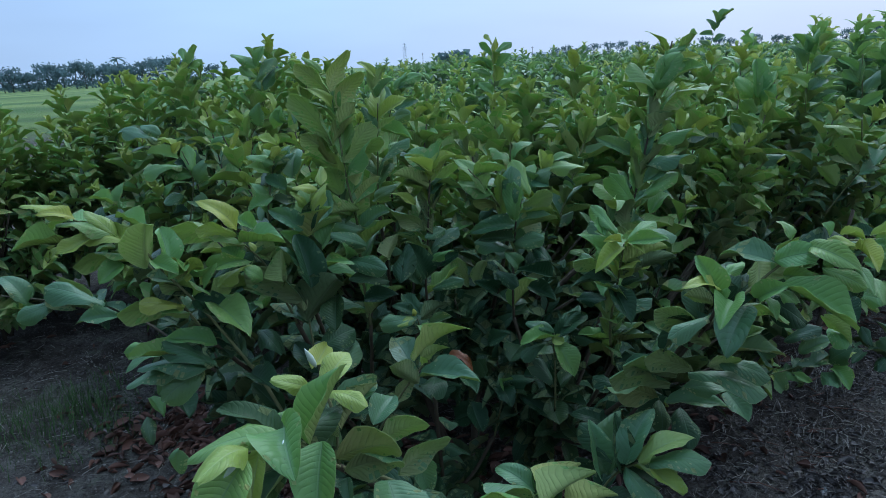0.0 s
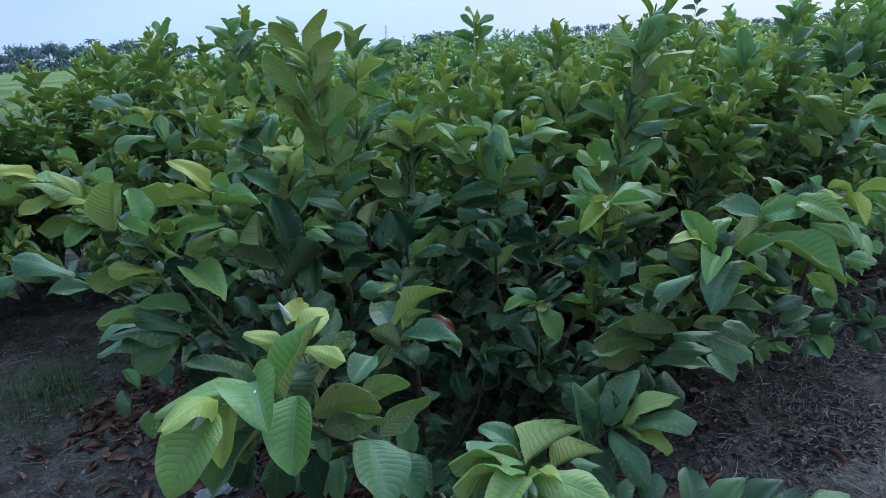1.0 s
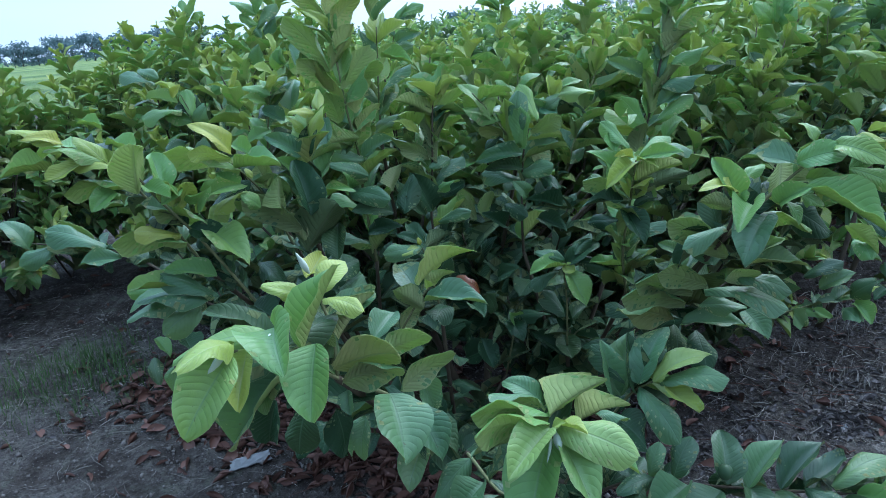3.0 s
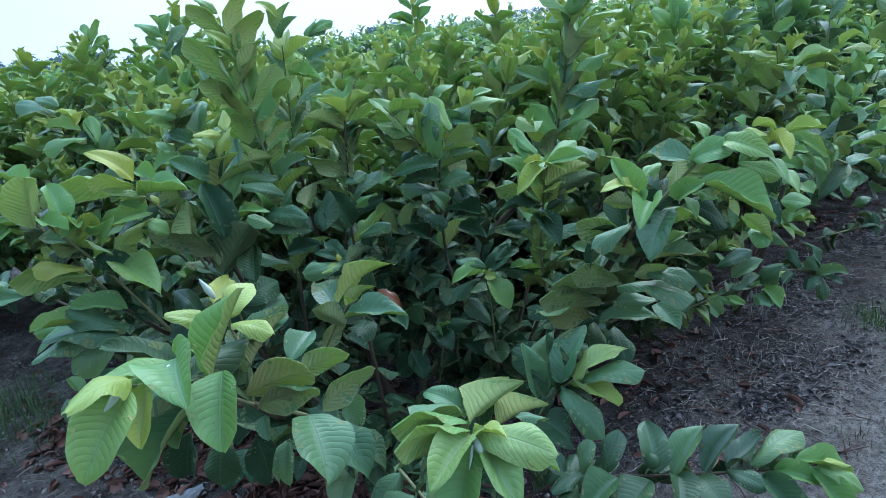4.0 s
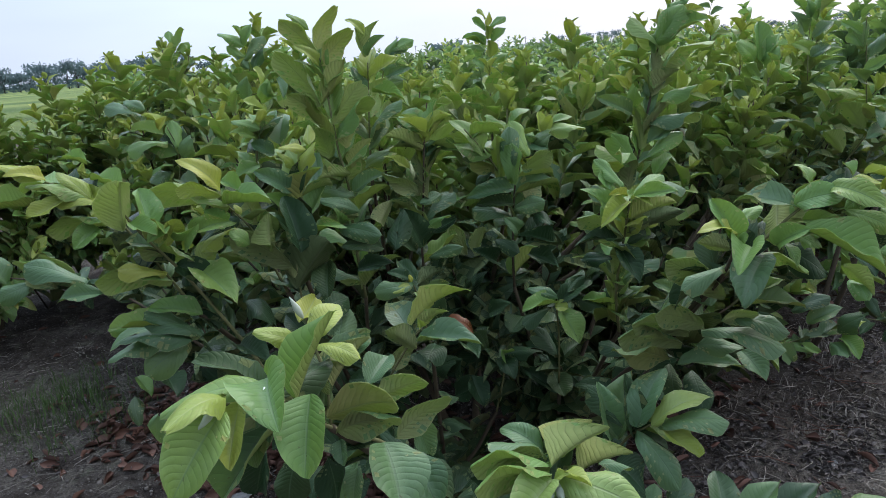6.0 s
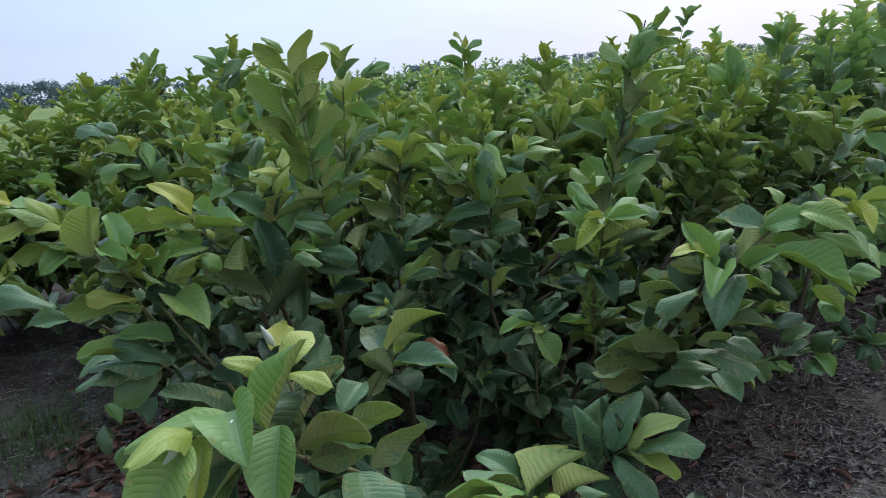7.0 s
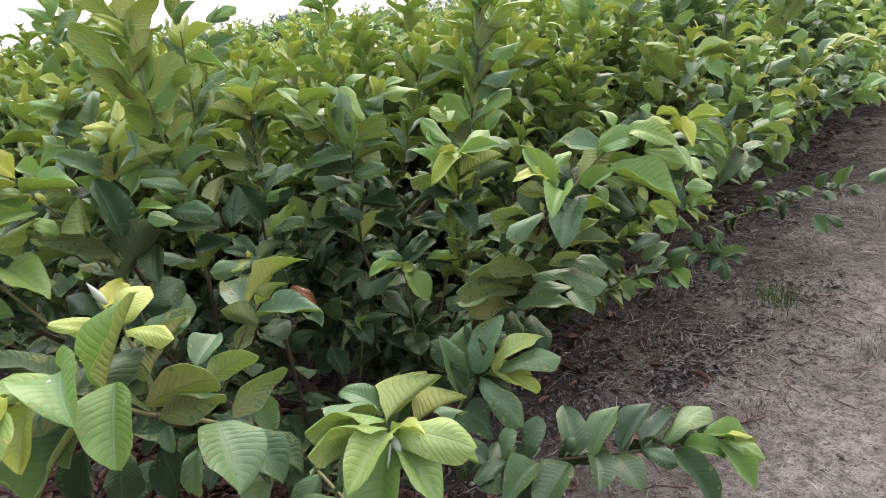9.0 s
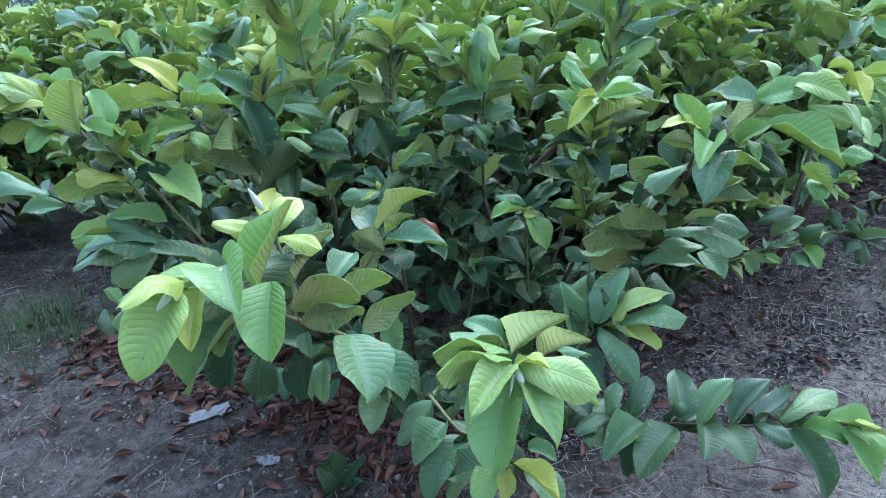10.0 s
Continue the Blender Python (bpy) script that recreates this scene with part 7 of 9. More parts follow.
leaf(twig, (-0.897, 2.422, 1.198), (-0.834, 2.378, 1.268), (-0.371, -0.9, -0.23), 0.067, "mature", 6)
leaf(twig, (-0.995, 2.385, 1.349), (-1.12, 2.404, 1.393), (0.301, -0.184, 0.936), 0.059, "mature", 6)
leaf(twig, (-0.983, 2.392, 1.372), (-1.055, 2.405, 1.404), (0.147, -0.753, 0.641), 0.044, "mature", 1)
leaf(twig, (-0.962, 2.444, 1.149), (-1.012, 2.394, 1.128), (0.424, -0.68, 0.599), 0.051, "mature", 1)
leaf(twig, (-0.93, 2.442, 1.125), (-0.842, 2.367, 1.099), (-0.143, -0.468, 0.872), 0.060, "mature", 3)
twig = branch(third, [(-0.89, 2.726, 1.081), (-0.741, 2.646, 1.347), (-0.646, 2.605, 1.397)], 0.003, 0.0016)
leaf(twig, (-0.76, 2.647, 1.377), (-0.84, 2.663, 1.415), (0.259, -0.567, 0.782), 0.039, "young", 4)
leaf(twig, (-0.784, 2.635, 1.364), (-0.838, 2.644, 1.384), (0.171, -0.661, 0.73), 0.026, "young", 5)
leaf(twig, (-0.707, 2.615, 1.365), (-0.689, 2.597, 1.451), (-0.167, -0.971, -0.169), 0.058, "mature", 3)
leaf(twig, (-0.651, 2.59, 1.359), (-0.598, 2.553, 1.432), (-0.365, -0.91, -0.197), 0.057, "fresh", 6)
leaf(twig, (-0.604, 2.577, 1.374), (-0.622, 2.55, 1.426), (0.753, -0.654, -0.076), 0.044, "fresh", 6)
leaf(twig, (-0.912, 2.685, 1.294), (-0.76, 2.691, 1.335), (-0.252, 0.38, 0.89), 0.069, "mature", 3)
leaf(twig, (-0.817, 2.65, 1.336), (-0.914, 2.643, 1.3), (-0.212, -0.679, 0.702), 0.046, "fresh", 6)
leaf(twig, (-0.671, 2.621, 1.477), (-0.64, 2.601, 1.416), (0.691, -0.508, 0.515), 0.031, "young", 7)
leaf(twig, (-0.587, 2.597, 1.428), (-0.555, 2.538, 1.37), (0.428, -0.511, 0.746), 0.044, "mature", 5)
twig = branch(second, [(0.948, 2.32, 0.365), (1.124, 2.34, 0.408), (1.236, 2.368, 0.419), (1.37, 2.386, 0.417)], 0.003, 0.0016)
leaf(twig, (1.231, 2.375, 0.472), (1.343, 2.362, 0.529), (-0.438, -0.525, 0.73), 0.068, "mature", 0)
leaf(twig, (1.343, 2.38, 0.433), (1.393, 2.324, 0.508), (-0.882, -0.316, 0.35), 0.079, "dark", 6)
leaf(twig, (1.365, 2.377, 0.419), (1.435, 2.372, 0.466), (-0.546, -0.283, 0.788), 0.037, "young", 0)
leaf(twig, (1.36, 2.369, 0.411), (1.422, 2.345, 0.384), (0.115, -0.604, 0.788), 0.032, "young", 7)
leaf(twig, (1.356, 2.371, 0.412), (1.374, 2.289, 0.364), (-0.168, -0.52, 0.838), 0.065, "fresh", 5)
leaf(twig, (1.317, 2.361, 0.398), (1.334, 2.286, 0.375), (-0.277, -0.335, 0.901), 0.064, "mature", 6)
leaf(twig, (1.244, 2.342, 0.374), (1.16, 2.373, 0.408), (0.112, -0.58, 0.807), 0.042, "fresh", 6)
leaf(twig, (1.197, 2.341, 0.411), (1.254, 2.319, 0.383), (0.03, -0.754, 0.657), 0.031, "fresh", 4)
leaf(twig, (1.163, 2.319, 0.355), (1.103, 2.292, 0.436), (0.426, -0.905, 0.017), 0.067, "mature", 4)
leaf(twig, (1.176, 2.38, 0.517), (1.297, 2.365, 0.573), (-0.427, -0.401, 0.811), 0.059, "dark", 1)
leaf(twig, (1.107, 2.345, 0.456), (1.036, 2.328, 0.547), (0.38, -0.917, 0.12), 0.062, "dark", 5)
leaf(twig, (1.042, 2.318, 0.389), (0.973, 2.301, 0.481), (0.406, -0.904, 0.135), 0.062, "mature", 2)
twig = branch(second, [(1.498, 2.657, 0.358), (1.671, 2.709, 0.317), (1.791, 2.722, 0.284)], 0.00225, 0.0016)
leaf(twig, (1.792, 2.713, 0.312), (1.712, 2.687, 0.373), (0.428, -0.886, 0.178), 0.064, "dark", 6)
leaf(twig, (1.772, 2.707, 0.282), (1.895, 2.676, 0.282), (-0.166, -0.635, 0.754), 0.058, "mature", 5)
leaf(twig, (1.781, 2.708, 0.276), (1.703, 2.654, 0.24), (-0.269, -0.236, 0.934), 0.064, "dark", 1)
leaf(twig, (1.79, 2.703, 0.27), (1.794, 2.674, 0.17), (-0.084, -0.959, 0.272), 0.058, "dark", 1)
leaf(twig, (1.798, 2.701, 0.275), (1.872, 2.671, 0.235), (0.033, -0.766, 0.642), 0.039, "dark", 2)
leaf(twig, (1.781, 2.718, 0.312), (1.734, 2.76, 0.418), (0.418, -0.769, 0.484), 0.054, "dark", 7)
leaf(twig, (1.698, 2.705, 0.326), (1.663, 2.736, 0.407), (-0.011, -0.933, 0.359), 0.046, "dark", 6)
leaf(twig, (1.662, 2.694, 0.31), (1.586, 2.644, 0.289), (-0.09, -0.26, 0.962), 0.052, "old_shaded", 3)
twig = branch(second, [(1.932, 2.969, 0.341), (2.287, 3.089, 0.332), (2.57, 3.128, 0.349), (3.047, 3.112, 0.346)], 0.003, 0.0016)
leaf(twig, (2.322, 3.133, 0.467), (2.261, 3.106, 0.542), (0.178, -0.962, -0.206), 0.061, "dark", 5)
leaf(twig, (2.485, 3.114, 0.381), (2.506, 3.042, 0.359), (-0.496, -0.378, 0.782), 0.055, "mature", 5)
leaf(twig, (2.601, 3.122, 0.37), (2.632, 3.09, 0.458), (-0.927, -0.31, 0.211), 0.062, "dark", 0)
leaf(twig, (2.635, 3.118, 0.352), (2.66, 3.052, 0.311), (-0.384, -0.59, 0.71), 0.055, "dark", 6)
leaf(twig, (2.73, 3.121, 0.379), (2.758, 3.088, 0.48), (-0.942, -0.294, 0.165), 0.070, "mature", 7)
leaf(twig, (2.778, 3.111, 0.359), (2.83, 3.056, 0.327), (-0.357, -0.701, 0.618), 0.056, "dark", 6)
leaf(twig, (2.893, 3.113, 0.368), (2.988, 3.106, 0.43), (-0.522, -0.422, 0.741), 0.056, "mature", 6)
leaf(twig, (2.928, 3.108, 0.346), (3.052, 3.077, 0.35), (-0.155, -0.522, 0.838), 0.056, "dark", 3)
leaf(twig, (2.552, 3.085, 0.246), (2.586, 3.012, 0.159), (-0.244, -0.785, 0.57), 0.076, "mature", 4)
leaf(twig, (2.621, 3.079, 0.234), (2.707, 3.04, 0.172), (-0.076, -0.887, 0.455), 0.055, "dark", 1)
leaf(twig, (2.298, 3.102, 0.387), (2.304, 3.066, 0.264), (0.111, -0.953, 0.283), 0.056, "old_shaded", 6)
leaf(twig, (2.397, 3.093, 0.338), (2.365, 3.077, 0.249), (-0.843, -0.391, 0.37), 0.047, "old_shaded", 1)
leaf(twig, (2.162, 3.105, 0.477), (2.126, 3.097, 0.577), (-0.029, -0.996, -0.087), 0.060, "mature", 4)
leaf(twig, (2.193, 3.101, 0.441), (2.232, 3.035, 0.473), (-0.83, -0.248, 0.499), 0.060, "dark", 6)
twig = branch(sprout, [(-0.312, 1.767, -0.107), (-0.313, 1.767, -0.031)], 0.00225, 0.0016)
leaf(twig, (-0.314, 1.762, -0.025), (-0.343, 1.812, 0.096), (0.638, -0.642, 0.425), 0.072, "old_shaded", 4)
leaf(twig, (-0.321, 1.752, -0.027), (-0.366, 1.739, 0.096), (0.809, -0.54, 0.233), 0.071, "old_shaded", 1)
leaf(twig, (-0.305, 1.762, -0.027), (-0.238, 1.727, 0.042), (-0.742, -0.446, 0.5), 0.058, "old_shaded", 3)
leaf(twig, (-0.295, 1.76, -0.015), (-0.241, 1.8, 0.076), (-0.48, -0.665, 0.572), 0.050, "old_shaded", 7)
leaf(twig, (-0.316, 1.754, -0.052), (-0.355, 1.71, -0.002), (0.824, -0.084, 0.56), 0.054, "old_shaded", 5)
leaf(twig, (-0.294, 1.76, -0.055), (-0.229, 1.716, -0.008), (-0.665, -0.216, 0.715), 0.051, "old_shaded", 6)
twig = branch(hero, [(0.548, 1.936, 1.387), (0.569, 1.939, 1.458), (0.603, 1.949, 1.527)], 0.00225, 0.0016)
leaf(twig, (0.556, 1.932, 1.457), (0.615, 1.903, 1.546), (-0.625, -0.764, 0.16), 0.069, "fresh", 1)
leaf(twig, (0.588, 1.935, 1.531), (0.645, 1.958, 1.567), (-0.061, -0.792, 0.607), 0.031, "fresh", 6)
leaf(twig, (0.599, 1.93, 1.509), (0.668, 1.92, 1.537), (-0.353, -0.701, 0.619), 0.033, "young", 7)
leaf(twig, (0.578, 1.921, 1.468), (0.678, 1.907, 1.511), (-0.344, -0.755, 0.558), 0.048, "fresh", 5)
twig = branch(second, [(2.027, 3.135, 1.029), (2.044, 3.137, 1.44), (2.038, 3.103, 1.697)], 0.003, 0.0016)
leaf(twig, (2.036, 3.121, 1.514), (1.983, 3.169, 1.641), (-0.203, -0.939, 0.276), 0.076, "mature", 1)
leaf(twig, (2.037, 3.108, 1.591), (2.115, 3.114, 1.685), (-0.586, -0.617, 0.526), 0.063, "fresh", 7)
leaf(twig, (2.029, 3.102, 1.642), (2.04, 3.127, 1.743), (-0.119, -0.96, 0.252), 0.057, "fresh", 4)
leaf(twig, (2.053, 3.11, 1.563), (2.153, 3.099, 1.618), (-0.484, -0.234, 0.843), 0.050, "fresh", 6)
leaf(twig, (1.988, 3.116, 1.622), (1.946, 3.146, 1.688), (-0.064, -0.927, 0.37), 0.037, "fresh", 3)
leaf(twig, (1.998, 3.107, 1.625), (1.975, 3.133, 1.696), (-0.098, -0.946, 0.309), 0.035, "fresh", 6)
leaf(twig, (2.037, 3.112, 1.5), (2.139, 3.095, 1.533), (-0.316, -0.742, 0.591), 0.048, "mature", 6)
leaf(twig, (2.025, 3.121, 1.462), (1.94, 3.16, 1.521), (-0.202, -0.929, 0.31), 0.058, "fresh", 0)
leaf(twig, (2.037, 3.121, 1.354), (1.987, 3.164, 1.463), (-0.185, -0.94, 0.286), 0.065, "mature", 6)
leaf(twig, (2.029, 3.122, 1.301), (2.096, 3.132, 1.397), (-0.655, -0.557, 0.511), 0.052, "mature", 1)
leaf(twig, (2.029, 3.107, 1.571), (2.059, 3.127, 1.673), (-0.796, -0.506, 0.332), 0.054, "fresh", 5)
twig = branch(second, [(1.744, 3.021, 1.129), (1.704, 3.005, 1.418), (1.708, 3.025, 1.494)], 0.003, 0.0016)
leaf(twig, (1.693, 3.001, 1.364), (1.715, 3.029, 1.483), (-0.789, -0.55, 0.273), 0.061, "mature", 3)
leaf(twig, (1.718, 2.997, 1.336), (1.775, 3.007, 1.426), (-0.645, -0.596, 0.478), 0.055, "mature", 6)
leaf(twig, (1.683, 3.002, 1.428), (1.615, 3.034, 1.482), (-0.071, -0.892, 0.447), 0.041, "fresh", 0)
leaf(twig, (1.69, 2.994, 1.377), (1.635, 3.024, 1.434), (0.034, -0.872, 0.489), 0.037, "fresh", 6)
leaf(twig, (1.684, 3.014, 1.491), (1.741, 3.012, 1.537), (-0.476, -0.683, 0.554), 0.032, "fresh", 5)
leaf(twig, (1.703, 3.002, 1.278), (1.79, 2.994, 1.332), (-0.416, -0.706, 0.573), 0.052, "fresh", 4)
leaf(twig, (1.718, 3.007, 1.238), (1.647, 3.005, 1.298), (0.121, -0.987, 0.104), 0.053, "mature", 5)
twig = branch(second, [(1.972, 2.731, 1.063), (2.067, 2.758, 1.248), (2.201, 2.814, 1.382), (2.311, 2.857, 1.447)], 0.003, 0.0016)
leaf(twig, (2.065, 2.754, 1.255), (2.105, 2.707, 1.354), (0.318, 0.899, 0.302), 0.097, "mature", 5)
leaf(twig, (2.063, 2.77, 1.293), (1.975, 2.75, 1.37), (0.122, -0.985, -0.118), 0.070, "mature", 1)
leaf(twig, (2.054, 2.74, 1.22), (1.936, 2.719, 1.266), (0.099, 0.783, 0.614), 0.086, "mature", 2)
leaf(twig, (2.231, 2.796, 1.373), (2.185, 2.835, 1.473), (-0.265, -0.932, 0.246), 0.059, "fresh", 2)
leaf(twig, (2.211, 2.789, 1.35), (2.131, 2.766, 1.425), (0.086, -0.975, -0.206), 0.070, "fresh", 7)
leaf(twig, (2.069, 2.789, 1.341), (2.177, 2.777, 1.397), (-0.455, -0.406, 0.792), 0.054, "fresh", 4)
leaf(twig, (2.071, 2.78, 1.316), (2.055, 2.777, 1.374), (-0.15, -0.985, -0.086), 0.036, "fresh", 5)
leaf(twig, (2.07, 2.724, 1.194), (2.096, 2.657, 1.206), (-0.868, -0.25, 0.429), 0.064, "fresh", 1)
leaf(twig, (2.131, 2.745, 1.248), (2.204, 2.736, 1.283), (-0.39, -0.67, 0.632), 0.036, "fresh", 1)
leaf(twig, (2.29, 2.831, 1.423), (2.373, 2.821, 1.463), (-0.43, -0.492, 0.757), 0.041, "fresh", 0)
leaf(twig, (2.311, 2.838, 1.433), (2.431, 2.817, 1.47), (-0.319, -0.248, 0.915), 0.056, "pale", 2)
twig = branch(second, [(1.45, 2.711, 0.895), (1.511, 2.635, 1.063), (1.584, 2.595, 1.178)], 0.003, 0.0016)
leaf(twig, (1.482, 2.637, 1.222), (1.391, 2.668, 1.25), (0.105, -0.492, 0.864), 0.044, "pale", 1)
leaf(twig, (1.56, 2.598, 1.183), (1.715, 2.567, 1.214), (-0.241, -0.281, 0.929), 0.071, "pale", 0)
leaf(twig, (1.592, 2.586, 1.18), (1.714, 2.555, 1.179), (-0.079, -0.342, 0.936), 0.056, "pale", 5)
leaf(twig, (1.569, 2.585, 1.16), (1.508, 2.525, 1.118), (-0.318, -0.302, 0.899), 0.076, "mature", 5)
leaf(twig, (1.599, 2.579, 1.163), (1.616, 2.492, 1.097), (-0.322, -0.614, 0.721), 0.066, "fresh", 0)
leaf(twig, (1.631, 2.569, 1.153), (1.685, 2.542, 1.108), (-0.139, -0.918, 0.371), 0.038, "fresh", 7)
leaf(twig, (1.55, 2.597, 1.148), (1.464, 2.57, 1.202), (0.161, 0.751, 0.64), 0.059, "mature", 6)
leaf(twig, (1.499, 2.623, 1.108), (1.411, 2.609, 1.207), (0.474, 0.711, 0.52), 0.082, "mature", 2)
leaf(twig, (1.71, 2.566, 1.242), (1.787, 2.555, 1.273), (-0.376, -0.58, 0.723), 0.037, "young", 5)
leaf(twig, (1.717, 2.557, 1.221), (1.811, 2.534, 1.223), (-0.114, -0.37, 0.922), 0.043, "pale", 1)
leaf(twig, (1.554, 2.595, 1.102), (1.47, 2.548, 1.086), (0.166, -0.573, 0.802), 0.054, "mature", 0)
leaf(twig, (1.603, 2.57, 1.079), (1.616, 2.491, 1.038), (-0.405, -0.469, 0.785), 0.056, "mature", 1)
leaf(twig, (1.459, 2.664, 1.021), (1.377, 2.644, 1.105), (0.386, 0.74, 0.55), 0.068, "mature", 3)
twig = branch(second, [(2.025, 2.985, 0.873), (2.289, 2.95, 0.99), (2.57, 3.01, 1.081)], 0.003, 0.0016)
leaf(twig, (2.139, 2.983, 1.034), (2.301, 2.956, 1.087), (-0.321, -0.073, 0.944), 0.076, "mature", 6)
leaf(twig, (2.226, 2.984, 1.077), (2.321, 2.961, 1.082), (-0.149, -0.427, 0.892), 0.043, "pale", 6)
leaf(twig, (2.252, 2.964, 1.047), (2.314, 2.936, 1.005), (-0.113, -0.9, 0.42), 0.035, "young", 6)
leaf(twig, (2.33, 2.96, 1.02), (2.293, 2.933, 1.122), (-0.125, -0.948, -0.294), 0.071, "mature", 1)
leaf(twig, (2.414, 2.983, 1.063), (2.514, 2.98, 1.142), (-0.6, -0.296, 0.743), 0.056, "mature", 2)
leaf(twig, (2.536, 3.01, 1.102), (2.645, 2.992, 1.139), (-0.341, -0.169, 0.925), 0.051, "pale", 2)
leaf(twig, (2.565, 3.004, 1.09), (2.722, 2.962, 1.085), (-0.028, -0.219, 0.975), 0.072, "pale", 2)
leaf(twig, (2.516, 2.985, 1.066), (2.499, 2.923, 1.016), (-0.29, -0.551, 0.782), 0.047, "mature", 2)
leaf(twig, (2.588, 2.991, 1.071), (2.576, 2.946, 1.032), (-0.298, -0.567, 0.768), 0.035, "fresh", 3)
leaf(twig, (2.354, 2.95, 0.993), (2.452, 2.921, 0.981), (-0.078, -0.599, 0.797), 0.045, "mature", 7)
leaf(twig, (2.654, 2.969, 1.063), (2.721, 2.949, 1.052), (-0.183, -0.861, 0.475), 0.035, "fresh", 5)
twig = branch(second, [(1.969, 2.691, 0.916), (2.263, 2.723, 0.917), (2.55, 2.763, 0.943)], 0.003, 0.0016)
leaf(twig, (2.449, 2.74, 0.941), (2.551, 2.724, 0.98), (-0.362, -0.617, 0.699), 0.056, "fresh", 2)
leaf(twig, (2.541, 2.753, 0.94), (2.65, 2.724, 0.937), (-0.128, -0.561, 0.818), 0.050, "mature", 2)
leaf(twig, (2.612, 2.725, 0.924), (2.671, 2.697, 0.88), (-0.193, -0.928, 0.318), 0.038, "young", 5)
leaf(twig, (2.563, 2.742, 0.924), (2.621, 2.701, 0.831), (-0.251, -0.935, 0.251), 0.062, "fresh", 4)
leaf(twig, (2.414, 2.736, 0.919), (2.511, 2.695, 0.861), (-0.163, -0.914, 0.372), 0.056, "mature", 5)
leaf(twig, (2.256, 2.715, 0.913), (2.337, 2.686, 0.883), (-0.146, -0.878, 0.455), 0.043, "mature", 4)
leaf(twig, (2.26, 2.719, 0.931), (2.334, 2.709, 0.962), (-0.382, -0.609, 0.695), 0.043, "mature", 3)
leaf(twig, (2.192, 2.711, 0.928), (2.123, 2.684, 0.997), (0.46, 0.562, 0.688), 0.054, "mature", 2)
leaf(twig, (2.369, 2.738, 0.952), (2.429, 2.728, 0.971), (-0.331, -0.571, 0.751), 0.028, "mature", 3)
twig = branch(second, [(1.443, 2.314, 0.804), (1.536, 2.267, 0.915), (1.662, 2.242, 0.941)], 0.003, 0.0016)
leaf(twig, (1.569, 2.247, 0.911), (1.657, 2.229, 0.929), (-0.274, -0.677, 0.683), 0.044, "pale", 3)
leaf(twig, (1.589, 2.241, 0.915), (1.69, 2.204, 0.873), (0.118, -0.587, 0.801), 0.051, "pale", 5)
leaf(twig, (1.628, 2.244, 0.944), (1.709, 2.209, 0.894), (-0.111, -0.892, 0.438), 0.053, "fresh", 4)
leaf(twig, (1.567, 2.259, 0.962), (1.664, 2.237, 0.973), (-0.201, -0.468, 0.861), 0.044, "fresh", 1)
leaf(twig, (1.664, 2.243, 0.97), (1.723, 2.227, 0.965), (-0.026, -0.375, 0.927), 0.027, "young", 1)
leaf(twig, (1.529, 2.257, 0.895), (1.618, 2.217, 0.832), (-0.086, -0.891, 0.446), 0.060, "mature", 0)
leaf(twig, (1.521, 2.263, 0.906), (1.596, 2.26, 0.962), (-0.521, -0.538, 0.663), 0.053, "mature", 7)
leaf(twig, (1.62, 2.249, 0.976), (1.652, 2.221, 1.004), (-0.772, -0.445, 0.454), 0.034, "mature", 0)
leaf(twig, (1.659, 2.267, 1.052), (1.738, 2.244, 1.044), (-0.063, -0.508, 0.859), 0.036, "young", 7)
leaf(twig, (1.646, 2.266, 1.054), (1.723, 2.226, 0.982), (-0.1, -0.913, 0.396), 0.050, "fresh", 4)
leaf(twig, (1.633, 2.259, 1.03), (1.627, 2.229, 1.075), (-0.915, -0.263, -0.306), 0.034, "fresh", 5)
leaf(twig, (1.596, 2.264, 1.02), (1.635, 2.244, 1.072), (-0.782, -0.477, 0.401), 0.044, "mature", 6)
leaf(twig, (1.51, 2.277, 0.99), (1.581, 2.269, 1.026), (-0.412, -0.615, 0.672), 0.044, "mature", 1)
leaf(twig, (1.655, 2.277, 1.093), (1.736, 2.26, 1.106), (-0.222, -0.386, 0.895), 0.037, "mature", 6)
leaf(twig, (1.476, 2.288, 0.847), (1.392, 2.262, 0.909), (0.351, -0.932, 0.093), 0.056, "mature", 2)
twig = branch(second, [(1.617, 3.267, 1.242), (1.607, 3.264, 1.418), (1.601, 3.243, 1.528)], 0.00225, 0.0016)
leaf(twig, (1.589, 3.233, 1.5), (1.528, 3.256, 1.59), (0.159, -0.926, 0.341), 0.049, "fresh", 3)
leaf(twig, (1.586, 3.23, 1.512), (1.564, 3.228, 1.587), (0.018, -1, -0.019), 0.047, "fresh", 7)
leaf(twig, (1.6, 3.235, 1.523), (1.646, 3.262, 1.612), (-0.797, -0.315, 0.515), 0.046, "fresh", 6)
leaf(twig, (1.612, 3.23, 1.498), (1.709, 3.258, 1.58), (-0.585, -0.241, 0.775), 0.057, "fresh", 5)
leaf(twig, (1.572, 3.24, 1.452), (1.497, 3.206, 1.535), (0.248, -0.954, -0.167), 0.064, "mature", 7)
leaf(twig, (1.618, 3.252, 1.425), (1.714, 3.274, 1.488), (-0.269, -0.699, 0.662), 0.054, "mature", 0)
leaf(twig, (1.606, 3.253, 1.369), (1.509, 3.204, 1.412), (0.474, -0.879, 0.052), 0.057, "fresh", 2)
leaf(twig, (1.621, 3.258, 1.343), (1.708, 3.275, 1.388), (-0.205, -0.717, 0.667), 0.057, "mature", 7)

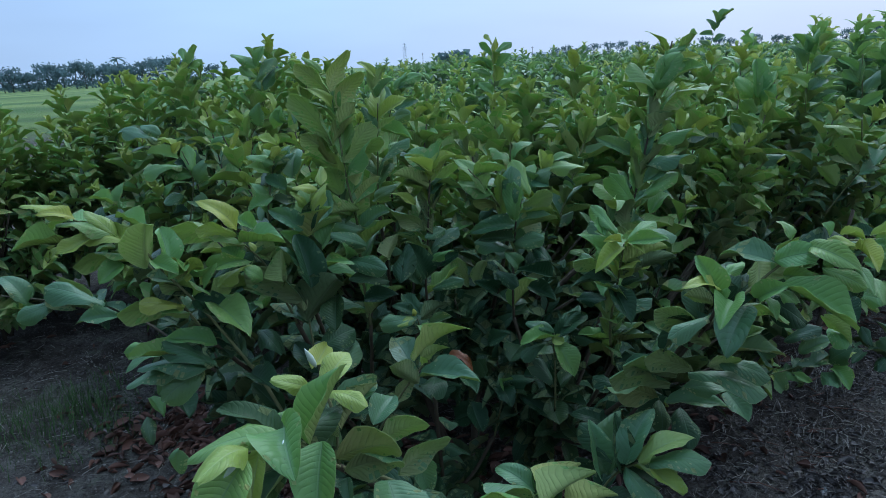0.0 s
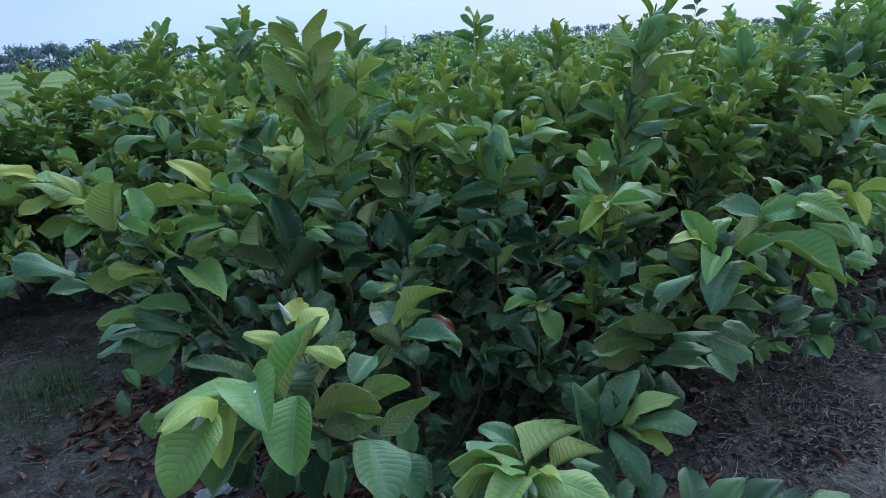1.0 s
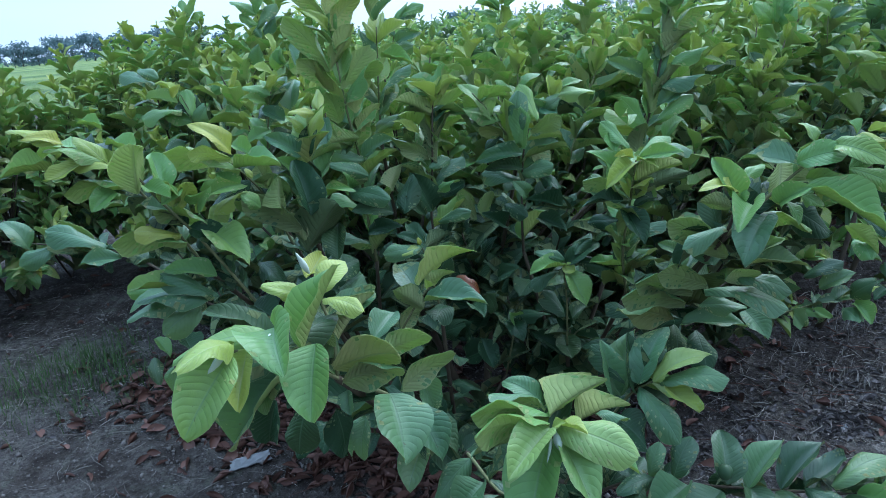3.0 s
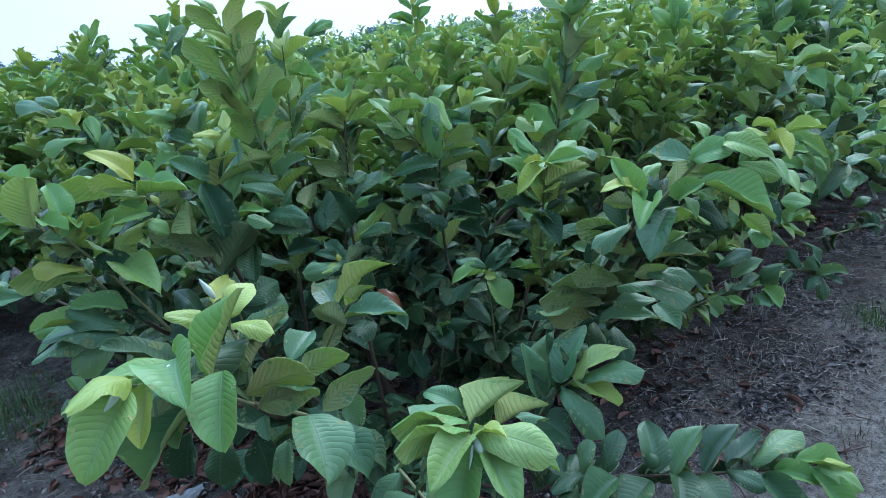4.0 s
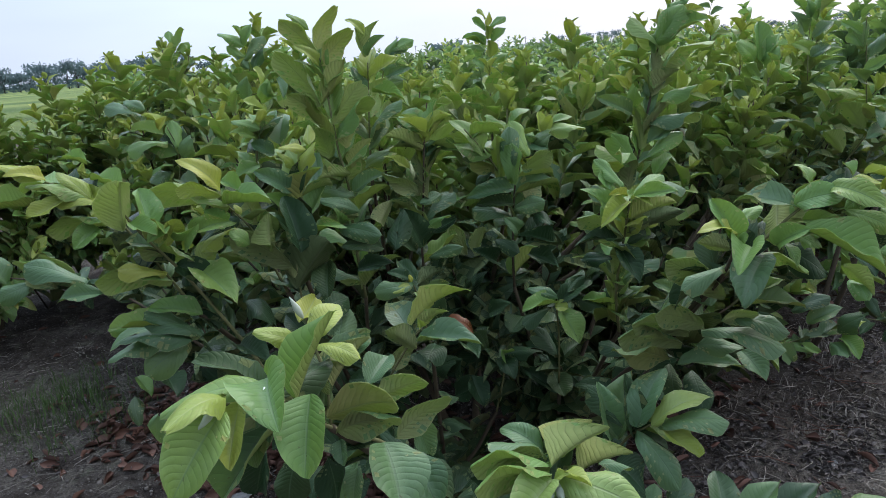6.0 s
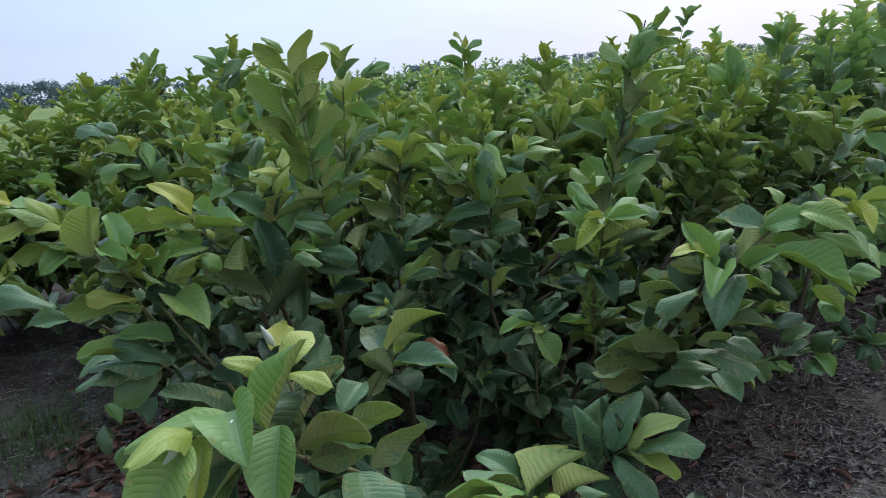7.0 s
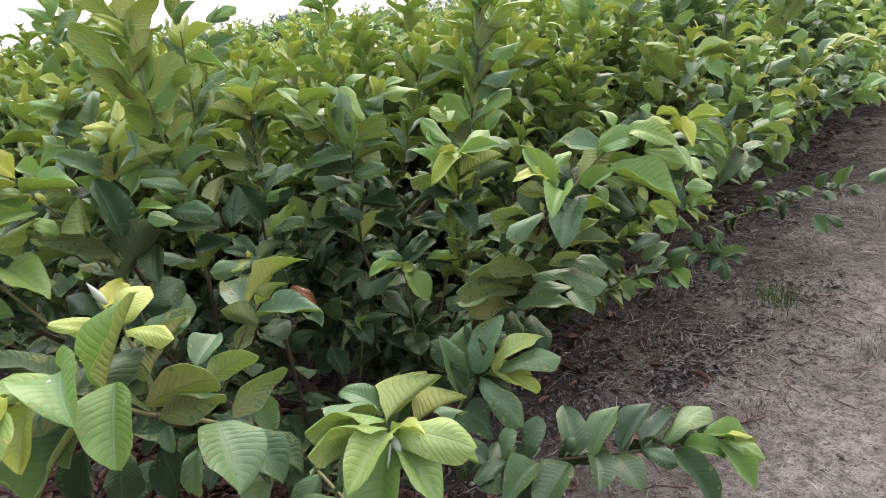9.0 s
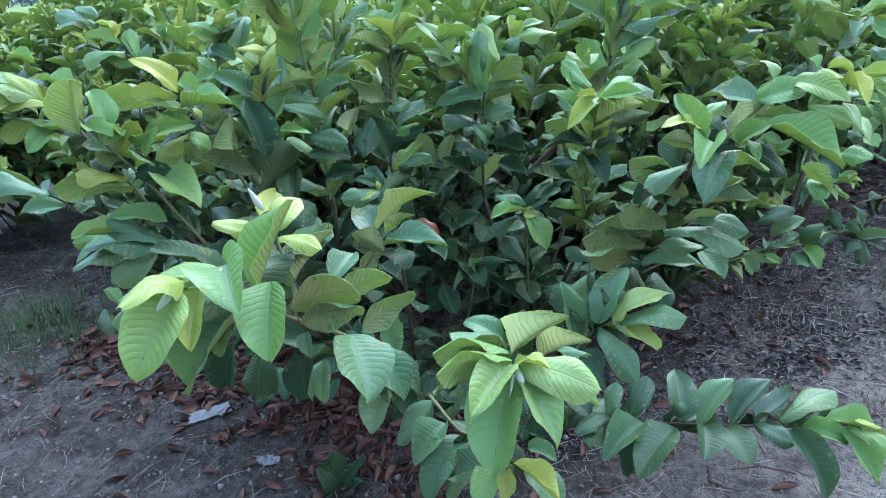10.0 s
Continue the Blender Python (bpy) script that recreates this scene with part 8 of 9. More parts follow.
# more leaves on each twig's far side; the front ones' shade is painted in
rng = random.Random(33)
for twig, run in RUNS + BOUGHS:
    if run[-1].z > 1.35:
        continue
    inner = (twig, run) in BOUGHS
    steps = len(run) - 1
    total = sum((run[i + 1] - run[i]).length for i in range(steps))
    away = Vector((run[steps // 2].x - 0.1, run[steps // 2].y - 0.17, 0)).normalized()
    for k in range(max(4, int(total / (0.05 if inner else 0.032)))):
        s = rng.uniform(0.0, 0.88)
        i = min(int(s * steps), steps - 1)
        p = run[i].lerp(run[i + 1], s * steps - i)
        along = (run[i + 1] - run[i]).normalized()
        way = (away * rng.uniform(0.3, 1.0) + along * rng.uniform(0.0, 0.6) + Vector((rng.uniform(-0.9, 0.9), rng.uniform(-0.5, 0.5), rng.uniform(-0.75, 0.25)))).normalized()
        size = rng.uniform(0.07, 0.115)
        # darker green towards the root and below a metre, standing in for shade
        age = "fresh" if s > 0.8 and rng.random() < 0.5 else (("mature" if p.z > 1.0 else "dark") if rng.random() < 0.2 + 0.5 * s else "old_shaded")
        # on the inner limbs nearly all get the darkest green as painted shade
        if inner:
            age = "dark" if rng.random() < 0.15 else "old_shaded"
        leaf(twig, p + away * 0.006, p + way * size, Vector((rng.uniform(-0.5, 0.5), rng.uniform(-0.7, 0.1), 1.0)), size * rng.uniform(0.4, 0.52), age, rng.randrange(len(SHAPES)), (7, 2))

# the bushy leader with short side shoots that stands over the row
for k in range(15):
    a, h = k * 2.4, k / 15
    root = Vector((-1.665, 4.28, 0.95 + 0.55 * h))
    reach = 0.26 - 0.15 * h
    end = root + Vector((math.cos(a) * reach, math.sin(a) * reach, 0.17 + 0.08 * rng.random()))
    run, leaves = shoot_plan(rng, root, end, 0.095, 0.036, 0.15, 0.3, False, 0.45)
    single_shoot(third, run, leaves, rng)

# shoots behind; below a metre the front ones' shade is put into their colour
fill = Foliage(NEAR)
rng = random.Random(21)
placed = 0
while placed < 300:
    along, across = rng.uniform(0.35, 2.7), rng.uniform(1.25, 2.95)
    x, y = 0.79 * along - 0.61 * across, 0.61 * along + 0.79 * across
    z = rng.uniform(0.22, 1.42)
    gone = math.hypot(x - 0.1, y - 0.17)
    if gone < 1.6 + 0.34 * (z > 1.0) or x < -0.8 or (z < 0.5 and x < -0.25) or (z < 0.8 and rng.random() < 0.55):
        continue
    tip = Vector((x, y, z))
    near = min((Vector(f) for f in FORKS), key=lambda f: (f - tip).length)
    way = tip - near
    root = near if way.length < 0.5 else tip - (way.normalized() + Vector((0, 0, 0.5))).normalized() * rng.uniform(0.35, 0.55)
    if root is not near:
        fill.stem([near, near.lerp(root, 0.5) + Vector((0, 0, -0.03)), root], 0.008, 0.005)
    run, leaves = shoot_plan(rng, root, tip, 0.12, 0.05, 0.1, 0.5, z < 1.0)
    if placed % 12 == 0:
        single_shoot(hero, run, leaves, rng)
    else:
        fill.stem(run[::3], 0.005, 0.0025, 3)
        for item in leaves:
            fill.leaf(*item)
    placed += 1
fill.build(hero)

# ---- the rows of the orchard ----
ALONG, ACROSS = Vector((0.79, 0.61, 0)), Vector((-0.61, 0.79, 0))


def stand(along, across):
    p = ALONG * along + ACROSS * across
    return p.x, p.y, soil_height(p.x, p.y)


KINDS, uses = {}, {"near": 0, "far": 0, "remote": 0}


def kind_of_bush(depth):
    """One of a few grown bushes, in turn; built at its first use."""
    uses[depth] += 1
    k = uses[depth] % (5 if depth == "near" else 4)
    if (depth, k) in KINDS:
        return KINDS[depth, k], False
    if depth == "near":
        KINDS[depth, k] = bush(10 + k, NEAR, 88, 0.95, 0.85, 1.48 + 0.04 * k, 0.142, 0.046)
    elif depth == "far":
        KINDS[depth, k] = bush(30 + k, FAR, 62, 1.0, 0.95, 1.48 + 0.04 * k, 0.15, 0.054)
    else:
        KINDS[depth, k] = bush(50 + k, REMOTE, 44, 1.1, 1.05, 1.50 + 0.04 * k, 0.19, 0.07)
    return KINDS[depth, k], True


rng = random.Random(5)


def plant(depth, along, across, tall, turn, label="leafy guava bush with pale green shoot tips on soil"):
    """One more bush of a kind; the first use takes the one that was built."""
    x, y, z = stand(along, across)
    m = pose(x, y, z, 0, 0, turn)
    for i in range(3):
        for j in range(3):
            m[i][j] *= tall
    model, first_use = kind_of_bush(depth)
    ob = model if first_use else copy_thing(model, m)
    ob.matrix_basis = m
    return tagged(ob, label, "bush", "guava orchard")


for row in range(11):
    first = (2.45, -3.0, 2.0, 4.2, 6.4, 8.6, 10.8, 13.0, 15.2, 17.4, 19.6)[row]
    a = first
    while a < 29 - row:
        across = (2.08 if row == 0 else 2.65 + 2.5 * row) + rng.uniform(-0.15, 0.15)
        near = "near" if (ALONG * a + ACROSS * across).length < (6.0 if row == 1 and a < 3 else 4.5) else ("far" if (ALONG * a + ACROSS * across).length < 9 else "remote")
        plant(near, a, across, rng.uniform(0.95, 1.04) * ((1.05 + 0.022 * (a - 4.5) if a > 3.8 else 0.93) if row == 0 else (0.94 if row == 1 else 1.0)), rng.uniform(0, 360))
        a += rng.uniform(0.9, 1.1) if row == 0 or (row == 1 and a < 3) else rng.uniform(1.15, 1.4)
plant("near", 1.45, 3.75, 0.98, 40)
plant("near", 2.6, 3.9, 0.92, 140)

# ---- what lies on the ground ----
class Scatter:
    """Many small loose pieces in one mesh."""

    def __init__(self):
        self.v, self.f = [], []

    def add(self, verts, faces):
        n = len(self.v)
        self.v += verts
        self.f += [tuple(n + i for i in q) for q in faces]

    def build(self, name, mat, label, category):
        return tagged(mesh_ob(name, self.v, self.f, [mat]), label, category, kind="stuff")


def fallen_leaf(s, rng, x, y, length, rows=5, cols=4):
    """A dry leaf, rolled up along its length to some degree and bent like a boat."""
    z = soil_height(x, y) + 0.005
    m = pose(x, y, z, rng.uniform(-25, 25), rng.uniform(-60, 60), rng.uniform(0, 360))
    roll, wide, bow = rng.uniform(1.0, 3.0), length * rng.uniform(0.34, 0.52), rng.uniform(-0.25, 0.35)
    twist = rng.uniform(-0.8, 0.8)
    verts, faces = [], []
    for i in range(rows + 1):
        v = i / rows
        half = wide * 0.5 * max(0.08, math.sin(math.pi * min(0.98, v * 0.94 + 0.03)) ** 0.7)
        for j in range(cols + 1):
            a = (2 * j / cols - 1) * roll * (0.75 + 0.5 * v)
            px, pz = half * math.sin(a) / roll * 1.9, half * (1 - math.cos(a)) / roll * 1.9
            c, n = math.cos(twist * (v - 0.5)), math.sin(twist * (v - 0.5))
            verts.append(m @ Vector((px * c - pz * n, (v - 0.5) * length, px * n + pz * c + bow * length * (v - 0.5) ** 2)))
    for i in range(rows):
        for j in range(cols):
            a = i * (cols + 1) + j
            faces.append((a, a + 1, a + cols + 2, a + cols + 1))
    s.add(verts, faces)


def clod(s, rng, x, y, r):
    """A crumbled lump of soil."""
    z = soil_height(x, y) + r * 0.25
    spin = pose(x, y, z, rng.uniform(0, 360), rng.uniform(0, 360), 0)
    base = [(1, 0, 0), (-1, 0, 0), (0, 1, 0), (0, -1, 0), (0, 0, 1), (0, 0, -1)]
    verts = [spin @ (Vector(p) * r * rng.uniform(0.55, 1.25)) for p in base]
    s.add(verts, [(0, 2, 4), (2, 1, 4), (1, 3, 4), (3, 0, 4), (2, 0, 5), (1, 2, 5), (3, 1, 5), (0, 3, 5)])


def stick(s, rng, x, y, length, r):
    a = rng.uniform(0, 6.28)
    way = Vector((math.cos(a), math.sin(a), rng.uniform(-0.05, 0.12)))
    p = Vector((x, y, soil_height(x, y) + 0.004))
    bend = Vector((rng.uniform(-1, 1), rng.uniform(-1, 1), rng.uniform(0, 0.3))) * length * 0.12
    v, f = tube([p - way * length / 2, p + bend, p + way * length / 2], [r, r, r * 0.5], 3)
    s.add(v, f)


rng = random.Random(8)
litter, straw, clods, twigs, chips = Scatter(), Scatter(), Scatter(), Scatter(), Scatter()
for _ in range(1300):
    # the drift of brown leaves along the foot of the bush
    t = rng.random()
    x, y = -1.5 + 1.55 * t + rng.gauss(0, 0.17), 2.85 - 1.05 * t + 0.15 * math.sin(3 * t) + rng.gauss(0, 0.2)
    fallen_leaf(litter, rng, x, y, rng.uniform(0.025, 0.085))
for _ in range(350):
    a, r = rng.uniform(0, 6.28), abs(rng.gauss(0, 0.6))
    fallen_leaf(litter, rng, -0.1 + r * 1.2 * math.cos(a), 2.3 + r * 0.7 * math.sin(a), rng.uniform(0.04, 0.09))
for _ in range(800):
    along, across = rng.uniform(0.9, 9), rng.gauss(1.75, 0.27)
    fallen_leaf(litter, rng, 0.79 * along - 0.61 * across, 0.61 * along + 0.79 * across, rng.uniform(0.025, 0.07))
for _ in range(130):
    fallen_leaf(litter, rng, rng.uniform(-3, 0), rng.uniform(1.7, 4.4), rng.uniform(0.03, 0.07))
for _ in range(1700):
    along, across = rng.uniform(-1, 9), rng.gauss(0.75, 0.65)
    stick(straw, rng, 0.79 * along - 0.61 * across, 0.61 * along + 0.79 * across, rng.uniform(0.02, 0.13), rng.uniform(0.0007, 0.002))
for _ in range(70):
    along, across, size = rng.uniform(0.5, 8), rng.gauss(0.6, 0.6), rng.uniform(0.05, 0.2)
    for _ in range(rng.randrange(8, 40)):
        a, c = along + rng.gauss(0, size), across + rng.gauss(0, size)
        stick(straw, rng, 0.79 * a - 0.61 * c, 0.61 * a + 0.79 * c, rng.uniform(0.02, 0.13), rng.uniform(0.0006, 0.002))
for _ in range(1500):
    stick(straw, rng, rng.uniform(-3.2, 0.5), rng.uniform(1.4, 4.2), rng.uniform(0.02, 0.13), rng.uniform(0.0006, 0.0016))
for _ in range(500):
    along, across = rng.uniform(0, 7), rng.gauss(1.2, 0.5)
    stick(twigs, rng, 0.79 * along - 0.61 * across, 0.61 * along + 0.79 * across, rng.uniform(0.05, 0.2), rng.uniform(0.0015, 0.003))
for _ in range(5200):
    along, across = rng.uniform(-0.5, 8), rng.gauss(0.8, 0.7)
    clod(clods, rng, 0.79 * along - 0.61 * across, 0.61 * along + 0.79 * across, rng.uniform(0.002, 0.008) * (2.0 if rng.random() < 0.04 else 1))
for _ in range(4500):
    clod(clods, rng, rng.uniform(-3.4, 0.6), rng.uniform(1.4, 4.4), rng.uniform(0.002, 0.010) * (2.0 if rng.random() < 0.04 else 1))
def heap(along, across, size, count, grow=1.0):
    """A drift of dark crumbled leaves with a few pale slivers in it."""
    for k in range(count):
        a, c = along + rng.gauss(0, size), across + rng.gauss(0, size * 0.6)
        x, y = 0.79 * a - 0.61 * c, 0.61 * a + 0.79 * c
        fallen_leaf(chips, rng, x, y, rng.uniform(0.006, 0.026) * grow * (1.6 if rng.random() < 0.1 else 1), 3, 2)
        if k % 16 == 0:
            stick(straw, rng, x, y, rng.uniform(0.03, 0.1), rng.uniform(0.001, 0.0022))


for _ in range(64):
    heap(rng.uniform(0.4, 8), rng.gauss(1.3, 0.16), rng.uniform(0.08, 0.25), rng.randrange(30, 90))
for _ in range(16):
    heap(rng.uniform(1.5, 7), rng.uniform(-0.2, 0.9), rng.uniform(0.04, 0.12), rng.randrange(10, 35))
heap(2.45, 0.98, 0.08, 110, 1.2)
heap(2.2, 1.2, 0.12, 150, 1.1)
heap(2.75, 1.1, 0.12, 120, 1.2)
heap(3.4, 1.2, 0.2, 160)
heap(4.3, 1.15, 0.25, 160)
heap(2.9, 0.62, 0.10, 70)
heap(3.2, 0.3, 0.14, 90)
heap(2.6, 1.25, 0.16, 160)
heap(2.43, 1.0, 0.07, 240, 1.5)
heap(2.62, 0.92, 0.10, 160, 1.3)
heap(2.95, 0.9, 0.12, 160, 1.2)
heap(2.72, 0.08, 0.11, 240, 1.3)
heap(3.5, 0.75, 0.14, 160, 1.2)
for _ in range(1500):
    along, across = rng.uniform(1.4, 5.5), rng.uniform(-0.4, 1.35)
    stick(straw, rng, 0.79 * along - 0.61 * across, 0.61 * along + 0.79 * across, rng.uniform(0.015, 0.08), rng.uniform(0.0005, 0.0013))
for _ in range(30):
    x, y = rng.uniform(-2.6, 0.0), rng.uniform(1.7, 3.6)
    heap(0.79 * x + 0.61 * y, -0.61 * x + 0.79 * y, rng.uniform(0.08, 0.25), rng.randrange(25, 70))
chips.build("plant_debris", DEBRIS, "dark rotted leaf and bark crumbs on the soil", "leaf litter")
litter.build("fallen_leaves", LITTER, "dry brown curled leaves lying under the bushes", "leaf litter")
straw.build("dry_straw", STRAW, "pale dry straw strewn over the soil", "straw")
clods.build("soil_crumbs", CLOD, "crumbs and clods of grey-brown soil", "soil")
twigs.build("dead_twigs", LITTER, "thin dead twigs on the soil", "twigs")


def scrap(x, y, long, wide, turn):
    """A flat crumpled piece of pale waste half sunk in the soil."""
    r2 = random.Random(int(x * 1000))
    verts, faces = [], []
    for i in range(9):
        for j in range(6):
            u, v = i / 8 - 0.5, j / 5 - 0.5
            edge = 1 - 0.25 * r2.random()
            p = pose(x, y, soil_height(x, y), 0, 0, turn) @ Vector((u * long * edge, v * wide * edge, 0.006 + 0.012 * r2.random()))
            verts.append(p)
            if i and j:
                a = i * 6 + j
                faces.append((a - 7, a - 1, a, a - 6))
    ob = mesh_ob("scrap", verts, faces, [SCRAP], smooth=False)
    thick = ob.modifiers.new("thickness", "SOLIDIFY")
    thick.thickness = 0.004
    return tagged(ob, "crumpled pale grey scrap lying on the soil", "waste", "scraps")


scrap(-0.84, 2.17, 0.17, 0.07, 20)
scrap(-0.57, 1.90, 0.09, 0.045, -5)
scrap(1.30, 2.24, 0.045, 0.02, 60)


def tuft(name, x, y, count, high, spread, mat, label):
    """A tuft of grass: many bent, tapering blades."""
    r2 = random.Random(int(x * 100 + y * 10))
    s = Scatter()
    for _ in range(count):
        a, lean = r2.uniform(0, 6.28), r2.uniform(0.1, 0.9)
        way, side = Vector((math.cos(a), math.sin(a), 0)), Vector((-math.sin(a), math.cos(a), 0))
        px, py = x + r2.gauss(0, spread), y + r2.gauss(0, spread)
        root, h, w = Vector((px, py, soil_height(px, py) - 0.005)), high * r2.uniform(0.5, 1.1), r2.uniform(0.0012, 0.0028)
        run = [root + way * lean * h * k * k + Vector((0, 0, h * k * (1 - 0.35 * lean * k))) for k in (0, 0.35, 0.7, 1)]
        verts = [q for k, p in enumerate(run) for q in (p - side * w * (1 - k / 3.2), p + side * w * (1 - k / 3.2))]
        s.add(verts, [(0, 1, 3, 2), (2, 3, 5, 4), (4, 5, 7, 6)])
    return tagged(mesh_ob(name, s.v, s.f, [mat]), label, "grass", "grass tufts", "stuff")


tuft("grass_tuft", -1.95, 3.0, 420, 0.13, 0.15, GRASS, "green tuft of grass on bare soil")
tuft("grass_tuft", -2.15, 2.75, 360, 0.10, 0.18, GRASS, "low green grass on bare soil")
tuft("grass_tuft", -1.75, 2.85, 300, 0.10, 0.15, GRASS, "low green grass on bare soil")
tuft("dry_grass", 1.75, 3.1, 130, 0.09, 0.10, STRAW, "dry bleached grass on the soil")
tuft("dry_grass", 1.45, 2.55, 120, 0.07, 0.12, STRAW, "dry bleached grass on the soil")
tuft("dry_grass", 2.16, 2.18, 90, 0.09, 0.05, STRAW, "dry bleached grass on the soil")
tuft("dry_grass", 3.4, 3.6, 160, 0.10, 0.16, STRAW, "dry bleached grass on the soil")
tuft("grass_tuft", 2.08, 2.72, 170, 0.11, 0.06, GRASS, "small green grass on the soil")
for gx, gy, n in ((2.6, 3.1, 40), (2.2, 2.2, 30), (2.95, 2.6, 40), (2.5, 2.1, 30), (3.3, 3.3, 40), (1.5, 2.0, 24)):
    tuft("grass_tuft", gx, gy, n, 0.06, 0.05, GRASS, "small green grass on the soil")


def marigold(x, y):
    """A low plant with round orange flower heads."""
    ob = empty("marigold", (x, y, soil_height(x, y)))
    r2 = random.Random(2)
    for k in range(9):
        a, r = r2.uniform(0, 6.28), r2.uniform(0.03, 0.2)
        top = Vector((r * math.cos(a), r * math.sin(a), r2.uniform(0.35, 0.62)))
        v, f = tube([(0, 0, 0), top * 0.5, top], [0.006, 0.005, 0.004], 5)
        stalk = mesh_ob("stalk", v, f, [TWIG], ob)
        s = Scatter()
        for ring in range(4):
            for i in range(12):
                b = i * 0.5236 + ring * 0.3
                out = Vector((math.cos(b), math.sin(b), 0))
                side = Vector((-math.sin(b), math.cos(b), 0))
                w, up = 0.05 - 0.011 * ring, 0.012 * ring
                c = top + Vector((0, 0, up))
                s.add([c, c + out * w * 0.7 - side * 0.012, c + out * w + Vector((0, 0, 0.008)), c + out * w * 0.7 + side * 0.012], [(0, 1, 2, 3)])
        mesh_ob("flower", s.v, s.f, [PETAL], stalk, label="orange flower head")
        for i in range(5):
            p = top * r2.uniform(0.3, 0.8)
            b = r2.uniform(0, 6.28)
            q = p + Vector((math.cos(b), math.sin(b), 0.3)) * 0.1
            leaf(stalk, p, q, (0, 0, 1), 0.03, "mature", 1)
    return tagged(ob, "orange-flowered marigold at the end of the row", "flower")


marigold(12.5, 10.87)

# ---- the far edge of the plain ----
def far_tree(seed, high, wide):
    """A field tree far off: a trunk, a few limbs and a crown of many small clumps of leaves."""
    rng = random.Random(seed)
    ob = empty("tree")
    v, f = tube([(0, 0, -0.3), (0.1, 0, high * 0.3), (0, 0.1, high * 0.62)], [0.22, 0.17, 0.08], 6)
    limbs = []
    for i in range(5):
        a = i * 1.3 + rng.uniform(-0.3, 0.3)
        end = Vector((math.cos(a) * wide * 0.3, math.sin(a) * wide * 0.3, high * rng.uniform(0.5, 0.75)))
        limbs.append(end)
        lv, lf = tube([(0.05, 0, high * 0.28), end * 0.6 + Vector((0, 0, high * 0.14)), end], [0.1, 0.08, 0.04], 4)
        n = len(v)
        v, f = v + lv, f + [tuple(n + i for i in q) for q in lf]
    mesh_ob("trunk", v, f, [FAR_BARK], ob)
    verts, faces = [], []
    puffs = [(e + Vector((rng.uniform(-1, 1), rng.uniform(-1, 1), rng.uniform(0, 1.2))) * wide * 0.13, wide * rng.uniform(0.16, 0.28)) for e in limbs for _ in range(2)]
    puffs += [(Vector((rng.uniform(-0.4, 0.4) * wide, rng.uniform(-0.4, 0.4) * wide, high * rng.uniform(0.12, 0.35))), wide * 0.24) for _ in range(5)]
    puffs.append((Vector((0, 0, high * 0.8)), wide * 0.28))
    for centre, r in puffs:
        for _ in range(30):
            d = Vector((rng.gauss(0, 1), rng.gauss(0, 1), rng.gauss(0, 0.8))).normalized() * r * rng.uniform(0.5, 1.1)
            c = centre + d
            c.z = min(max(c.z, high * 0.03), high * 1.02)
            a, b = Vector((rng.gauss(0, 1), rng.gauss(0, 1), rng.gauss(0, 1))).normalized(), Vector((rng.gauss(0, 1), rng.gauss(0, 1), rng.gauss(0, 1))).normalized()
            s = rng.uniform(0.34, 0.7)
            n = len(verts)
            verts += [c - a * s, c + b * s * 0.7, c + a * s, c - b * s * 0.7 + a.cross(b) * s * 0.4]
            faces += [(n, n + 1, n + 2), (n, n + 2, n + 3)]
    tagged(mesh_ob("crown", verts, faces, [HAZED_LEAF], ob), kind="stuff")
    return ob


def far_palm(high):
    ob = empty("palm_tree")
    v, f = tube([(0, 0, -0.2), (0.15, 0, high * 0.5), (0.1, 0, high * 0.86)], [0.2, 0.15, 0.12], 6)
    mesh_ob("trunk", v, f, [FAR_BARK], ob)
    rng = random.Random(4)
    for i in range(16):
        a, up = i * 2.4, rng.uniform(0.0, 0.9)
        way = Vector((math.cos(a), math.sin(a), 0))
        verts, faces = [], []
        side = way.cross(Vector((0, 0, 1)))
        for k in range(7):
            s = k / 6
            p = Vector((0.1, 0, high * 0.86)) + way * 2.6 * s + Vector((0, 0, 1.8 * up * s - 1.5 * s * s))
            w = 0.34 * math.sin(math.pi * (0.12 + 0.86 * s))
            verts += [p - side * w - Vector((0, 0, w * 0.5)), p, p + side * w - Vector((0, 0, w * 0.5))]
            if k:
                n = 3 * k
                faces += [(n - 3, n - 2, n + 1, n), (n - 2, n - 1, n + 2, n + 1)]
        mesh_ob("frond", verts, faces, [HAZED_LEAF], ob)
    return ob


def bars(pairs, r, name, mat, parent):
    v, f = [], []
    for a, b in pairs:
        bv, bf = tube([a, b], [r, r], 4)
        n = len(v)
        v, f = v + bv, f + [tuple(n + i for i in q) for q in bf]
    return mesh_ob(name, v, f, [mat], parent, smooth=False)


def pylon(high):
    """A steel lattice mast with three crossarms."""
    ob = empty("pylon")
    def corner(i, t):
        w = 3.2 * (1 - t) ** 1.4 + 0.5
        return Vector(((1, 1, -1, -1)[i] * w, (1, -1, -1, 1)[i] * w, high * t))
    for i in range(4):
        v, f = tube([corner(i, k / 8) for k in range(9)], [0.11] * 9, 4)
        mesh_ob("leg", v, f, [STEEL], ob)
    bars([(corner(i, k / 8), corner((i + 1) % 4, (k + 1) / 8)) for k in range(8) for i in range(4)], 0.09, "bracing", STEEL, ob)
    for t, w in ((0.68, 5.0), (0.8, 4.2), (0.92, 3.4)):
        bars([((-w, 0, high * t), (w, 0, high * t)), ((-w, 0, high * t), (0, 0, high * (t + 0.05))), ((w, 0, high * t), (0, 0, high * (t + 0.05)))], 0.12, "crossarm", STEEL, ob)
    return ob


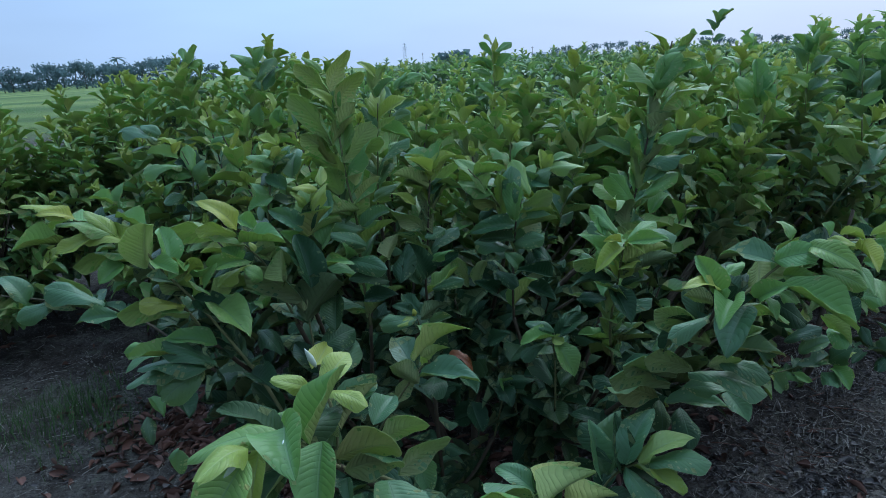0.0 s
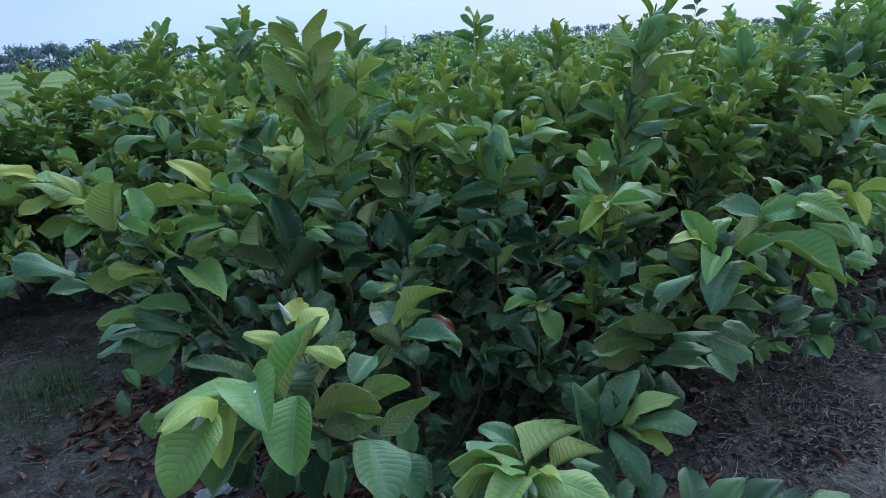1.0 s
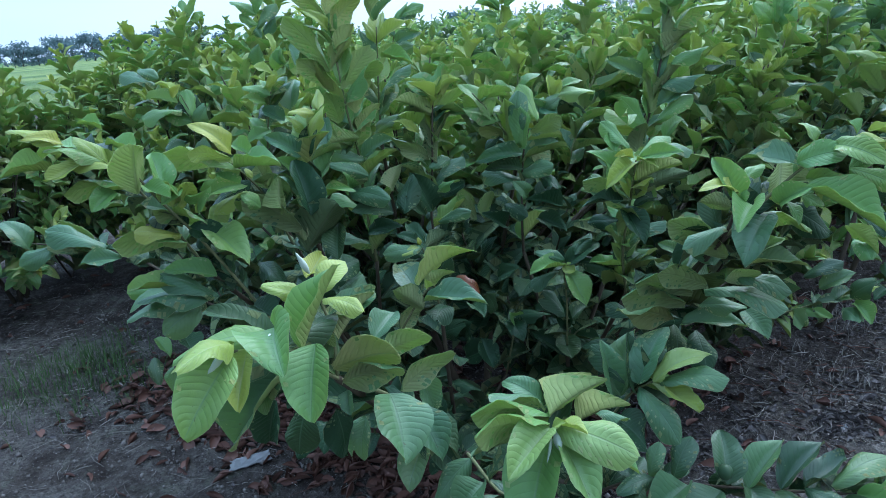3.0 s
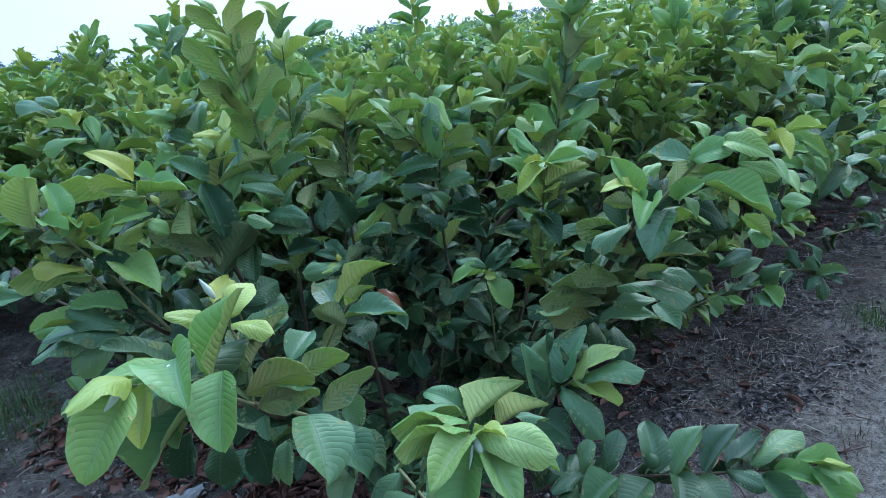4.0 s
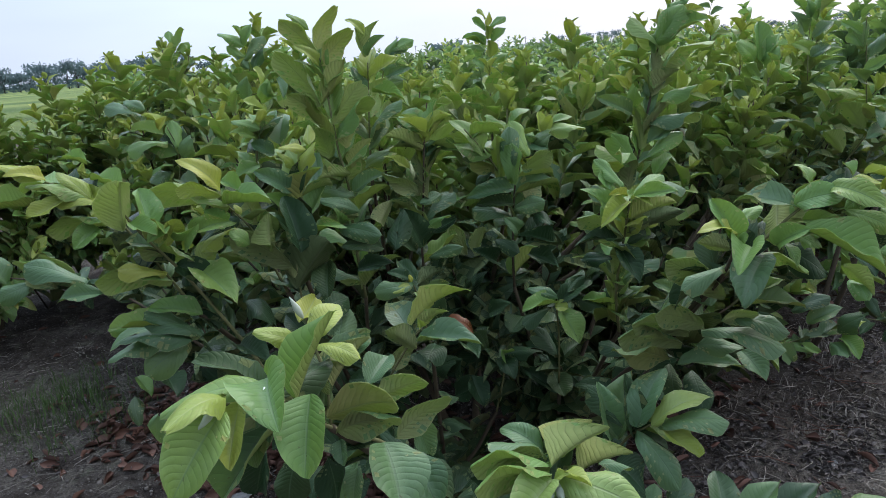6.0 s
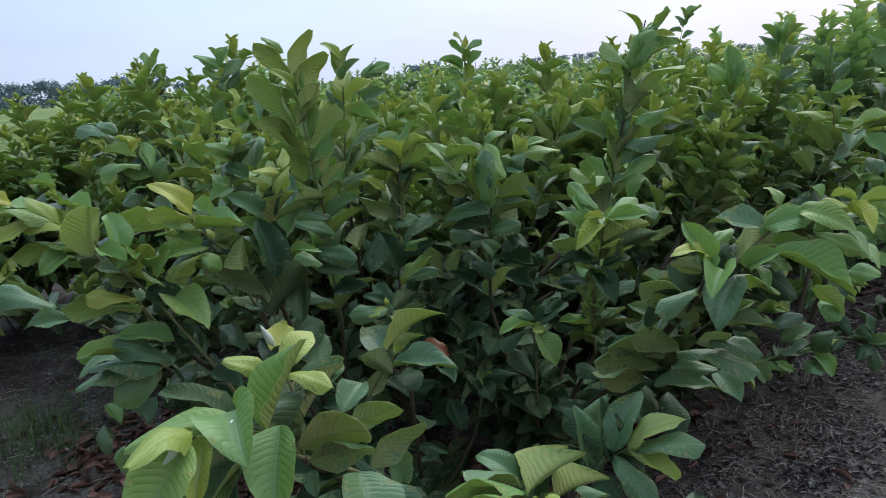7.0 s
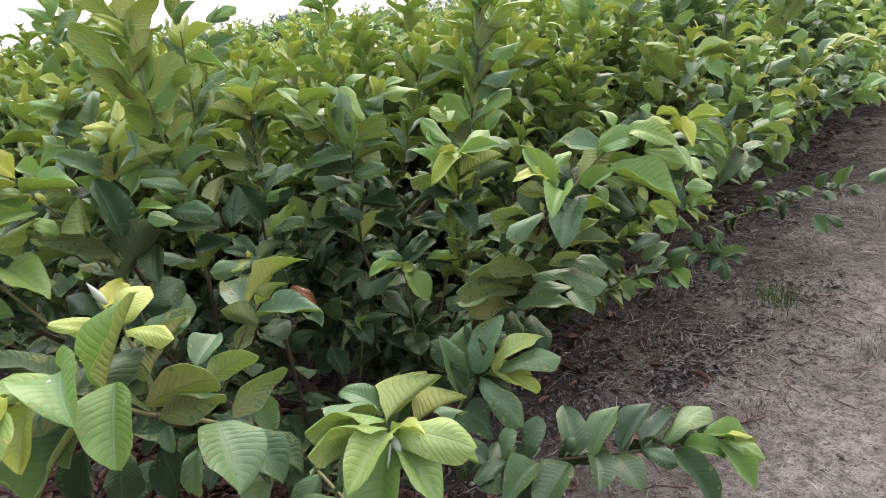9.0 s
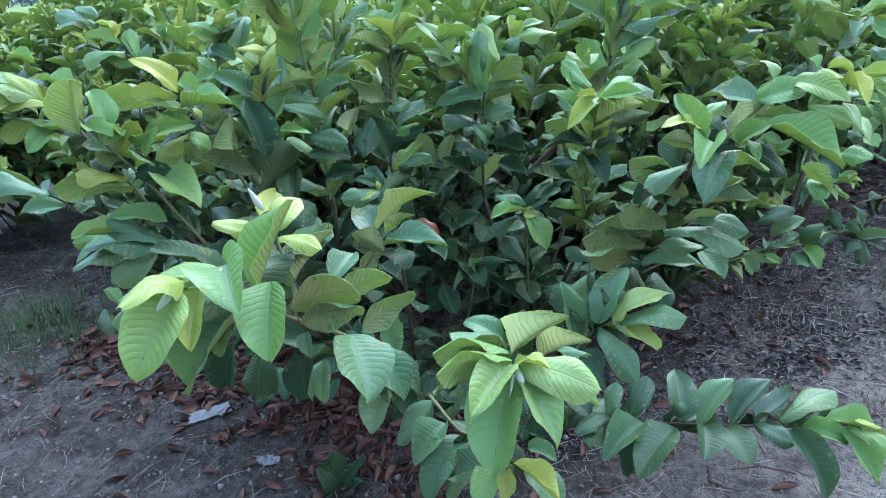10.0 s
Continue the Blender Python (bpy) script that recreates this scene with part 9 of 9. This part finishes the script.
def set_far(ob, slope, away, label, category, turn=0.0, size=1.0, group=""):
    m = pose(slope * away, away, 0, 0, 0, turn)
    for i in range(3):
        for j in range(3):
            m[i][j] *= size
    ob.matrix_basis = m
    return tagged(ob, label, category, group)


TREES = [far_tree(50 + k, 7.0 + k, 6.0 + k) for k in range(4)]
fresh_trees = list(TREES)
rng = random.Random(12)


def far_row(first, last, count, away, size):
    for i in range(count):
        slope = first + (last - first) * (i + rng.uniform(-0.3, 0.3)) / count
        k = rng.randrange(4)
        m = pose(0, 0, 0)
        if TREES[k] in fresh_trees:
            ob = TREES[k]
            fresh_trees.remove(ob)
        else:
            ob = copy_thing(TREES[k], m)
        set_far(ob, slope, away * rng.uniform(0.93, 1.08), "dark broad-leaved field tree in dusk haze", "tree", rng.uniform(0, 360), size * rng.uniform(0.88, 1.1), "far treeline")


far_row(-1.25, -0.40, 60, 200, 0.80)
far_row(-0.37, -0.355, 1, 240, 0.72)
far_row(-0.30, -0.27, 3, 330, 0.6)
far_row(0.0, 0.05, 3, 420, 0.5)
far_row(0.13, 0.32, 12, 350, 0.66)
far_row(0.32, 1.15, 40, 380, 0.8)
palm = far_palm(9.3)
set_far(palm, -0.515, 195, "tall dark palm tree above the treeline", "tree")
set_far(copy_thing(palm, pose(0, 0, 0)), -0.480, 200, "dark palm tree in the far treeline", "tree", 70, 0.8)
set_far(copy_thing(palm, pose(0, 0, 0)), -0.42, 205, "dark palm tree in the far treeline", "tree", 150, 0.72)
mast = pylon(34)
set_far(mast, -0.402, 760, "grey steel lattice pylon far across the plain", "pylon", 20, group="power line")
for slope, away, size in ((-0.302, 900, 1.0), (-0.086, 1000, 0.95)):
    set_far(copy_thing(mast, pose(0, 0, 0)), slope, away, "grey steel lattice pylon far across the plain", "pylon", 20, size, "power line")

pole = empty("utility_pole")
bars([((0, 0, -0.3), (0, 0, 8))], 0.12, "post", FAR_BARK, pole)
bars([((-0.9, 0, 7.4), (0.9, 0, 7.4))], 0.07, "crossarm", FAR_BARK, pole)
set_far(pole, -0.06, 420, "thin utility pole on the plain", "pole", 0, group="utility poles")
for slope, away in ((-0.045, 430), (0.03, 400), (0.06, 440), (0.10, 420), (-0.27, 430), (-0.24, 450)):
    set_far(copy_thing(pole, pose(0, 0, 0)), slope, away, "thin utility pole on the plain", "pole", group="utility poles")


def shed(long, deep, high):
    """A low building with a door, windows and a pitched sheet roof."""
    ob = empty("shed")
    def block(name, lo, hi, mat, parent):
        x0, y0, z0 = lo
        x1, y1, z1 = hi
        v = [(x0, y0, z0), (x1, y0, z0), (x1, y1, z0), (x0, y1, z0), (x0, y0, z1), (x1, y0, z1), (x1, y1, z1), (x0, y1, z1)]
        return mesh_ob(name, v, [(0, 3, 2, 1), (4, 5, 6, 7), (0, 1, 5, 4), (1, 2, 6, 5), (2, 3, 7, 6), (3, 0, 4, 7)], [mat], parent, smooth=False)
    block("wall", (-long / 2, 0, 0), (long / 2, deep, high), WALL, ob)
    v = [(-long / 2 - 0.5, -0.5, high), (long / 2 + 0.5, -0.5, high), (long / 2 + 0.5, deep / 2, high + 1.2), (-long / 2 - 0.5, deep / 2, high + 1.2), (-long / 2 - 0.5, deep + 0.5, high), (long / 2 + 0.5, deep + 0.5, high)]
    mesh_ob("roof", v, [(0, 1, 2, 3), (3, 2, 5, 4), (0, 3, 4), (1, 5, 2)], [ROOF], ob, smooth=False)
    block("door", (-0.6, -0.06, 0), (0.6, 0.0, 2.1), FAR_BARK, ob)
    for k in (-0.35, -0.2, 0.2, 0.35):
        block("window", (k * long - 0.7, -0.05, 1.1), (k * long + 0.7, 0.0, 2.2), STEEL, ob)
    return ob


hut = shed(22, 8, 3.2)
set_far(hut, 0.125, 420, "long low pale shed with a sheet roof", "building", -5)
set_far(copy_thing(hut, pose(0, 0, 0)), 0.075, 440, "long low pale shed with a sheet roof", "building", 4, 0.8)
set_far(copy_thing(hut, pose(0, 0, 0)), -0.31, 480, "long low pale shed with a sheet roof", "building", 4, 0.8)
set_far(copy_thing(hut, pose(0, 0, 0)), -0.28, 500, "long low pale shed with a sheet roof", "building", 4, 0.7)
shrub = far_tree(77, 3.0, 4.4)
shrub.name = "shrub"
set_far(shrub, -0.012, 62, "dark rounded shrub at the field's edge", "shrub", 0, 0.75)
